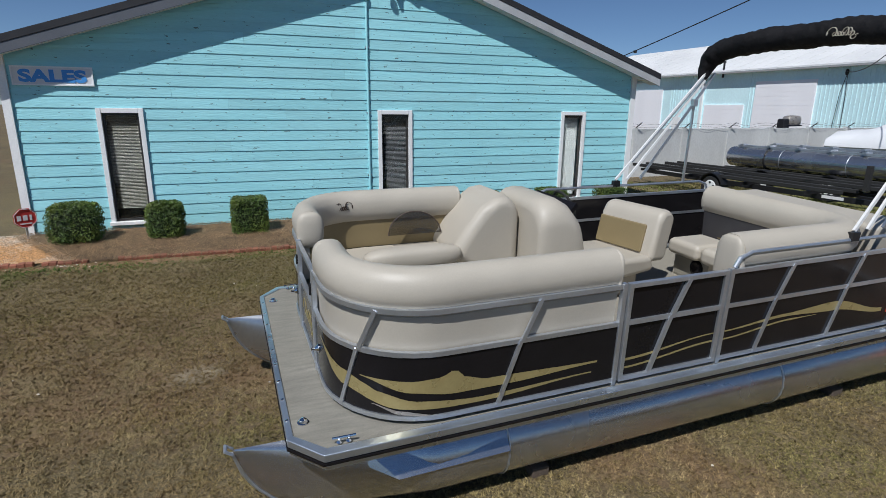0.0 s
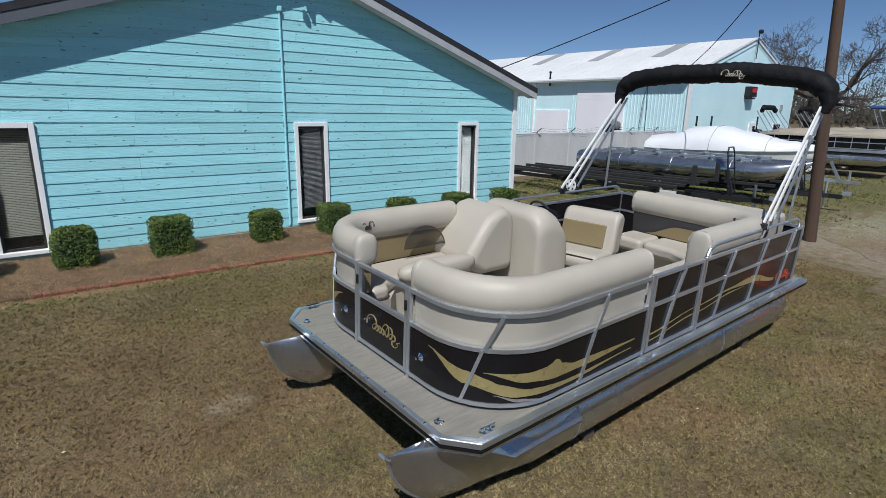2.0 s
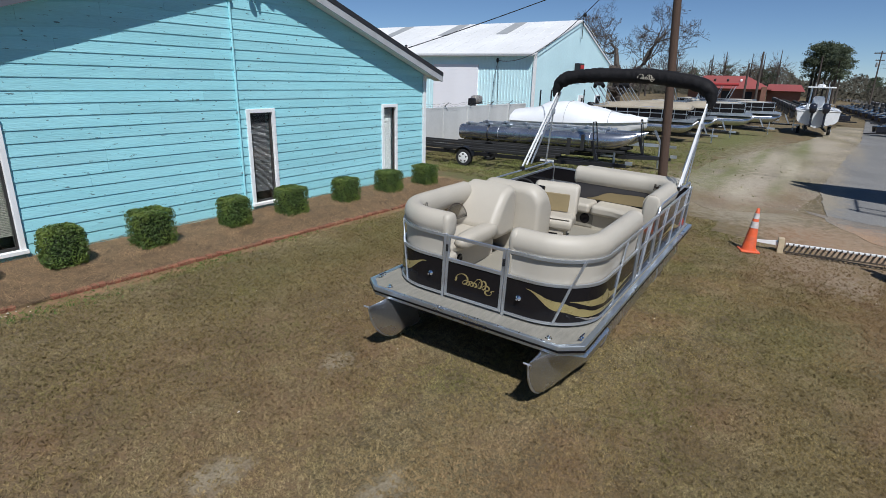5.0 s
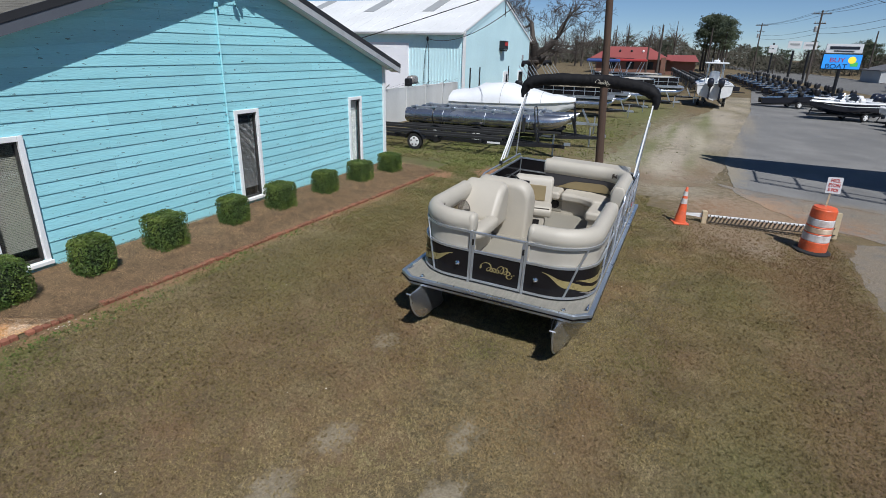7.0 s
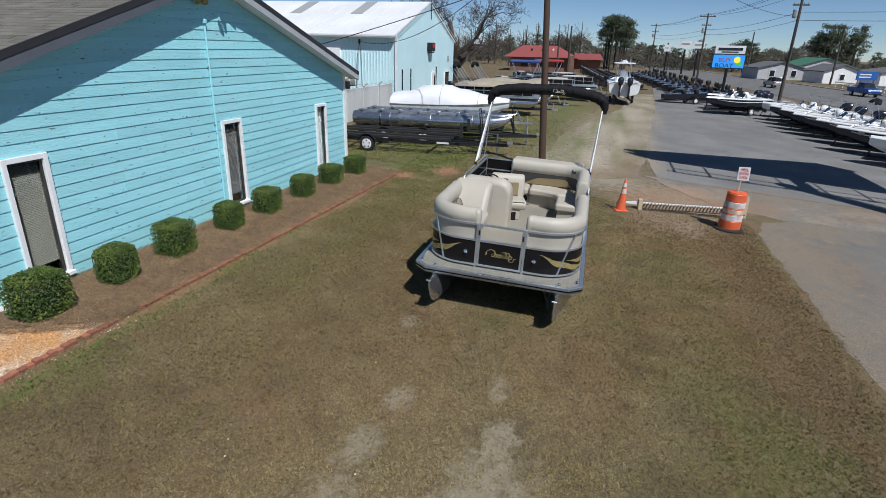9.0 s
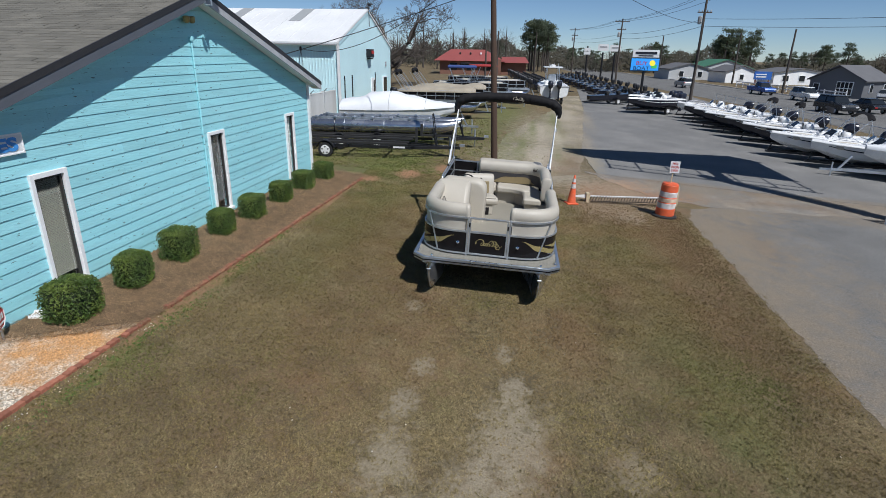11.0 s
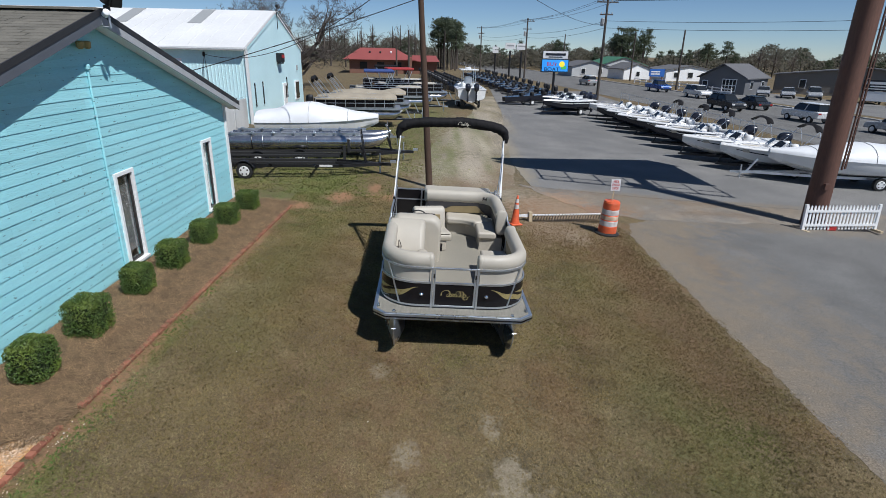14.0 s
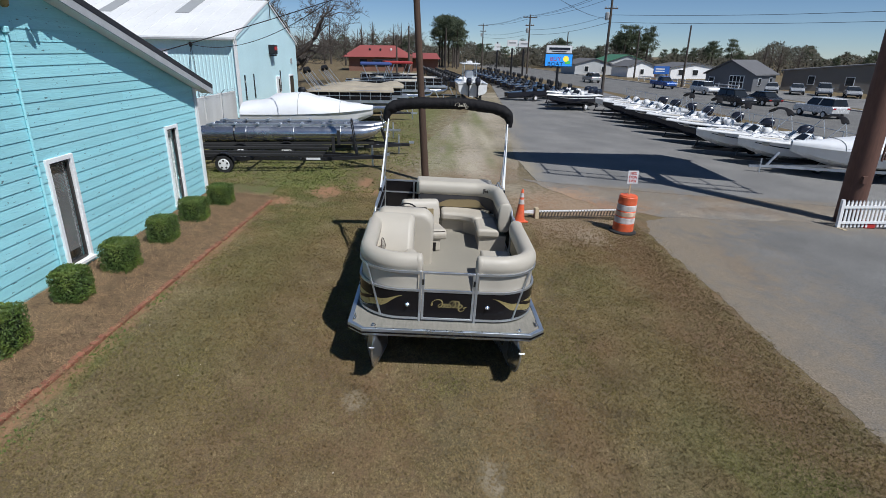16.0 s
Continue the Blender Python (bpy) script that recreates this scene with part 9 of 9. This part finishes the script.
def blades(cx_, cy_, each, size, label, mat=M["grass"]):
    """Tufts of thin leaning blades, joined into one lawn."""
    m_ = len(cx_)
    n = m_ * each
    gx = np.repeat(cx_, each) + R.normal(0, 0.009 * size, n)
    gy = np.repeat(cy_, each) + R.normal(0, 0.009 * size, n)
    e = np.clip((gx - 9.6) / 3.8, 0, 1)
    gz = -0.03 + 0.047 * (np.minimum(gy, 11.0 - 4.8 * e * e * (3 - 2 * e)) - 3.1)
    ang = R.uniform(0, 2 * np.pi, n)
    hgt = np.repeat(R.uniform(0.008, 0.032, m_), each) * R.uniform(0.6, 1.2, n) * size
    lean = R.uniform(0.012, 0.035, n) * size
    la = np.repeat(R.uniform(0, 2 * np.pi, m_), each) + R.normal(0, 0.6, n)
    wid_ = R.uniform(0.003, 0.0062, n) * size
    co = np.empty((n, 3, 3), np.float32)
    co[:, 0] = np.stack([gx - np.cos(ang) * wid_, gy - np.sin(ang) * wid_, gz], 1)
    co[:, 1] = np.stack([gx + np.cos(ang) * wid_, gy + np.sin(ang) * wid_, gz], 1)
    co[:, 2] = np.stack([gx + np.cos(la) * lean, gy + np.sin(la) * lean, gz + hgt], 1)
    me = bpy.data.meshes.new("grass")
    me.vertices.add(3 * n)
    me.loops.add(3 * n)
    me.polygons.add(n)
    me.vertices.foreach_set("co", co.ravel())
    me.loops.foreach_set("vertex_index", np.arange(3 * n, dtype=np.int32))
    me.polygons.foreach_set("loop_start", np.arange(0, 3 * n, 3, dtype=np.int32))
    me.update(calc_edges=True)
    me.materials.append(mat)
    return tagged(new("grass", me), label, "grass", kind="stuff")


blades(cx_, cy_, EACH, 1.0, "short dormant straw-brown lawn grass blades")
fx, fy = R.uniform(10.4, 30.0, 75000), R.uniform(0.6, 14.5, 75000)
thin = 0.62 + 0.38 * np.sin(fx * 0.8 + 1.9 * np.sin(fy * 0.9)) * np.sin(fy * 1.3 + np.sin(fx * 0.7))
keep = (R.uniform(0, 1, 75000) < thin) & (R.uniform(0, 1, 75000) < np.clip((fy - 4.3 - 0.5 * np.sin(fx * 1.1)) / 3.0, 0.02, 1) ** 1.2) & ((fy > 1.8 - 0.085 * (fx - 18.4)) & ((fx > 13.2) | (fy > 4.4))) & (R.uniform(0, 1, 75000) < np.clip((30.0 - fx) / 8.0, 0, 1))
for (px, py, rx, ry), rgb, amount, soft in BARE_CLAY:
    keep &= np.hypot((fx - px) / rx, (fy - py) / ry) + R.normal(0, 0.2, 75000) > 0.8
blades(fx[keep], fy[keep], 4, 2.1, "coarse olive and brown grass round the parked trailers", M["coarse_grass"])
gx_, gy_ = [], []
for px, py, sx, sy, n_ in ((-1.9, 8.5, 0.45, 0.08, 170), (-3.6, 8.5, 0.8, 0.10, 130), (0.9, 8.6, 0.4, 0.05, 60), (2.6, 8.58, 0.3, 0.05, 50), (-0.9, 8.4, 0.4, 0.12, 70), (12.5, 9.0, 1.6, 0.8, 500)):
    gx_.append(R.normal(px, sx, n_))
    gy_.append(np.minimum(R.normal(py, sy, n_), 8.66 if px < 10 else 12.0))
blades(np.concatenate(gx_), np.concatenate(gy_), 5, 1.15, "fresh green grass tufts along the brick edging", M["fresh_grass"])
